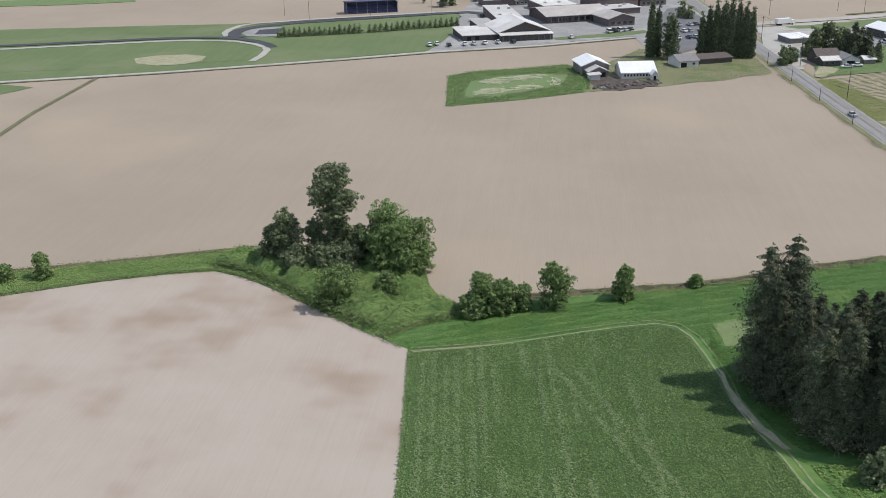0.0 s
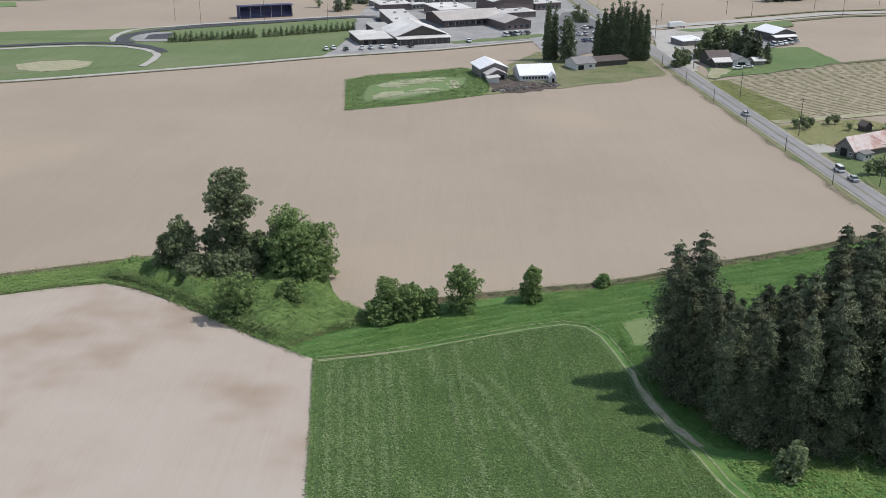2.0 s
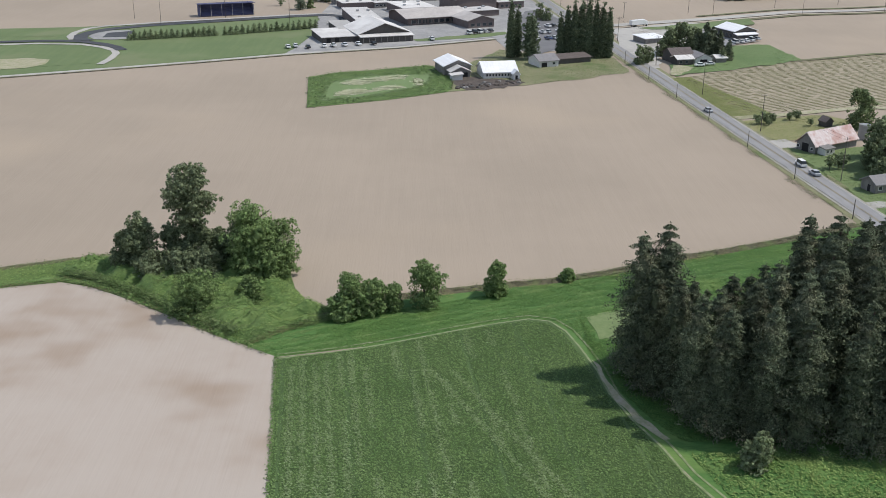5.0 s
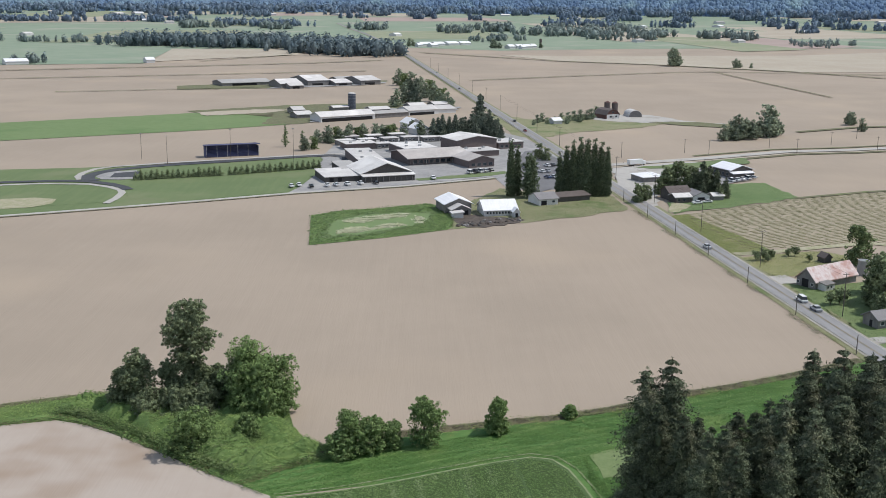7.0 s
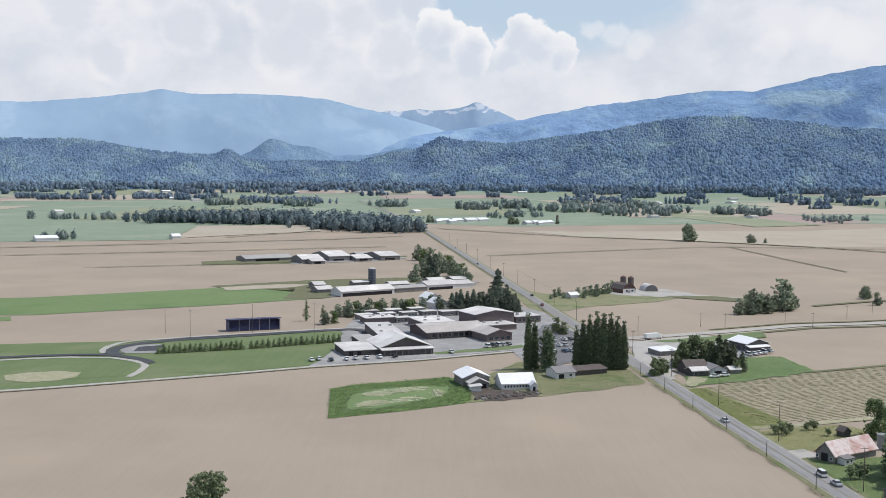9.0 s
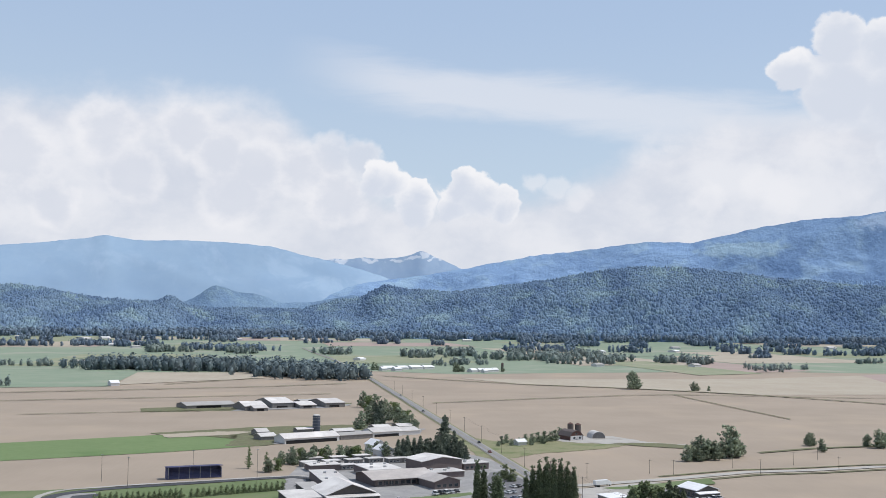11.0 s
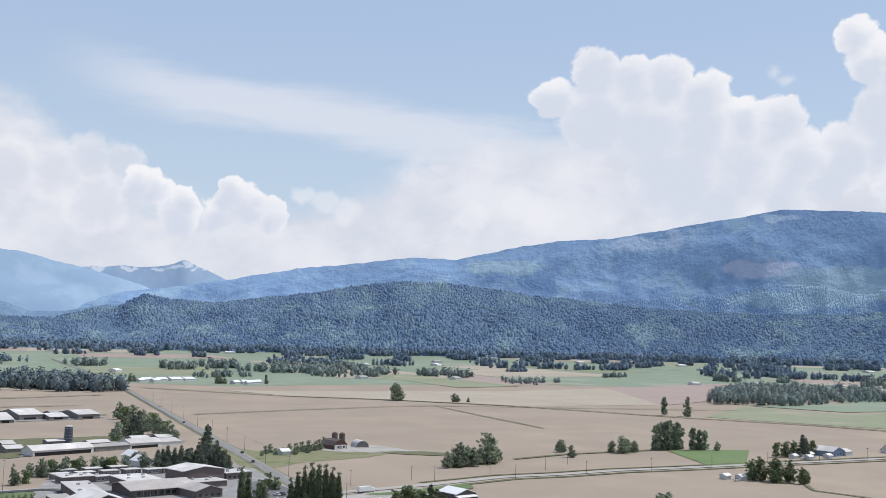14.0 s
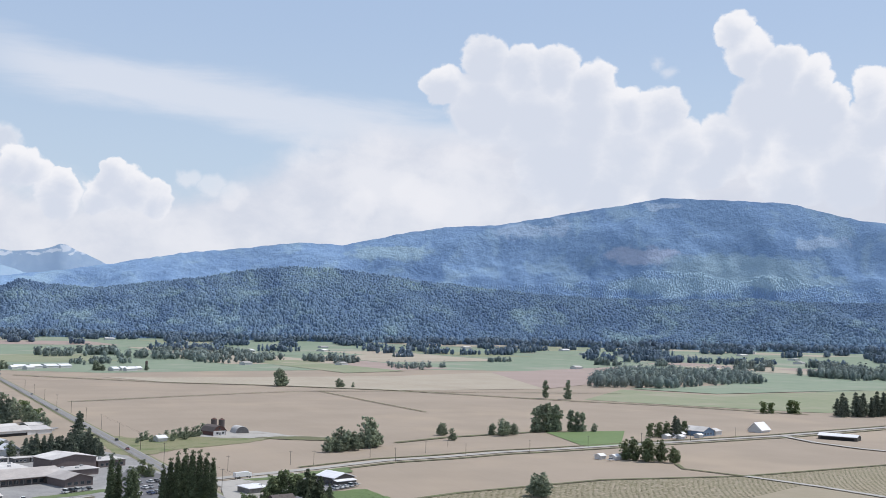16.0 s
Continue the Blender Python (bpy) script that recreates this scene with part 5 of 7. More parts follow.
for x, y, h in [(125.1, 463.8, 16.0), (127.8, 463.5, 14.0), (121.5, 465.5, 11.0), (131.0, 463.0, 12.5), (134.0, 458.5, 9.5)]:
    plant(f"yardfir{int(x) % 2}", lambda x=x: fir_tree(20, 12.5, int(x), FIR, 0.5, 22, 10, 8), x, y, h / 20, "dark bushy conifer beside the buildings", "yard conifers", "conifer")
for k, (x, y, h) in enumerate([(-13.9, 1005, 17), (-26.6, 1060, 16), (-4.0, 985, 15), (5.0, 960, 14), (-22.7, 846, 14), (-16.0, 880, 15), (7.4, 895, 15), (14.0, 880, 13), (18.6, 850, 12), (12.0, 862, 12), (21.0, 838, 9), (-20.0, 1020, 15), (0.0, 925, 13), (8.0, 935, 12),
                               (-67.7, 597.4, 8.5), (-63.0, 604, 7.5), (-56.0, 629.5, 8), (-51.0, 634, 8), (-46.5, 641, 8.5), (-41.0, 648, 8), (-36.5, 653, 7), (-30.0, 659, 7.5), (-24.0, 661, 7), (-19.2, 664, 8), (-13.0, 668, 8), (-2.0, 672, 9), (-8.0, 690, 8), (-22.0, 660, 8), (-30.0, 655, 9), (-38.0, 652, 9), (-46.0, 648, 10), (-53.0, 640, 9), (-58.0, 634, 10), (-64.0, 628, 8), (-26.0, 664, 8)]):
    plant(f"mid{k % 4}", lambda k=k: broad_tree(12, 9.5, 230 + k, (LEAF_MID, LEAF_MID, LEAF_MID, LEAF_PALE)[k], 0.52, 1050, 0.05), x, y, h / 12, "leafy tree in the roadside shelter belt", "shelter belt")
for x, y, h in [(-80.5, 612, 12.5), (-69.0, 600, 11.0)]:
    plant("birch", lambda: fir_tree(12, 5.0, 260, LEAF_DARK, 0.4, 12, 5, 3), x, y, h / 12, "thin young tree in the field", name="young_tree")
ROW_TREES = [(-135.6 + 36.8 * k / 16, 494.7 + 14.7 * k / 16) for k in range(17)] + [(-94.2 + 41.1 * k / 16, 511.3 + 23.0 * k / 16) for k in range(17)]
for x, y in ROW_TREES:      # row of young trees across the playing field
    plant("rowtree", lambda: fir_tree(4.0, 2.9, 270, LEAF_DARK, 0.2, 9, 8, 5), x, y, 0.95 + 0.25 * rng.random(), "small conical young tree in a row", "young tree row", "young_tree")
for x, y, h in [(187.7, 655, 10), (193, 658, 9), (199, 662, 15), (203, 663, 14), (208.4, 662, 12), (215, 672, 12), (222.2, 677, 20.5), (226, 678, 16), (230.5, 683, 11), (196, 655, 8), (302.6, 745, 10), (306, 748, 9), (297, 709, 9), (344, 742, 9.6), (349, 733, 13), (362, 739, 9.6), (355, 738, 10)]:
    plant(f"mid{int(x) % 3}", None, x, y, h / 12, "leafy tree in a field grove", "field grove")
for x, y, h in [(389, 757, 20), (394, 758, 22), (399, 756, 23), (404, 760, 24), (408, 757, 22), (413, 765, 22), (420, 753, 18), (425, 752, 17), (430, 752, 16), (603.8, 1153, 22), (623.5, 1132, 24)]:
    plant(f"slim{int(x) % 3}", lambda x=x: broad_tree(12, 5.4, int(x), LEAF_MID, 0.42, 1500, 0.05), x, y, h / 12, "tall slim leafy tree in a field grove", "field grove")
for x, y, h in [(439, 749, 7), (329.9, 1410, 26), (333, 1412, 22), (406, 1384, 12), (411, 1386, 10), (426, 1383, 7), (238.2, 459.7, 10.5), (241, 455.5, 11.4), (244, 460, 8)]:
    plant(f"mid{int(x) % 3}", None, x, y, h / 12, "leafy field tree standing alone", "field trees")
for x, y, h in [(367, 575, 15), (373, 566, 15), (381, 564, 13.5), (385, 557, 10.5), (376, 573, 14), (364, 580, 12), (390, 560, 8), (461, 700, 11), (468, 699, 12), (475, 698, 13), (503, 715, 11)]:
    plant(f"dark{int(x) % 3}", None, x, y, h / 12, "dark tree round a farmstead", "farmstead trees")
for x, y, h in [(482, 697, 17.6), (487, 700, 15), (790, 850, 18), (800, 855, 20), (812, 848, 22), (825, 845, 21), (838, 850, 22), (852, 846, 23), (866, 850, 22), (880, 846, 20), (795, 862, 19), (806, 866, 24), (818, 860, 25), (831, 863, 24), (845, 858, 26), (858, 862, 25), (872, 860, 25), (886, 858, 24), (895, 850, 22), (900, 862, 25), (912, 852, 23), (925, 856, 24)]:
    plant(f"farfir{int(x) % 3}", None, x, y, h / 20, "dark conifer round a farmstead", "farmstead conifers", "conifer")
for x, y, h in [(118, 1880, 17), (124, 1884, 13), (130, 1878, 11), (-30, 1925, 15), (-24, 1935, 12), (205, 1900, 10)]:
    plant(f"mid{int(abs(x)) % 3}", None, x, y, h / 12, "tree beside a distant farm", "farmstead trees")
for x, y, h in [(735, 905, 13), (742, 902, 12), (765, 898, 15), (770, 896, 14)]:
    plant("mid3", None, x, y, h / 12, "pale thin field tree", "field trees")
plant("willow", lambda: broad_tree(13, 11, 290, LEAF_PALE, 0.4, 2600, 0.05), 146.0, 341, 1.0, "pale green willow behind the barn", name="willow_tree")
for x, y, h in [(130, 284, 12), (132, 289, 12), (127.5, 279, 8), (136, 282, 12), (134, 296, 14), (139, 300, 15), (141, 290, 14), (130.5, 293, 11), (137, 306, 12)]:
    plant(f"dark{int(x) % 3}", None, x, y, h / 12, "dark tree beside the grey farmhouse", "farmhouse trees")
for x, y, h in [(112.8, 345.2, 3.3), (115.6, 346.3, 3.8), (118.4, 346.9, 3.4), (116.5, 343.5, 2.4), (126.0, 351, 3.0), (128.4, 352, 3.3), (130.3, 343.5, 2.6), (118.4, 293, 3.8), (121.4, 294.2, 4.2), (124.0, 297, 3.6)]:
    plant("orchard", lambda: broad_tree(4, 4.4, 300, LEAF_DARK, 0.24, 500, 0.35), x, y, h / 4, "small gnarled fruit tree in the yard", "fruit trees", "fruit_tree")
for x, y, h in [(92, 742, 5), (97, 746, 7), (103, 752, 7), (108, 757, 7.5), (113, 760, 8), (118, 764, 7), (86, 735, 5), (110, 748, 6), (100, 738, 5), (122, 768, 8), (80, 742, 6), (84, 750, 6.5), (128, 786, 8), (76, 730, 4)]:
    plant("mid0", None, x, y, h / 12, "low bushy tree beside the small farm", "farm bushes", "bush")


# ---- woods too many to count ----
def wood(name, spots, mat, label, seed, leaf=0.16, per=26):
    """Far trees joined into one: spots are x, y, height, width over height."""
    rng = np.random.default_rng(seed)
    spots = np.asarray(spots)
    base = np.array([tuple(land(x, y)) for x, y in spots[:, :2]])
    n = len(spots)
    d = rng.normal(size=(n, per, 3))
    d /= np.linalg.norm(d, axis=2, keepdims=True)
    h, w = spots[:, 2][:, None, None], (spots[:, 2] * spots[:, 3])[:, None, None]
    pts = base[:, None, :] + np.concatenate([d[:, :, :2] * w * 0.5, np.maximum(d[:, :, 2:] * h * 0.52 + h * 0.44, h * 0.05)], 2) * rng.uniform(0.75, 1.05, (n, per, 1))
    leaves = cards(pts.reshape(-1, 3), d.reshape(-1, 3) + (0, 0, 0.3), leaf * 0.72 * np.repeat(spots[:, 2], per)[:, None], rng, 0.75)
    rings, sides = 4, 6
    shell = []
    for i in range(rings + 1):        # the dense body of each crown
        e = math.pi * (i / rings - 0.5)
        for k in range(sides):
            a = 2 * math.pi * (k + 0.5 * (i % 2)) / sides
            push = rng.uniform(0.78, 1.02, n)
            shell.append(np.stack([base[:, 0] + math.cos(a) * math.cos(e) * w[:, 0, 0] * 0.36 * push, base[:, 1] + math.sin(a) * math.cos(e) * w[:, 0, 0] * 0.36 * push, base[:, 2] + h[:, 0, 0] * (0.42 + 0.40 * math.sin(e) * push)], 1))
    body = np.stack(shell, 1).reshape(-1, 3)
    quads = np.array([(i * sides + k, i * sides + (k + 1) % sides, (i + 1) * sides + (k + 1) % sides, (i + 1) * sides + k) for i in range(rings) for k in range(sides)])
    verts, faces = joined([leaves, (body, (np.arange(n)[:, None, None] * (rings + 1) * sides + quads[None]).reshape(-1, 4))])
    me = raw_mesh(name, verts, faces, mat)
    ob = new(name, me)
    return tagged(ob, label, "woodland", kind="stuff")


def belt(points, width, count, low, high, rng, slim=0.66):
    """Tree spots along a line."""
    pts = np.array(points, float)
    seg = np.linalg.norm(np.diff(pts, axis=0), axis=1)
    pick = np.sort(rng.uniform(0, seg.sum(), count))
    i = np.minimum(np.searchsorted(np.cumsum(seg), pick), len(seg) - 1)
    f = ((pick - np.concatenate([[0], np.cumsum(seg)])[i]) / seg[i])[:, None]
    p = pts[i] * (1 - f) + pts[i + 1] * f + rng.normal(size=(count, 2)) * width * 0.5
    return np.column_stack([p, rng.uniform(low, high, count), rng.uniform(slim * 0.7, slim * 1.3, count)])


def at_bearing(a, d):
    return d * math.sin(radians(a)), d * math.cos(radians(a))


rng = np.random.default_rng(21)
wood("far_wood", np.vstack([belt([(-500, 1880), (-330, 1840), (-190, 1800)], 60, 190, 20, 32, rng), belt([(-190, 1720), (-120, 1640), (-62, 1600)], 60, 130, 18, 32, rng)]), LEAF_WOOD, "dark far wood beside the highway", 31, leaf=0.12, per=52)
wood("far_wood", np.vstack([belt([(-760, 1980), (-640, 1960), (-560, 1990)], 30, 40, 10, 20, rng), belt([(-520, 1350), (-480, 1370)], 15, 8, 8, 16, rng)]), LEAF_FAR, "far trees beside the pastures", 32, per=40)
def fill(polygon, count, low, high):
    p = scatter(polygon, count, rng)
    tall = np.array([noise.noise(Vector((x * 0.012, y * 0.012, 1.0))) for x, y in p]) * 0.9 + 0.45
    return np.column_stack([p, low + (high - low) * np.clip(tall + rng.normal(size=count) * 0.22, 0, 1), rng.uniform(0.45, 0.85, count)])


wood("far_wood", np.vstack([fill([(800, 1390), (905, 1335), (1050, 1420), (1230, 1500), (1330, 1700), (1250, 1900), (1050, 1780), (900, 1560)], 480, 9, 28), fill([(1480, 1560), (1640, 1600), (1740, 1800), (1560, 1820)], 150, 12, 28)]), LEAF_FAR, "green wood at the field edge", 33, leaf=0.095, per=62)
far = []
for a0, a1, d0, d1, n, lo, hi in ((-24, -14, 3600, 3900, 220, 14, 26), (-14, -4, 2900, 3300, 160, 14, 26), (-5, 2, 2500, 2900, 70, 14, 26), (2, 12, 2500, 3000, 260, 14, 28), (6, 14, 3200, 3600, 130, 14, 26), (9, 18, 2300, 2600, 110, 12, 26), (14, 26, 3200, 3900, 130, 14, 28),
                                  (24, 34, 2700, 3300, 50, 14, 28), (30, 46, 2600, 3300, 300, 14, 26), (-26, 0, 4400, 6000, 520, 14, 26), (0, 24, 4200, 6400, 760, 14, 26), (24, 48, 3700, 5600, 620, 14, 28), (-4, 3, 2060, 2300, 40, 10, 20), (12, 26, 2000, 3100, 80, 8, 18)):
    for _ in range(max(2, n // 16)):
        a, d = rng.uniform(a0, a1), rng.uniform(d0, d1)
        turn = radians(rng.choice((28, 28, 98)) + rng.uniform(-10, 10))
        x, y = at_bearing(a, d)
        run = rng.uniform(40, 170)
        far.append(belt([(x, y), (x + math.cos(turn) * run, y + math.sin(turn) * run * 1.2)], rng.uniform(6, 40), 16, lo, hi, rng))
far = np.vstack(far)
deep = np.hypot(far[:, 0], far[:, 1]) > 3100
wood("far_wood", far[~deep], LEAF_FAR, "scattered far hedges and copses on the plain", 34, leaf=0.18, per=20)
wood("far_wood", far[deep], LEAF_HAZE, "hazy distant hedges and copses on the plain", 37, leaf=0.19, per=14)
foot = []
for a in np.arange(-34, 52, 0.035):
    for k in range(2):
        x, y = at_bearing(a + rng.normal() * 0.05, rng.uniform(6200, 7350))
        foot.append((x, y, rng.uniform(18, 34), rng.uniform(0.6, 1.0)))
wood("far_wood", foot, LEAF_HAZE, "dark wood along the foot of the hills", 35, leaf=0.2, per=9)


def hill_forest(grid, n, a0, a1, v1, mat, seed, label, size=1.0):
    """Blunt tree crowns over a hillside, between two shares of its width and up to a share of its height."""
    rng = np.random.default_rng(seed)
    grid = grid[:, :-1]
    cols, rows, _ = grid.shape
    i, j = rng.uniform(cols * a0, (cols - 2) * a1, n), rng.uniform(0, 1, n) ** 0.9 * (rows - 1.01) * v1
    i0, j0 = i.astype(int), j.astype(int)
    fi, fj = (i - i0)[:, None], (j - j0)[:, None]
    p = (grid[i0, j0] * (1 - fi) + grid[i0 + 1, j0] * fi) * (1 - fj) + (grid[i0, j0 + 1] * (1 - fi) + grid[i0 + 1, j0 + 1] * fi) * fj
    clear = np.array([noise.noise(Vector((q[0] * 0.006, q[2] * 0.016, 4.0))) for q in p])
    keep = clear < 0.75
    p = p[keep]
    n = len(p)
    pointed = rng.random(n) < 0.25 + 0.5 * clear[keep]       # firs among the broad crowns
    h, r = np.where(pointed, rng.uniform(6.0, 12.0, n), rng.uniform(4.0, 7.5, n)), np.where(pointed, rng.uniform(3.0, 4.6, n), rng.uniform(4.6, 8.4, n))
    small = (1.15 - 0.35 * j[keep] / rows) * size      # lower and tighter growth towards the crest
    h, r = h * small, r * small
    turn = rng.uniform(0, 6.28, n)
    sides = 5
    up = lambda f: np.stack([np.zeros(n), np.zeros(n), h * f], 1)
    climb = grid[i0, j0 + 1] - grid[i0, j0]
    run = np.hypot(climb[:, 0], climb[:, 1])
    climb = (climb / run[:, None])[keep]
    ring = []
    for k in range(sides):
        dx, dy = np.cos(turn + k * 2 * math.pi / sides) * r, np.sin(turn + k * 2 * math.pi / sides) * r
        ring.append(np.stack([p[:, 0] + dx, p[:, 1] + dy, p[:, 2] + (dx * climb[:, 0] + dy * climb[:, 1]) * climb[:, 2]], 1))
    full = np.where(pointed, 0.55, 0.82)[:, None]
    waist = [(a * full + p * (1 - full)) + up(0.62) for a in ring]
    verts = np.stack(ring + waist + [p + up(1.0)], 1).reshape(-1, 3)
    faces = []
    for k in range(sides):
        m = (k + 1) % sides
        faces += [(k, m, sides + m), (k, sides + m, sides + k), (sides + k, sides + m, 2 * sides)]
    faces = (np.arange(n)[:, None, None] * (2 * sides + 1) + np.array(faces)[None]).reshape(-1, 3)
    me = raw_mesh("hill_forest", verts, faces, mat)
    me.polygons.foreach_set("use_smooth", np.ones(len(me.polygons), bool))
    ob = new("hill_forest", me)
    tagged(ob, label, "forest", kind="stuff")


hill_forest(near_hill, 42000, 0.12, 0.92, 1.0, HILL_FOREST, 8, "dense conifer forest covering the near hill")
hill_forest(mid_hill, 30000, 0.3, 0.86, 0.42, MOUNTAIN_WOOD, 9, "mountain slope woods with haze in their colour", 0.55)


# ---- buildings ----
def profile_of(kind, w, eave, ridge):
    """The roof line across a building of that width, from wall to wall."""
    if kind == "gambrel":
        return [(0, eave), (w * 0.2, eave + (ridge - eave) * 0.68), (w * 0.5, ridge), (w * 0.8, eave + (ridge - eave) * 0.68), (w, eave)]
    if kind == "arch":
        return [(w * 0.5 - w * 0.5 * math.cos(math.pi * k / 10), eave + (ridge - eave) * math.sin(math.pi * k / 10)) for k in range(11)]
    if kind == "shed":
        return [(0, eave), (w, ridge)]
    if kind == "flat":
        return [(0, eave), (w, eave + 0.05)]
    return [(0, eave), (w * 0.5, ridge), (w, eave)]


def prism(line, length, axis, over=0.0):
    """Extrudes a closed outline (s, z) along the other axis."""
    bm = bmesh.new()
    a, b = -over, length + over
    at = (lambda s, t, z: (s, t, z)) if axis == "y" else (lambda s, t, z: (t, s, z))
    front = [bm.verts.new(at(s, a, z)) for s, z in line]
    back = [bm.verts.new(at(s, b, z)) for s, z in line]
    n = len(line)
    bm.faces.new(front)
    bm.faces.new(back[::-1])
    for k in range(n):
        bm.faces.new((front[k], front[(k + 1) % n], back[(k + 1) % n], back[k]))
    bmesh.ops.recalc_face_normals(bm, faces=bm.faces[:])
    return bm


def building(name, x, y, ang, w, d, eave, ridge, walls, roof, label, category, kind="gable", axis="x", windows=(), doors=(), over=0.5, group="", roof_label=""):
    """A house or barn whose front left corner stands at (x, y). axis: the way of the ridge, along the front (x) or away (y).
    windows, doors: face (front, left), place along it, sill, width, height."""
    ob = thing(name, Matrix.Translation(land(x, y)) @ pose(0, 0, 0, 0, 0, ang), label, category, group)
    span, length = (d, w) if axis == "x" else (w, d)
    line = profile_of(kind, span, eave, ridge)
    part("wall", prism([(0, -0.2)] + line + [(span, -0.2)], length, axis), walls, ob)
    thick = 0.28
    slope = (line[1][1] - line[0][1]) / max(0.1, line[1][0] - line[0][0])
    drop = min(over * slope, 1.2)
    low = [(line[0][0] - over, line[0][1] - drop + 0.02)] + [(s, z + 0.02) for s, z in line[1:-1]] + [(line[-1][0] + over, line[-1][1] + 0.02 + (-drop if kind not in ("shed", "flat") else over * slope))]
    part("roof", prism(low + [(s, z + thick) for s, z in low[::-1]], length, axis, over), roof, ob, roof_label)
    for face, s, sill, ww, hh in windows:
        bm = new_box(s, s + ww, -0.06, 0.05, sill, sill + hh) if face == "front" else new_box(-0.06, 0.05, s, s + ww, sill, sill + hh)
        win = part("window", bm, GLASS, ob)
        trim = bmesh.new()
        for u0, u1, v0, v1 in ((s - 0.1, s + ww + 0.1, sill - 0.12, sill), (s - 0.1, s + ww + 0.1, sill + hh, sill + hh + 0.1), (s - 0.1, s, sill, sill + hh), (s + ww, s + ww + 0.1, sill, sill + hh)):
            box(trim, u0, u1, -0.1, 0.04, v0, v1) if face == "front" else box(trim, -0.1, 0.04, u0, u1, v0, v1)
        part("window_frame", trim, WALL_WHITE if walls in (WALL_WHITE, WALL_GREY) else WALL_GREY, win)
    # No opening is cut: near-black panels paint the shade inside doorways.
    for face, s, ww, hh in doors:
        bm = new_box(s, s + ww, -0.05, 0.1, -0.1, hh) if face == "front" else new_box(-0.05, 0.1, s, s + ww, -0.1, hh)
        part("door", bm, BLACK, ob, "black panel standing in for a shaded doorway")
    return ob


def row(face, start, step, count, sill, ww, hh):
    return [(face, start + k * step, sill, ww, hh) for k in range(count)]


# farm barns at the field's edge
building("barn", 9.4, 421, 16, 11.2, 13, 3.9, 6.1, WALL_GREY, METAL_WHITE, "white-roofed open barn beside the weed plot", "barn", axis="y", doors=[("front", 2.6, 6.0, 3.0)], over=0.7)
building("lean_to", 12.0, 416.6, 16, 8.0, 5.0, 2.4, 4.2, WALL_GREY, METAL_PALE, "low grey lean-to before the barn", "shed", axis="y", doors=[("front", 3.5, 3.5, 2.0)])
building("milk_shed", 12.4, 411.5, 12, 4.2, 4.0, 1.9, 2.3, WALL_WHITE, METAL_PALE, "small white shed before the barn", "shed", kind="shed", axis="y")
building("barn", 25.0, 415.6, 11, 13.8, 12, 2.5, 5.6, WALL_WHITE, METAL_WHITE, "long white barn with a pale sheet roof", "barn", windows=row("front", 1.0, 1.25, 10, 1.0, 0.75, 0.9))
building("porch", 36.6, 413.6, 11, 2.6, 3.0, 2.4, 3.8, WALL_WHITE, METAL_WHITE, "white gabled porch of the barn", "porch", axis="y", doors=[("front", 0.8, 1.0, 1.9)], over=0.3)
building("garage", 49.5, 438.8, 22, 9.0, 10, 2.7, 4.6, WALL_WHITE, SHINGLE_GREY, "white garage with a grey roof below the poplars", "garage", windows=[("front", 6.2, 1.1, 1.2, 0.9)], doors=[("front", 1.0, 2.6, 2.1)])
building("long_shed", 57.5, 446, 24, 17, 6, 2.2, 3.0, WALL_DARK, SHINGLE_BROWN, "low dark shed below the poplars", "shed", kind="shed")

# school
building("school_hall", -28.9, 496.5, 20, 24.5, 24, 3.8, 8.2, WALL_DARK, METAL_PALE, "wide school hall with a pale gabled roof", "school", axis="y", over=1.2, windows=row("front", 2, 3.0, 7, 0.9, 1.8, 1.2))
building("school_block", -30.5, 523, 14, 13, 50, 4.8, 5.2, BRICK_BROWN, METAL_PALE, "long pale flat-roofed school block", "school", kind="flat")
building("school_canopy", -27.8, 491.6, 20, 25.5, 4.5, 2.9, 3.3, WALL_DARK, METAL_PALE, "low canopy along the school front", "canopy", kind="shed")
building("school_annex", -45.8, 491.5, 20, 17.5, 20, 2.6, 3.4, WALL_DARK, METAL_PALE, "low dark annex of the school", "school", kind="shed", doors=[("front", 2.0, 2.0, 2.2), ("front", 6.0, 2.0, 2.2)])
building("school_annex", -39.5, 513, 20, 9.0, 20, 3.4, 4.0, WALL_DARK, METAL_GREY, "low dark annex of the school", "school", kind="shed")
building("school_middle", -7.0, 546, 24, 33, 26, 4.0, 6.4, BRICK_BROWN, ROOF_WARM, "broad grey-roofed middle block of the school", "school", over=2.2, windows=row("front", 2, 3.2, 10, 0.9, 2.2, 1.7))
building("school_wing", 23.7, 538, 27, 15.0, 17, 4.0, 6.2, BRICK_BROWN, ROOF_WARM, "gabled brick school wing with a weathered roof", "school", axis="y", over=0.9, windows=row("front", 1.5, 3.4, 4, 1.0, 2.0, 1.4))
building("school_block", -44.0, 600, 22, 18, 12, 3.4, 3.8, BRICK_BROWN, METAL_PALE, "long flat-roofed back wing of the school", "school", kind="flat")
building("school_block", -10.0, 577, 22, 19, 26, 4.2, 4.6, BRICK_BROWN, METAL_PALE, "flat-roofed back wing of the school", "school", kind="flat")
building("gymnasium", 19.0, 594, 27, 26, 20, 6.8, 8.8, BRICK_BROWN, METAL_PALE, "tall brick gymnasium with a pale low gable", "gymnasium", axis="y", over=0.8)
building("school_link", 19.0, 572, 27, 26, 13, 3.2, 3.6, BRICK_BROWN, METAL_PALE, "low pale-roofed link before the gymnasium", "school", kind="flat")
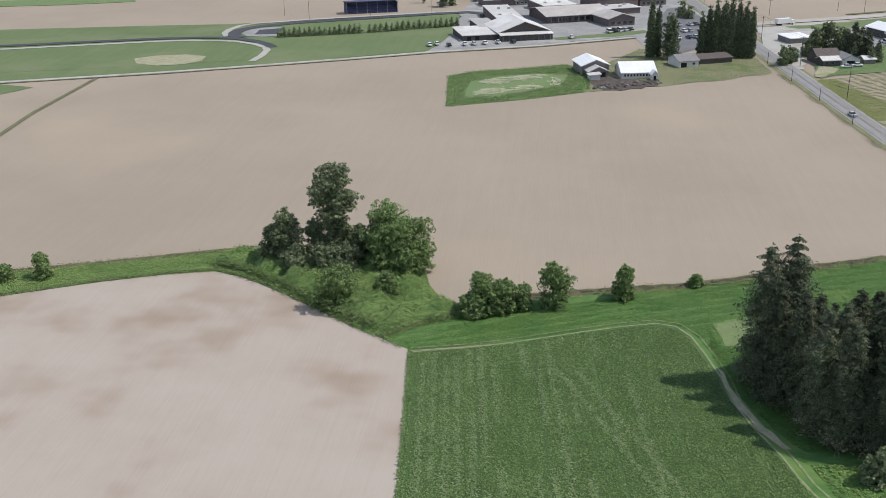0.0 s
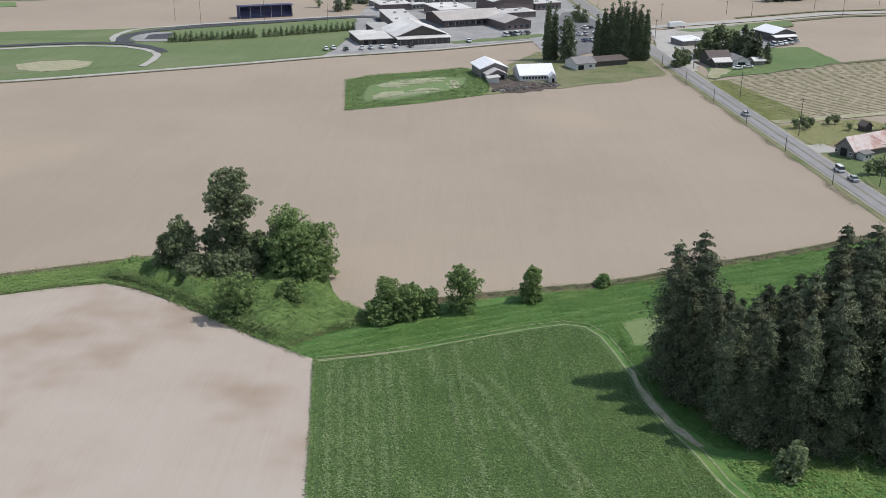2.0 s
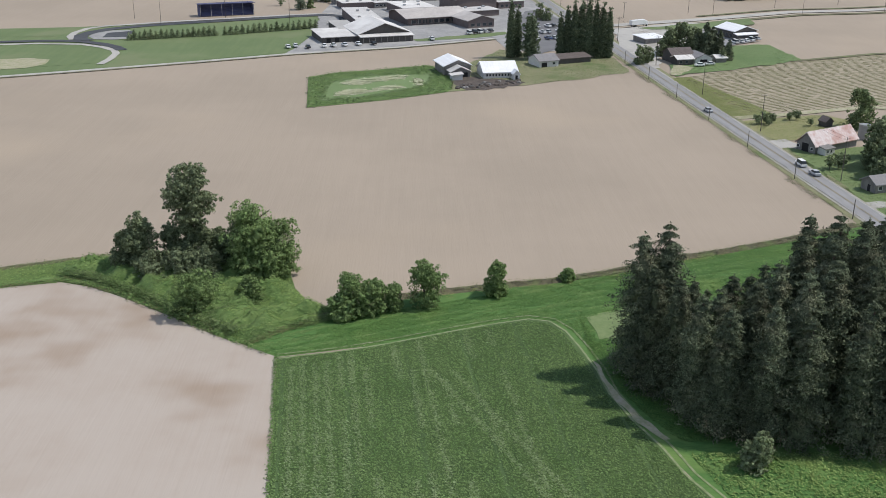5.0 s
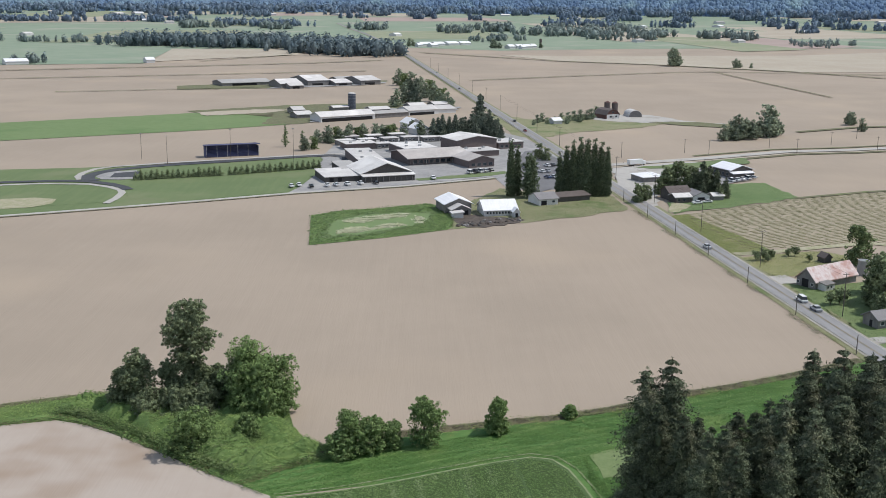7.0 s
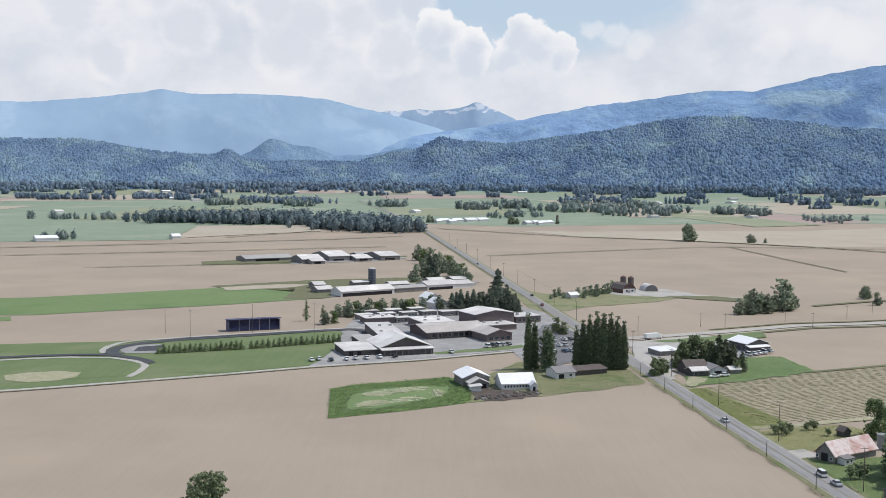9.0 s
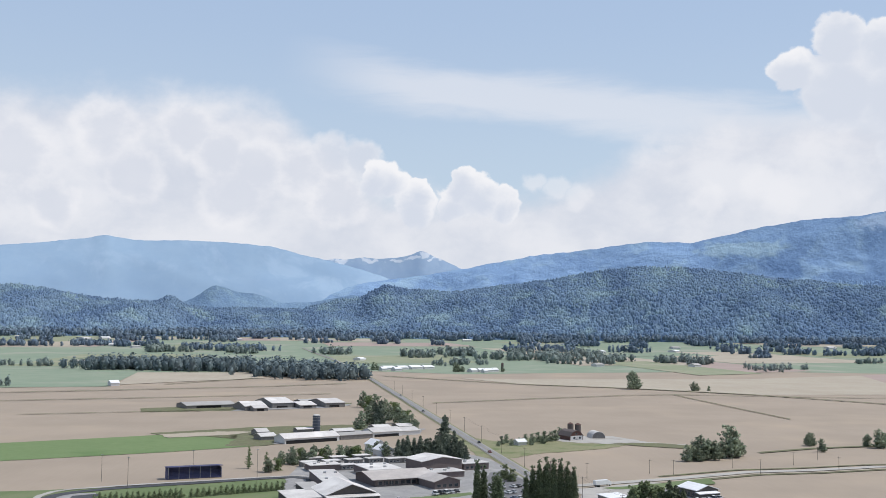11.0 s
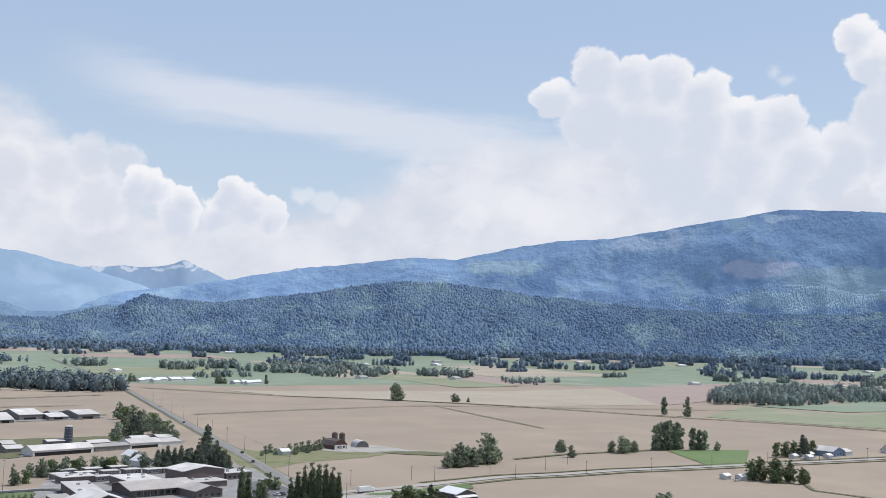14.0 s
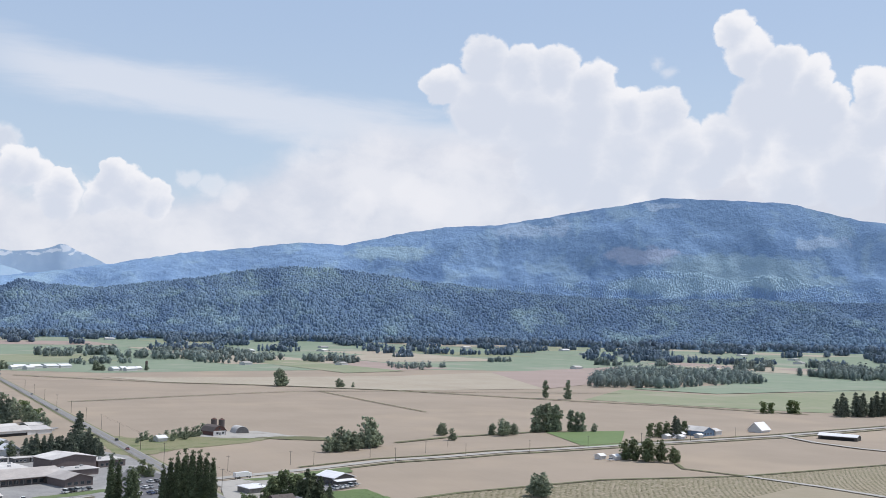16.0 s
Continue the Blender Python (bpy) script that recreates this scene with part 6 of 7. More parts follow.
building("school_low", 43.5, 608, 27, 17, 14, 3.8, 4.2, BRICK_BROWN, METAL_PALE, "low pale-roofed block beside the gymnasium", "school", kind="flat", windows=row("front", 1.5, 3.0, 5, 1.0, 1.8, 1.3))
for k, (x, y) in enumerate([(-50, 618), (-37, 624), (-24, 630), (-12, 636), (-48, 636), (0, 636), (-27, 606), (9, 640), (-34, 642), (-20, 650)]):
    building("portable_classroom", x, y, 26, 9.5, 6, 2.9, 3.3, WALL_GREY, METAL_PALE, "small flat-roofed portable classroom", "classroom", kind="flat", windows=row("front", 1, 2.4, 3, 1.0, 1.3, 1.0), group="portable classrooms")

# vents and plant boxes on the school's flat roofs, posts under the front canopies
for ob in [o for o in scene.collection.objects if o.name.startswith(("school_block", "school_link", "school_low")) and o.parent is None]:
    top = max(v.co.z for c in ob.children if c.name.startswith("roof") for v in c.data.vertices)
    ends = [v.co for c in ob.children if c.name.startswith("roof") for v in c.data.vertices]
    x1, y1 = max(v.x for v in ends), max(v.y for v in ends)
    for k in range(4):
        u, v = x1 * (0.16 + 0.21 * k), y1 * (0.3 + 0.4 * (k % 2))
        part("roof_unit", new_box(u, u + 1.5, v, v + 1.2, top - 0.05, top + 0.7 + 0.2 * (k % 2), bevel=0.05), STEEL, ob, "grey roof ventilator")
for ob in [o for o in scene.collection.objects if o.name in ("school_middle", "school_canopy")]:
    wide = 33 if ob.name == "school_middle" else 25.5
    for k in range(9):
        part("post", new_tube((wide * (k + 0.3) / 8.7, -1.9 if wide > 30 else -0.3, 0), (wide * (k + 0.3) / 8.7, -1.9 if wide > 30 else -0.3, 3.3 if wide > 30 else 2.7), 0.14, 0.14, sides=6), WALL_GREY, ob)

# grandstand
stand = thing("grandstand", Matrix.Translation((-117.2, 566.6, 0)) @ pose(0, 0, 0, 0, 0, 22), "dark navy roofed grandstand beside the running track", "grandstand")
part("back_wall", new_box(0, 29, 6.6, 6.9, 0, 6.4), NAVY, stand)
part("roof", prism([(-0.6, 6.5), (7.2, 6.0), (7.2, 6.25), (-0.6, 6.8)], 29, "x", 0.6), NAVY, stand)
for k in range(7):
    part("bench_tier", new_box(0.3, 28.7, 0.6 + k * 0.85, 1.5 + k * 0.85, 0.2, 0.7 + k * 0.55), NAVY, stand)
for k in range(6):
    part("post", new_tube((0.4 + k * 5.64, 0.1, 0), (0.4 + k * 5.64, 0.1, 6.6), 0.12, 0.12, sides=6), STEEL, stand)
for side in (0.0, 28.8):
    part("side_wall", new_box(side, side + 0.2, 0.4, 6.6, 0, 5.6), NAVY, stand)

# dairy, silo and the far farms
building("dairy_barn", -72.1, 735.7, 34, 44, 16, 3.6, 6.4, WALL_WHITE, METAL_PALE, "long pale-roofed dairy barn", "barn", doors=[("front", 1.0, 41.0, 2.4)])
building("dairy_barn", -34.5, 764, 34, 27, 12, 3.2, 4.6, WALL_GREY, METAL_GREY, "long low grey dairy barn", "barn")
building("dairy_barn", -11.6, 783.7, 34, 26, 16, 3.6, 6.2, WALL_WHITE, METAL_PALE, "middle pale-roofed dairy barn beside the highway", "barn", doors=[("front", 1.0, 22.0, 2.0)])
building("dairy_barn", 9.4, 800, 30, 17, 20, 3.0, 5.0, WALL_WHITE, METAL_PALE, "small pale-roofed dairy barn", "barn")
silo = thing("silo", pose(-56.5, 822, 0), "dark blue tower silo with a domed top", "silo")
part("tower", new_tube((0, 0, -0.2), (0, 0, 12.6), 3.0, 3.0, sides=24), SILO_DARK, silo)
dome = bmesh.new()
bmesh.ops.create_uvsphere(dome, u_segments=20, v_segments=8, radius=3.0, matrix=Matrix.Translation((0, 0, 12.6)) @ Matrix.Diagonal((1, 1, 0.32, 1)))
part("cap", dome, METAL_PALE, silo, "pale metal cap")
for k in range(5):
    part("hoop", new_tube((0, 0, 1.5 + k * 2.4), (0, 0, 1.65 + k * 2.4), 3.06, 3.06, sides=24), STEEL, silo)
for k, (x, y, w, d, e, r) in enumerate([(-97.4, 787, 9, 12, 3, 5), (-91.1, 757, 12, 14, 2.8, 4.6), (-40, 800, 16, 12, 2.5, 4), (-10, 822, 14, 14, 3, 5), (8, 838, 16, 12, 3, 4.6), (-70, 812, 13, 8, 2.5, 3.5)]):
    building("farm_shed", x, y, 30, w, d, e, r, WALL_GREY, METAL_PALE, "pale-roofed farm shed beside the dairy", "shed", group="dairy sheds")
building("farmhouse", -10.0, 693, 30, 10, 12, 4.6, 7.6, WALL_WHITE, METAL_WHITE, "white farmhouse among conifers", "house", axis="y", windows=row("front", 1.5, 3.2, 3, 1.2, 1.0, 1.3))
building("farmhouse", -4.5, 671, 30, 9, 11, 3.8, 6.6, WALL_WHITE, METAL_WHITE, "white farmhouse among conifers", "house", axis="y", windows=row("front", 1.5, 3.0, 2, 1.2, 1.0, 1.3))
for x, y, w, d, e, r, roof in [(-196, 1028, 50, 30, 3, 5.4, METAL_GREY), (-138, 1014, 22, 30, 4, 7.6, METAL_PALE), (-115, 1042, 23, 44, 5, 9, METAL_PALE), (-88, 1044, 18, 30, 3, 5.6, METAL_PALE), (-64, 1058, 22, 40, 4.4, 7.6, METAL_PALE), (-128, 1006, 14, 16, 3, 5, METAL_PALE), (-90, 1090, 44, 20, 3, 5, METAL_GREY)]:
    building("far_barn", x, y, 30, w, d, e, r, WALL_GREY, roof, "long pale barn of the far farm", "barn", group="far farm barns", doors=[("front", w * 0.2, w * 0.5, 2.4)])
for x, y, w, d in [(-7, 1940, 22, 26), (18, 1955, 20, 22), (42, 1975, 24, 26), (10, 1900, 14, 16), (-14, 1905, 10, 12), (66, 1990, 22, 20), (147, 1870, 12, 16), (162, 1885, 12, 14), (176, 1880, 14, 18), (190, 1905, 10, 14), (168, 1862, 8, 10), (-517, 1316, 27, 26), (-361, 1381, 11, 16), (1862, 2797, 90, 60), (1960, 2880, 80, 60)]:
    building("distant_barn", x, y, 30, w, d, 4, 7, WALL_WHITE, METAL_WHITE, "distant white farm building on the plain", "barn", group="distant farms")
rng = random.Random(77)
for k in range(46):
    a, d = rng.uniform(-21, 44), rng.uniform(2100, 5600)
    building("distant_house", *at_bearing(a, d), rng.uniform(0, 60), 12 + d / 320, 12 + d / 250, 4.5, 7.5, WALL_WHITE, (METAL_WHITE, METAL_PALE, METAL_GREY)[k % 3], "distant pale house among fields", "house", group="distant houses")
for x, y, h in ((207, 1924, 15), (139, 801, 9.5), (145, 802, 9.0)):
    tower = thing("silo", Matrix.Translation(land(x, y)), "slim dark brown farm silo", "silo", "slim silos")
    part("tower", new_tube((0, 0, -0.2), (0, 0, h), 2.3, 2.3, sides=18), SHINGLE_BROWN, tower)
    part("cap", new_tube((0, 0, h), (0, 0, h + 1.1), 2.35, 0.4, sides=18), WALL_RED, tower)
building("red_farm_barn", 133, 768, 26, 11.5, 15, 3.6, 7.4, WALL_RED, SHINGLE_BROWN, "dark red gambrel barn of the small farm", "barn", kind="gambrel", axis="y", windows=[("front", 3, 1.4, 1.6, 1.2), ("front", 8, 1.4, 1.6, 1.2), ("front", 5, 4.6, 1.4, 1.0)], doors=[("front", 4.8, 2.2, 2.6)])
part("front_boards", new_box(0.4, 11.1, -0.05, -0.01, 0.1, 3.6), WALL_WHITE, bpy.data.objects["red_farm_barn"], "pale boarded front")
building("quonset_hut", 152.5, 783, 8, 10, 13, 0.8, 5.0, WALL_GREY, METAL_PALE, "pale arched sheet-metal hut", "hut", kind="arch", axis="y", over=0.1)
building("white_shed", 90.7, 735, 26, 7, 7, 2.6, 4.2, WALL_WHITE, METAL_WHITE, "small white shed on the farm lawn", "shed")
# crossing: workshop, house, lean-to
building("workshop", 151.5, 511.7, 22, 13.0, 14.5, 4.2, 6.2, WALL_DARK, METAL_WHITE, "dark workshop with a bright white roof", "workshop", axis="y", over=0.7, windows=row("left", 1.5, 3.4, 4, 1.2, 2.0, 1.4), doors=[("front", 1.5, 3.0, 2.8), ("front", 6.5, 3.0, 2.8)])
building("awning", 152.0, 508.6, 22, 12.5, 3.2, 2.7, 3.3, WALL_DARK, METAL_WHITE, "white awning of the workshop", "awning", kind="shed", over=0.2)
building("house", 108.0, 452, 14, 10.0, 9, 3.2, 5.6, WALL_DARK, SHINGLE_BROWN, "dark bungalow with a brown shingle roof", "house", windows=row("front", 1.2, 3.0, 3, 1.1, 1.4, 1.2))
building("house_porch", 109.0, 446, 14, 7.5, 6.0, 2.7, 3.8, WALL_DARK, METAL_PALE, "low porch wing with a pale roof", "house", windows=row("front", 1.0, 2.6, 2, 1.0, 1.2, 1.1))
building("house_garage", 117.2, 448.5, 14, 8.0, 9, 2.7, 4.4, WALL_WHITE, SHINGLE_GREY, "grey-roofed garage beside the bungalow", "garage", axis="y", doors=[("front", 2.2, 3.4, 2.2)])
building("garden_shed", 127.2, 452.5, 14, 5.0, 5, 2.2, 3.2, WALL_GREY, METAL_PALE, "small garden shed beside the house", "shed")
building("machine_shed", 105.4, 496.8, 24, 11.5, 10, 2.6, 3.0, WALL_GREY, METAL_WHITE, "low white-roofed machine shed", "shed", kind="shed")

# the old barn with the rusting roof
building("old_barn", 119.9, 309.3, 31, 19.3, 7.0, 2.6, 6.0, WALL_GREY, RUST, "old weathered barn with a red rusting sheet roof", "barn", over=0.5, doors=[("left", 2.6, 2.4, 2.7)], windows=[("left", 0.8, 1.0, 0.9, 0.8), ("left", 6.0, 1.0, 0.9, 0.8)])
building("barn_lean_to", 122.4, 307.4, 31, 4.2, 3.2, 1.9, 2.4, WALL_WHITE, WALL_GREY, "small white lean-to on the old barn", "shed", kind="shed", windows=row("front", 0.6, 1.6, 2, 0.8, 0.8, 0.8), over=0.2)
building("small_barn", 134.9, 342, 22, 3.0, 3.2, 1.9, 3.2, WALL_DARK, SHINGLE_BROWN, "small brown gabled shed behind the barn", "shed", axis="y", over=0.3)
building("grey_house", 122.6, 270.5, 20, 8.5, 5.5, 2.6, 4.2, WALL_GREY, SHINGLE_GREY, "grey farmhouse half hidden by trees", "house", windows=row("front", 1.0, 2.6, 3, 1.0, 1.2, 1.1), doors=[("left", 2.0, 1.0, 2.0)])
old_silo = thing("stub_silo", pose(141.8, 327.5, 0), "short concrete silo behind the old barn", "silo")
part("tower", new_tube((0, 0, -0.2), (0, 0, 4.8), 1.7, 1.7, sides=20), SILO_GREY, old_silo)
part("rim", new_tube((0, 0, 4.6), (0, 0, 4.95), 1.78, 1.78, sides=20), STEEL, old_silo)
# farms along the lane
building("blue_house", 510.8, 700, 24, 17, 18, 4.0, 7.0, WALL_BLUE, METAL_PALE, "blue house with a pale roof", "house", axis="y", windows=row("front", 2, 4.5, 3, 1.2, 1.6, 1.3))
building("blue_house", 527.0, 706, 24, 10, 12, 3.2, 5.0, WALL_WHITE, METAL_PALE, "white wing beside the blue house", "house")
building("white_barn", 583, 719, 24, 15, 12, 2.6, 8.0, WALL_WHITE, METAL_WHITE, "white steep-roofed barn beside the lane", "barn", over=1.0)
building("long_shed", 598, 668, -58, 30, 12, 3.0, 4.6, WALL_DARK, METAL_WHITE, "long white-roofed shed beside the lane", "shed", doors=[("front", 2, 26, 2.2)])
building("cottage", 366.4, 579, 22, 8, 8, 2.8, 4.6, WALL_WHITE, SHINGLE_GREY, "small cottage under trees", "house", windows=row("front", 1, 2.5, 3, 1.0, 1.2, 1.1))
for x, y in ((470, 690), (480, 694), (492, 702), (500, 690), (478, 683), (348, 583), (356, 578)):
    building("hut", x, y, 20, 5, 5, 2.3, 3.4, WALL_WHITE, METAL_WHITE, "small pale hut beside the farmstead", "shed", group="farmstead huts")


# ---- poles, wires, fences, vehicles ----
def utility_pole(x, y, h, arms=True, label="tall wooden utility pole with a crossarm"):
    ob = thing("utility_pole", Matrix.Translation(land(x, y)) @ pose(0, 0, 0, 0, 0, ROAD_TURN), label, "utility pole", "utility poles")
    part("post", new_tube((0, 0, -0.5), (0, 0, h), 0.14, 0.09, sides=8), POLE_WOOD, ob)
    if arms:
        for z in (h - 0.5,):
            arm = part("crossarm", new_box(-1.1, 1.1, -0.05, 0.05, z, z + 0.1), POLE_WOOD, ob)
            for s in (-1.0, -0.45, 0.45, 1.0):
                part("insulator", new_tube((s, 0, z + 0.1), (s, 0, z + 0.28), 0.05, 0.04, sides=6), STEEL, arm)
    return ob


POLE_Y = [282, 336, 390, 446, 505, 565, 625, 690, 760, 830, 900, 980, 1070, 1160, 1250, 1340]
for y in POLE_Y:
    utility_pole(road_x(y) + (6.2 if y > 300 else 6.8), y, 12.6 if y < 480 else 11.5)
for k in range(9):
    y = 250 + k * 33.5
    utility_pole(road_x(y) - 5.6, y, 5.2, False, "short wooden post beside the road")
for k in range(9):
    f = k / 8
    x, y = 110 + 420 * f, 566 + 112 * f + (14 if k < 2 else 6)
    utility_pole(x, y, 8.6)
for x, y in ((250, 640), (277, 668), (207, 625), (150, 600)):
    utility_pole(x, y, 8.0)


def wires():
    """Sagging lines from pole to pole, one thing each."""
    for side in (-1.1, 1.1):
        verts, faces = [], []
        for y0, y1 in zip(POLE_Y[:9], POLE_Y[1:10]):
            a = Vector((road_x(y0) + 6.3 + side, y0, 12.3 if y0 < 480 else 11.3))
            b = Vector((road_x(y1) + 6.3 + side, y1, 12.3 if y1 < 480 else 11.3))
            for k in range(8):
                p, q = a.lerp(b, k / 8), a.lerp(b, (k + 1) / 8)
                p.z -= 3.2 * (k / 8) * (1 - k / 8)
                q.z -= 3.2 * ((k + 1) / 8) * (1 - (k + 1) / 8)
                n = len(verts)
                for c in (p, q):
                    verts += [(c.x + 0.02, c.y, c.z), (c.x - 0.01, c.y, c.z + 0.018), (c.x - 0.01, c.y, c.z - 0.018)]
                faces += [(n, n + 1, n + 4, n + 3), (n + 1, n + 2, n + 5, n + 4), (n + 2, n, n + 3, n + 5)]
        ob = new("power_line", mesh_of("power_line", verts, faces, BLACK))
        tagged(ob, "thin dark power line along the road", "power line", "power lines")


wires()
for x, y, h in ((-103.2, 563, 16), (-132, 542, 15), (-67.3, 545, 19), (-150, 560, 14)):
    mast = thing("light_mast", pose(x, y, 0, 0, 0, 20), "tall thin floodlight mast of the sports field", "light mast", "light masts")
    part("post", new_tube((0, 0, -0.3), (0, 0, h), 0.11, 0.06, sides=8), POLE_WOOD, mast)
    part("lamp_bar", new_box(-0.6, 0.6, -0.08, 0.08, h - 0.15, h + 0.15), STEEL, mast)

PAINTS = [material(f"car_paint_{n}", c, tuple(v * 0.92 for v in c), 0.5, rough=0.3) for n, c in (("white", (0.75, 0.75, 0.75)), ("silver", (0.42, 0.43, 0.45)), ("black", (0.02, 0.02, 0.022)), ("blue", (0.04, 0.07, 0.16)), ("red", (0.22, 0.03, 0.03)))]
CAR_WORDS = ("white", "silver", "black", "dark blue", "dark red")
CARS = {}


def car(x, y, ang, paint, where, van=False):
    key = (paint, van)
    if key in CARS:
        return copy_thing(CARS[key], Matrix.Translation(land(x, y) + Vector((0, 0, lift(6, math.hypot(x, y))))) @ pose(0, 0, 0, 0, 0, ang))
    ob = thing("van" if van else "car", Matrix.Translation(land(x, y) + Vector((0, 0, lift(6, math.hypot(x, y))))) @ pose(0, 0, 0, 0, 0, ang), f"{CAR_WORDS[paint]} {'van' if van else 'car'} {where}", "car", "vehicles")
    CARS[key] = ob
    part("body", new_box(-0.9, 0.9, -2.3, 2.3, 0.3, 0.95, bevel=0.14), PAINTS[paint], ob)
    top = 1.9 if van else 1.48
    cab = bmesh.new()
    made = bmesh.ops.create_cube(cab, size=1.0, matrix=Matrix.Translation((0, -0.25, (0.9 + top) / 2)) @ Matrix.Diagonal((1.66, 3.5 if van else 2.6, top - 0.9, 1)))
    for v in made["verts"]:
        if v.co.z > 1.2:
            v.co.x *= 0.84
            v.co.y = -0.25 + (v.co.y + 0.25) * (0.88 if van else 0.68)
    bmesh.ops.bevel(cab, geom=cab.edges[:], offset=0.07, segments=2, affect="EDGES")
    part("window_band", cab, GLASS, ob, "dark window band")
    part("roof", new_box(-0.68, 0.68, -0.25 - (1.5 if van else 0.85), -0.25 + (1.5 if van else 0.85), top - 0.03, top + 0.05, bevel=0.03), PAINTS[paint], ob)
    for sx in (-0.82, 0.82):
        for sy in (-1.4, 1.4):
            wheel = part("wheel", new_tube((sx - 0.1, sy, 0.32), (sx + 0.1, sy, 0.32), 0.32, 0.32, sides=14), RUBBER, ob)
            part("rim", new_tube((sx - 0.115, sy, 0.32), (sx + 0.115, sy, 0.32), 0.18, 0.18, sides=10), STEEL, wheel)
    for sx in (-0.62, 0.62):
        part("headlight", new_box(sx - 0.16, sx + 0.16, 2.24, 2.33, 0.62, 0.78), STEEL, ob, "clear headlight")
    return ob


rng = random.Random(9)
car(road_x(296) + 1.7, 296, 6, 0, "driving on the road", True)
car(road_x(287) + 1.7, 287, 6, 1, "driving on the road")
car(road_x(362) - 1.7, 362, 186, 1, "driving on the road")
for y, s in ((560, 1.7), (690, -1.7), (745, 1.7), (1010, -1.7), (1230, 1.7)):
    car(road_x(y) + s, y, 6 if s > 0 else 186, rng.randrange(5), "driving on the highway")
for k in range(5):
    car(23.3 + k * 2.7, 519.8 + k * 1.9, 27 + rng.uniform(-4, 4), (0, 2, 0, 1, 2)[k], "parked before the school", k < 3)
for k in range(30):
    i, j = k % 10, k // 10
    if rng.random() < 0.2:
        continue
    car(55 + i * 2.9 - j * 1.0, 505 + i * 1.3 + j * 17, 27 + rng.uniform(-3, 3), rng.choice((0, 1, 2, 3, 1, 0, 2)), "parked in the school car park")
for x, y in ((-44, 481), (-40, 483), (-35, 484.5), (-29, 487), (-22, 489), (-57, 481), (-60, 478), (5, 503), (-51, 478)):
    car(x, y, 20 + rng.uniform(-6, 6), rng.choice((0, 1, 0, 2)), "parked beside the school path")
for k in range(5):
    car(149.0 + k * 3.3, 501.2 + k * 2.4, 22 + rng.uniform(-8, 8), rng.choice((0, 1, 0, 0)), "parked before the workshop", k % 3 == 0)
for x, y in ((118, 444), (123, 447), (474, 686), (486, 690), (350, 574), (612, 655), (616, 650)):
    car(x, y, 100, rng.choice((0, 1, 0)), "parked in a yard")
truck = thing("box_truck", pose(112, 549, 0.35, 0, 0, -62), "long white box truck at the crossing", "truck")
part("cargo_box", new_box(-1.25, 1.25, -5.0, 3.6, 1.0, 3.4, bevel=0.06), PAINTS[0], truck)
part("cab", new_box(-1.15, 1.15, 3.75, 5.6, 0.6, 2.6, bevel=0.15), PAINTS[0], truck)
part("windscreen", new_box(-1.0, 1.0, 5.5, 5.63, 1.6, 2.4), GLASS, truck)
for sx in (-1.05, 1.05):
    for sy in (-3.6, -2.5, 4.4):
        part("wheel", new_tube((sx - 0.14, sy, 0.45), (sx + 0.14, sy, 0.45), 0.48, 0.48, sides=14), RUBBER, truck)

# farm clutter before the barns
for k in range(44):
    x, y = 14 + rng.uniform(0, 25), 394.0 + rng.uniform(0, 8)
    heap = bmesh.new()
    bmesh.ops.create_icosphere(heap, subdivisions=2, radius=1.0)
    for v in heap.verts:
        v.co = v.co * (1 + 0.35 * noise.noise(v.co * 1.7 + Vector((k, 0, 0))))
        v.co = Vector((v.co.x * rng.uniform(0.8, 1.3), v.co.y * 0.8, max(-0.1, v.co.z * 0.7)))
    ob = new("scrap_heap", from_bm("scrap_heap", heap, (WALL_DARK, DARK_SOIL, SHINGLE_BROWN, DARK_SOIL, WALL_DARK, DARK_SOIL, WALL_GREY)[k % 7]))
    ob.matrix_world = pose(x, y + (x - 14) * 0.5, 0.1, 0, 0, rng.uniform(0, 360))
    tagged(ob, "low heap of old farm scrap on dark ground", "heap", "scrap heaps")


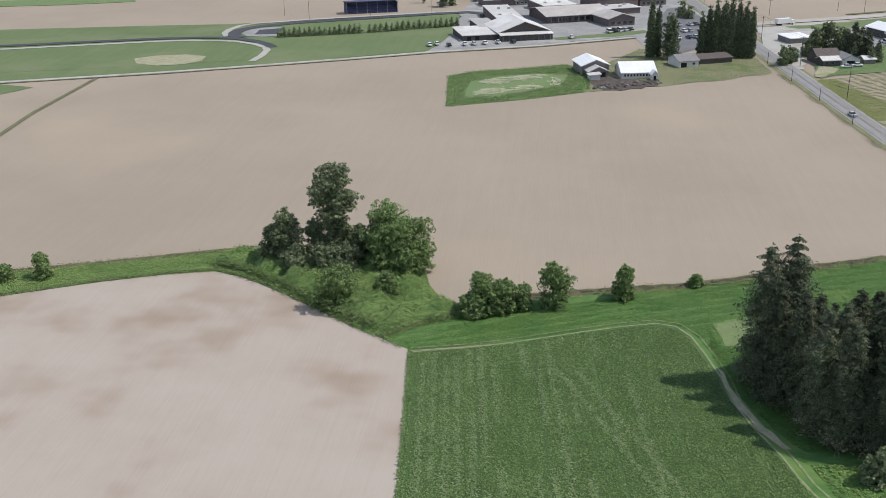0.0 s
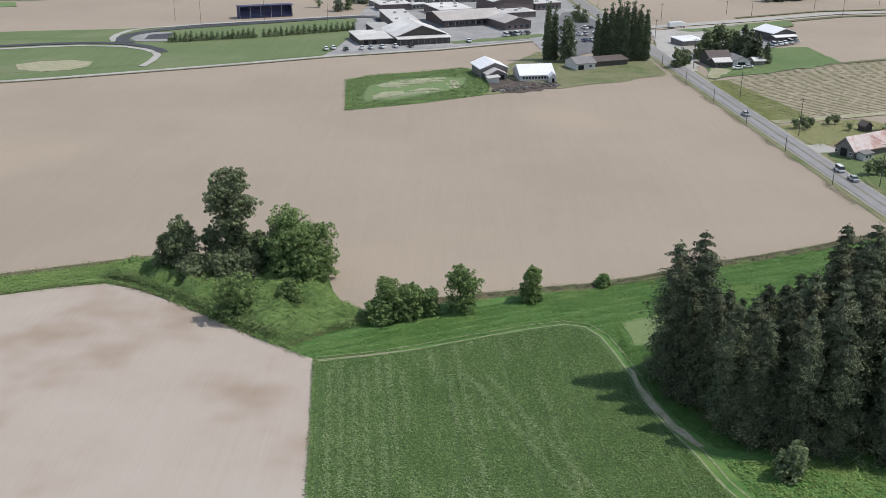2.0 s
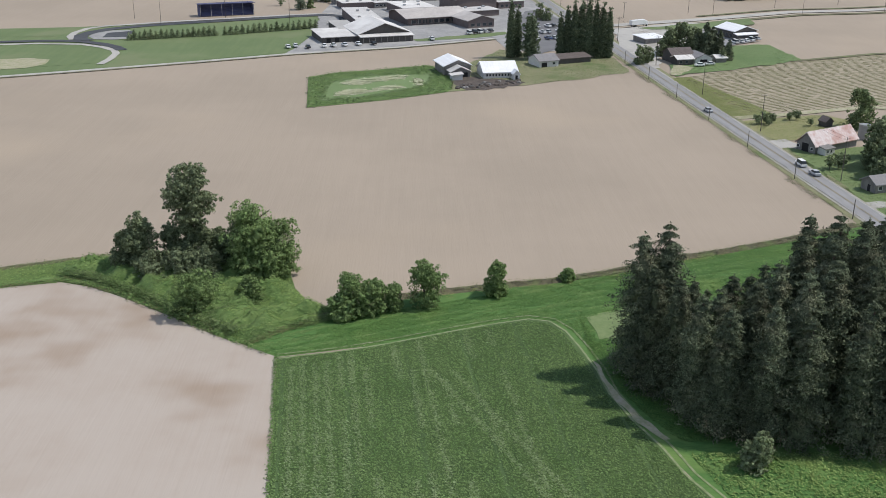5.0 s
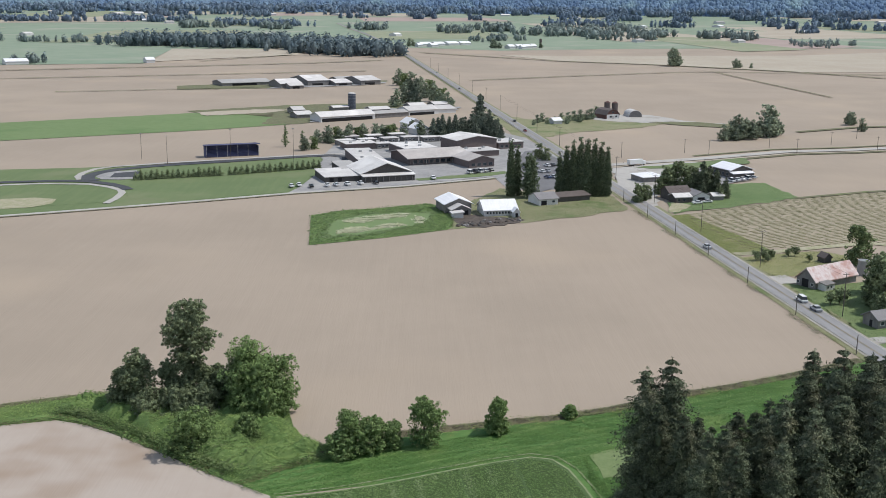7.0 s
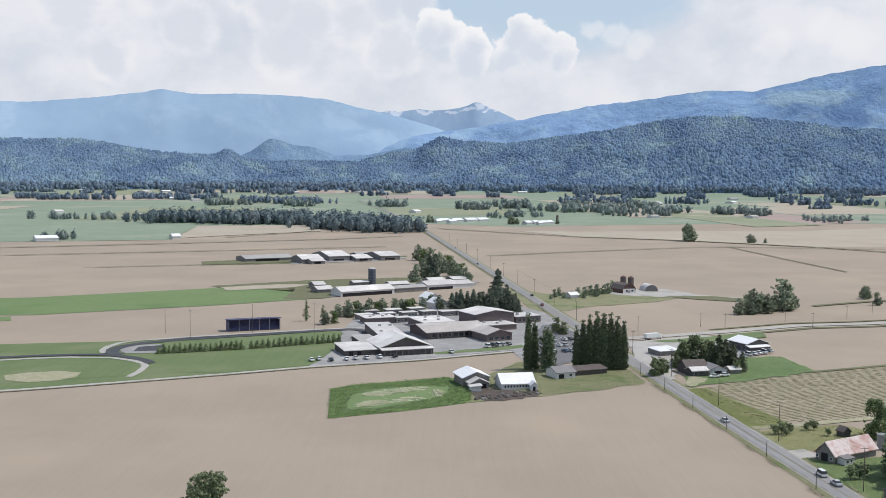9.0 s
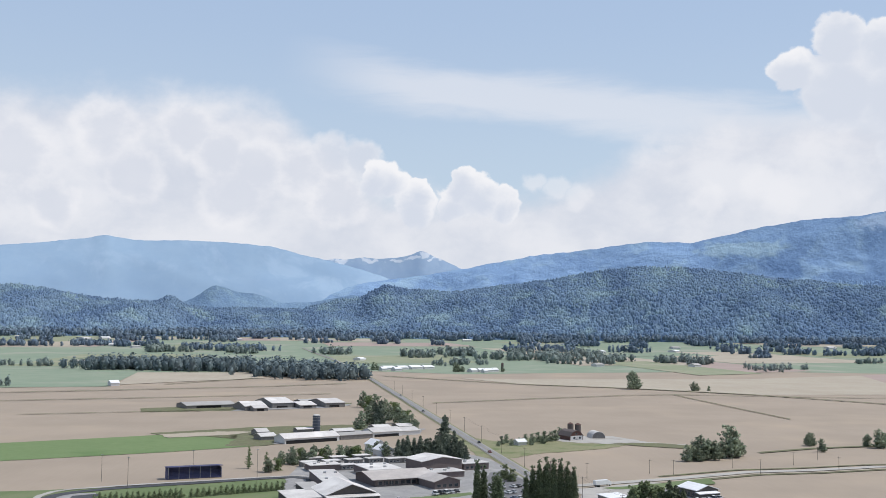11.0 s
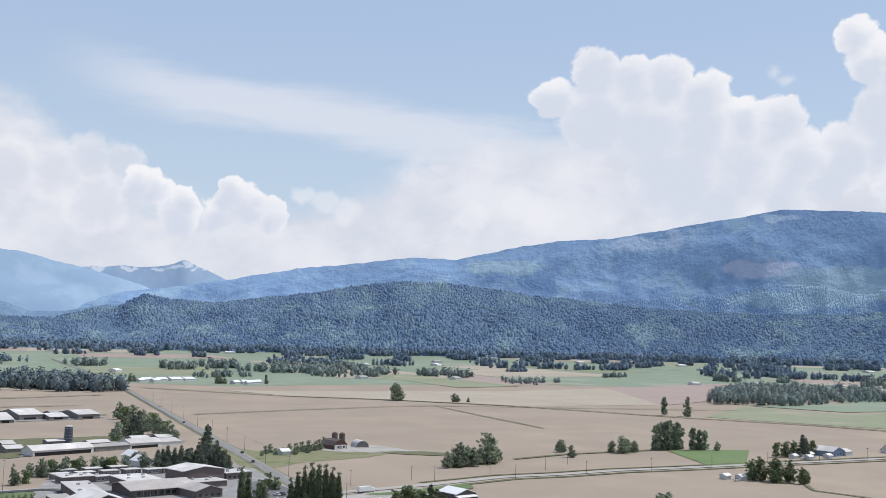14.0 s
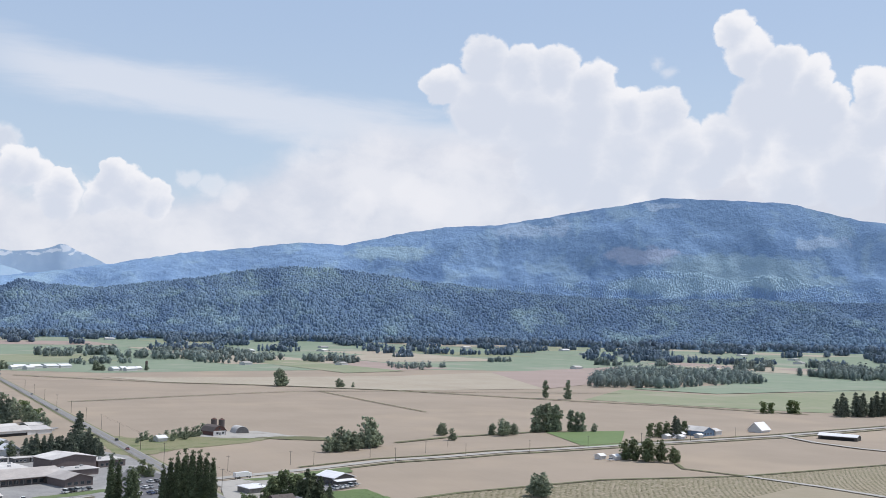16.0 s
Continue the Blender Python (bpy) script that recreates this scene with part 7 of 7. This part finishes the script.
# ---- grass, crop and rows: too many to count ----
def mounds(name, polygon, step, height, scale, mat, label, seed, ridges=0.0):
    """Rank growth as an uneven rising sheet that falls to the ground at its edge."""
    poly = np.array(polygon)
    (x0, y0), (x1, y1) = poly.min(0), poly.max(0)
    nx, ny = int((x1 - x0) / step) + 2, int((y1 - y0) / step) + 2
    grid = np.array([(x0 + i * step, y0 + j * step) for i in range(nx) for j in range(ny)])
    hit = inside(grid, polygon)
    ends = np.array([poly, np.roll(poly, -1, 0)])
    edge = np.full(len(grid), 1e9)
    for a, b in zip(*ends):
        t = np.clip(((grid - a) @ (b - a)) / ((b - a) @ (b - a)), 0, 1)
        edge = np.minimum(edge, np.linalg.norm(grid - (a + t[:, None] * (b - a)), axis=1))
    verts = []
    for (x, y), ok, e in zip(grid, hit, edge):
        z = -0.05
        if ok:
            lump = noise.fractal(Vector((x * scale, y * scale, seed)), 0.8, 2.2, 4) * 0.6 + 0.55
            if ridges:                # stalks leaning over in long rolling waves
                wave = noise.noise(Vector(((x + y * 0.6) * 0.09, (y - x * 0.6) * 0.34, seed + 3)))
                lump += ridges * (0.5 - abs(wave) * 2.2)
            z = 0.03 + height * max(0.05, lump) * min(1.0, e / (height * 1.6))
        verts.append((x, y, z))
    faces = []
    for i in range(nx - 1):
        for j in range(ny - 1):
            q = (i * ny + j, (i + 1) * ny + j, (i + 1) * ny + j + 1, i * ny + j + 1)
            if any(hit[k] for k in q):
                faces.append(q)
    me = mesh_of(name, verts, faces, mat)
    me.polygons.foreach_set("use_smooth", np.ones(len(faces), bool))
    ob = new(name, me)
    tagged(ob, label, "weeds", kind="stuff")
    top = np.array(verts)[:, 2].reshape(nx, ny)
    return lambda p: top[np.clip(((p[:, 0] - x0) / step).astype(int), 0, nx - 1), np.clip(((p[:, 1] - y0) / step).astype(int), 0, ny - 1)]


def tufts(name, spots, mat, label, low, high, seed, size=0.3, category="grass", top=None):
    """Small leaves lying every way at the height of the growth, joined into one."""
    rng = np.random.default_rng(seed)
    n = len(spots)
    p = np.column_stack([spots, rng.uniform(low, high, n) + (top(spots) if top else 0.0)])
    verts, faces = cards(p, np.tile((0.3, 0.0, 1.0), (n, 1)), size, rng, 0.87)
    verts[:, 2] = np.maximum(verts[:, 2], 0.03)
    ob = new(name, raw_mesh(name, verts, faces, mat))
    return tagged(ob, label, category, kind="stuff")


def edge_spots(points, width, step, rng):
    p = np.array([(x, y) for x, y, _, _ in along(points, step)])
    return p + rng.normal(size=p.shape) * width


rng = np.random.default_rng(61)
near_crop = [(-24.7, 172.0), (-6.5, 177.6), (7.3, 183.9), (21.5, 189.0), (25.4, 187.8), (28.0, 183.7), (31.2, 168.5), (32.0, 160.4), (37.4, 143.2), (42.0, 129.0), (52.0, 110.0), (-17.5, 110.0), (-19.4, 126.0), (-21.6, 148.0)]
spots = scatter(near_crop, 110000, rng)
phase = spots[:, 0] + spots[:, 1] * 0.105                     # drilled rows and paler tramlines run up the field
thin = (np.sin(phase * 2 * math.pi / 1.5) > 0.55) & (rng.random(len(spots)) < 0.3) | (np.abs((phase % 11.0) - 5.5) < 0.35) & (rng.random(len(spots)) < 0.7)
tufts("crop_plants", spots[~thin], CROP_BLADE, "young crop plants in drilled rows", 0.06, 0.26, 1, 0.17, "crop")
lines = []
for p in (-19.0, -15.4, -12.0, -8.0, -4.0, -2.0, 0.2, 2.2, 4.6, 6.6, 9.0, 14.6, 17.0, 19.4, 22.5, 28.5, 33.0):       # taller, paler plants along the wheelings
    y = rng.uniform(105, 188, 1300)
    keep = np.array([noise.noise(Vector((p * 3.0, v * 0.06, 7.0))) > -0.15 for v in y])
    lines.append(np.column_stack([p - 0.105 * y + rng.normal(size=1300) * 0.42, y])[keep])
for p in (28.0, 31.5):
    y = rng.uniform(105, 168, 1200)
    lines.append(np.column_stack([p + (168 - y) * 0.42 - 25.0 + rng.normal(size=1200) * 0.4, y]))
lines = np.vstack(lines)
tufts("pale_crop_plants", lines[inside(lines + np.array([0.0, 1.5]), CROP_B)], CROP_PALE, "paler crop plants along the wheelings", 0.16, 0.32, 15, 0.18, "crop")
MARGIN = [(-24.3, 173.5), (-30.0, 177.6), (-17.7, 188.0), (-5.0, 193.5), (22.0, 204.5), (56.0, 220.5), (108.0, 243.5), (110.0, 205.0), (46.0, 196.0), (34.0, 190.5), (34.0, 176.0), (31.6, 177.8), (29.6, 184.6), (26.4, 189.0), (21.9, 190.0), (15.1, 188.0), (7.3, 184.8), (-6.5, 178.7), (-14.6, 175.8)]
swath = scatter(MARGIN, 70000, rng)
mown = np.array([noise.noise(Vector((x * 0.05 + y * 0.02, (y - 0.45 * x) * 0.7, 5.0))) for x, y in swath])
tufts("tall_grass", swath[mown > -0.12], GRASS_BLADE, "tall green grass in mown swaths", 0.03, 0.2, 2, 0.13)
tufts("tall_grass", swath[mown < -0.2] + 0.1, PALE_GRASS, "paler grass between the swaths", 0.03, 0.12, 22, 0.13)
before_firs = mounds("weed_mounds", [(42.5, 141.0), (45.0, 131.5), (51.0, 121.0), (65.0, 98.0), (112.0, 98.0), (112.0, 142.0), (80.0, 140.0)], 0.9, 0.8, 0.25, GRASS, "rank grass before the firs", 7.5)
tufts("tall_grass", scatter([(42.0, 141.5), (44.5, 131.5), (50.5, 121.0), (64.5, 98.0), (112.0, 98.0), (112.0, 142.0)], 34000, rng), WEED_BLADE, "tall grass before the firs", 0.03, 0.4, 3, 0.18, top=before_firs)
rolling = mounds("weed_mounds", ISLAND, 0.4, 2.6, 0.20, WEEDS, "rolling mounds of rank green weeds", 2.5, ridges=0.9)
tangle = scatter(ISLAND, 60000, rng)
drift = np.array([noise.noise(Vector(((x + y * 0.6) * 0.06, (y - x * 0.6) * 0.16, 9.0))) for x, y in tangle]) + rng.normal(size=len(tangle)) * 0.10
tufts("weeds", tangle[drift > -0.08], WEED_BLADE, "tall tangled weeds round the copse", 0.0, 0.28, 4, 0.13, top=rolling)
tufts("weeds", tangle[drift <= -0.08], RANK_BLADE, "darker rank weeds round the copse", 0.0, 0.35, 44, 0.14, top=rolling)
brambles = edge_spots([(-33.5, 181.6), (-40.0, 186.8), (-48.0, 193.4), (-60.0, 203.0), (-68.0, 208.0), (-75.0, 211.0)], 0.9, 0.011, rng)
tufts("bramble_growth", brambles, RANK_BLADE, "dark low brambles along the field ditch", 0.2, 1.7, 45, 0.22)
low_growth = edge_spots([(-24.0, 185.5), (-17.0, 189.5), (-11.0, 193.5)], 0.8, 0.02, rng)
tufts("bramble_growth", low_growth, RANK_BLADE, "low brambles at the crop corner", 0.1, 1.2, 46, 0.2)
tufts("weeds", scatter(LEFT_BANK[:3] + LEFT_BANK[-4:], 8000, rng), WEED_BLADE, "weeds on the ditch bank", 0.05, 0.6, 5, 0.16)
tufts("tall_grass", scatter([(31.5, 176.0), (32.0, 190.5), (33.4, 180.0), (41.0, 182.5), (44.0, 186.0), (50.0, 180.0), (44.0, 160.0), (46.0, 145.0), (41.5, 145.0), (38.0, 152.0), (34.2, 162.0)], 9000, rng), GRASS_BLADE, "grass beside the firs", 0.05, 0.3, 12, 0.15)
weedy = scatter(PATCH, 11000, rng)
weedy = weedy + rng.normal(size=weedy.shape) * 0.5
weedy = weedy[~inside(weedy, [(-34.5, 379), (-34.5, 404), (-24.0, 416), (-6.7, 422), (4.0, 420), (1.0, 402), (-10.0, 392), (-22.0, 381)])]
tufts("weeds", weedy, RANK_BLADE, "tall weeds on the plot beside the barns", 0.1, 0.8, 6, 0.32)


tufts("yard_weeds", scatter([(103.0, 424), (110.0, 428), (135.0, 441), (167.0, 461), (164.0, 499), (143.0, 494), (128.0, 470), (106.0, 446)], 9000, rng), RANK_BLADE, "rough green growth beside the bungalow", 0.22, 0.42, 31, 0.2)
tufts("yard_weeds", scatter([(14.0, 432), (36.0, 480), (48.0, 470), (60.0, 460), (84.0, 470), (86.5, 432), (64.0, 417), (42.0, 406)], 9000, rng), RANK_BLADE, "rough grass beside the barns", 0.18, 0.4, 32, 0.2)
tufts("roadside_grass", scatter([(97.4, 413), (103.4, 421.5), (109.0, 422), (124.0, 358), (109.5, 353), (104.5, 354)], 6000, rng), YELLOW_BLADE, "yellowing rough grass along the road", 0.15, 0.4, 33, 0.2)
tufts("roadside_grass", scatter([(109.0, 349), (125.0, 356), (141.0, 361), (150.0, 345), (122.0, 325), (112.0, 322)], 5000, rng), YELLOW_BLADE, "dry yard grass beside the old barn", 0.15, 0.35, 34, 0.18)
tufts("roadside_grass", scatter([(112.5, 317), (121.0, 313), (140.0, 319), (150.0, 300), (150.0, 250), (119.0, 250), (115.0, 276)], 9000, rng), RANK_BLADE, "green yard grass beside the farmhouse", 0.12, 0.35, 35, 0.18)
for band in ([(-29.8, 405.5), (-23.4, 412.0), (-12.8, 418.0), (-5.0, 419.5), (-5.7, 414.7), (-16.3, 408.4), (-23.5, 402.1), (-28.8, 399.0)], [(-30.8, 386.4), (-27.3, 392.0), (-18.6, 395.2), (-8.4, 401.4), (-6.5, 397.9), (-15.6, 392.8), (-21.8, 387.6), (-27.1, 382.0), (-30.3, 382.0)], [(-1.7, 415.5), (0.1, 412.5), (0.0, 401.6), (-1.5, 401.0)]):
    pale = scatter(band, int(4200 if band[0][0] < -5 else 600), rng) + rng.normal(size=(4200 if band[0][0] < -5 else 600, 2)) * 0.8
    streak = np.array([noise.noise(Vector((x * 0.12 + y * 0.06, y * 0.5, 3.0))) for x, y in pale])
    tufts("bleached_weeds", pale[streak > -0.1], PALE_BLADE, "bleached dry weeds on the turf plot", 0.1, 0.3, 21, 0.55)


tufts("hedge_weeds", edge_spots(HEDGE, 0.6, 0.05, rng), DRY_BLADE, "brown and green stalks along the ditch", 0.1, 0.9, 7, 0.18)
flowers = edge_spots([(x + 0.9, y - 2.4) for x, y in HEDGE[3:9]], 0.8, 0.05, rng)
flowers = flowers[np.array([noise.noise(Vector((x * 0.22, y * 0.3, 8.0))) for x, y in flowers]) > 0.0]
tufts("hedge_weeds", flowers, YELLOW_BLADE, "yellow flowering weeds along the ditch", 0.25, 0.7, 41, 0.15)
soil_side = edge_spots([(road_x(y) - 6.9, y) for y in (246, 430)], 0.7, 0.07, rng)
soil_side = soil_side[np.array([noise.noise(Vector((x * 0.2, y * 0.09, 2.0))) for x, y in soil_side]) > -0.05]
tufts("roadside_weeds", soil_side, DRY_BLADE, "patchy dry weeds between road and soil", 0.05, 0.45, 42, 0.2)
tufts("hedge_weeds", edge_spots([(-36.0, 181.8), (-48.5, 192.0), (-60.2, 201.2), (-74.0, 208.2), (-97.0, 199.9), (-115.0, 190.2), (-150.0, 172.0)], 0.7, 0.06, rng), DRY_BLADE, "stalks along the field ditch", 0.1, 0.7, 8, 0.18)
tufts("hedge_weeds", edge_spots([(-31.0, 228.0), (-67.4, 222.5), (-98.5, 210.2), (-121.4, 201.7)], 0.6, 0.06, rng), DRY_BLADE, "stalks along the field ditch", 0.1, 0.7, 9, 0.18)
tufts("roadside_grass", edge_spots([(road_x(y) - 5.4, y) for y in (240, 462)], 1.0, 0.06, rng), DRY_BLADE, "dry grass at the road edge", 0.05, 0.3, 10, 0.13)
tufts("crop_edge", edge_spots([(-25.0, 173.3), (-22.1, 148.0), (-19.9, 126.0), (-17.0, 105.0)], 0.25, 0.04, rng), CROP_BLADE, "dense crop edge beside the bare field", 0.1, 0.35, 11, 0.18, "crop")


def berry_rows():
    """Low leafy rows, each an uneven ridge, across the mulched field."""
    rng = np.random.default_rng(14)
    u, v = Vector((math.cos(radians(27)), math.sin(radians(27)))), Vector((-0.105, 1.0))
    side = Vector((-u.y, u.x))
    verts, faces = [], []
    for area, start in ((VINES, (92.0, 300.0)), ([(391, 493), (521, 519), (640, 530), (640, 380), (415, 400), (405, 449)], (380.0, 240.0))):
        for k in range(118):
            p0 = Vector(start) + v * (k * 2.0)
            pts = np.array([tuple(p0 + u * (j * 2.5)) for j in range(140)])
            keep = inside(pts, area)
            for j in range(139):
                if not (keep[j] and keep[j + 1]) or rng.random() < 0.07:
                    continue
                n = len(verts)
                for q in (pts[j], pts[j + 1]):
                    w, h = rng.uniform(0.16, 0.34), rng.uniform(0.12, 0.34)
                    m = rng.normal() * 0.08
                    for s, z in ((-w, 0.04), (-w * 0.5 + m, h), (w * 0.5 + m, h * 0.95), (w, 0.04)):
                        verts.append((q[0] + side.x * s, q[1] + side.y * s, z))
                faces += [(n, n + 1, n + 5, n + 4), (n + 1, n + 2, n + 6, n + 5), (n + 2, n + 3, n + 7, n + 6)]
    ob = new("berry_rows", mesh_of("berry_rows", verts, faces, CANE))
    tagged(ob, "long low rows of berry canes", "crop", kind="stuff")


berry_rows()


def bordering(points, half):
    """The outline of a band along a line."""
    p = [Vector(q) for q in points]
    left, right = [], []
    for i, q in enumerate(p):
        d = (p[min(i + 1, len(p) - 1)] - p[max(i - 1, 0)]).normalized()
        left.append((q.x - d.y * half, q.y + d.x * half))
        right.append((q.x + d.y * half, q.y - d.x * half))
    return left + right[::-1]


mounds("hedge_growth", bordering(HEDGE[1:], 1.5), 0.5, 1.5, 0.35, DITCH_DARK, "tangled brown and green growth along the ditch", 3.5)
mounds("hedge_growth", bordering([(-31.0, 228.0), (-67.4, 222.5), (-77.5, 219.0), (-98.5, 210.2), (-121.4, 201.7), (-160.0, 185.7)], 1.0), 0.6, 0.7, 0.3, DITCH, "tangled growth along the field ditch", 4.5)
mounds("hedge_growth", bordering([(-33.0, 180.0), (-48.5, 192.4), (-60.2, 201.6), (-67.2, 206.1), (-74.0, 208.5), (-84.0, 205.8), (-97.0, 200.2), (-115.0, 190.5), (-150.0, 172.6)], 1.3), 0.5, 0.8, 0.35, WEEDS, "low growth along the field edge", 5.5)
tufts("hedge_weeds", edge_spots([(-26.5, 174.2), (-36.0, 181.5), (-48.5, 191.7), (-60.2, 200.9), (-67.2, 205.2), (-74.0, 207.6), (-84.0, 205.0), (-97.0, 199.3), (-115.0, 189.7), (-150.0, 171.8)], 0.5, 0.035, rng), PALE_GRASS, "pale weeds along the bare field", 0.15, 0.7, 43, 0.16)
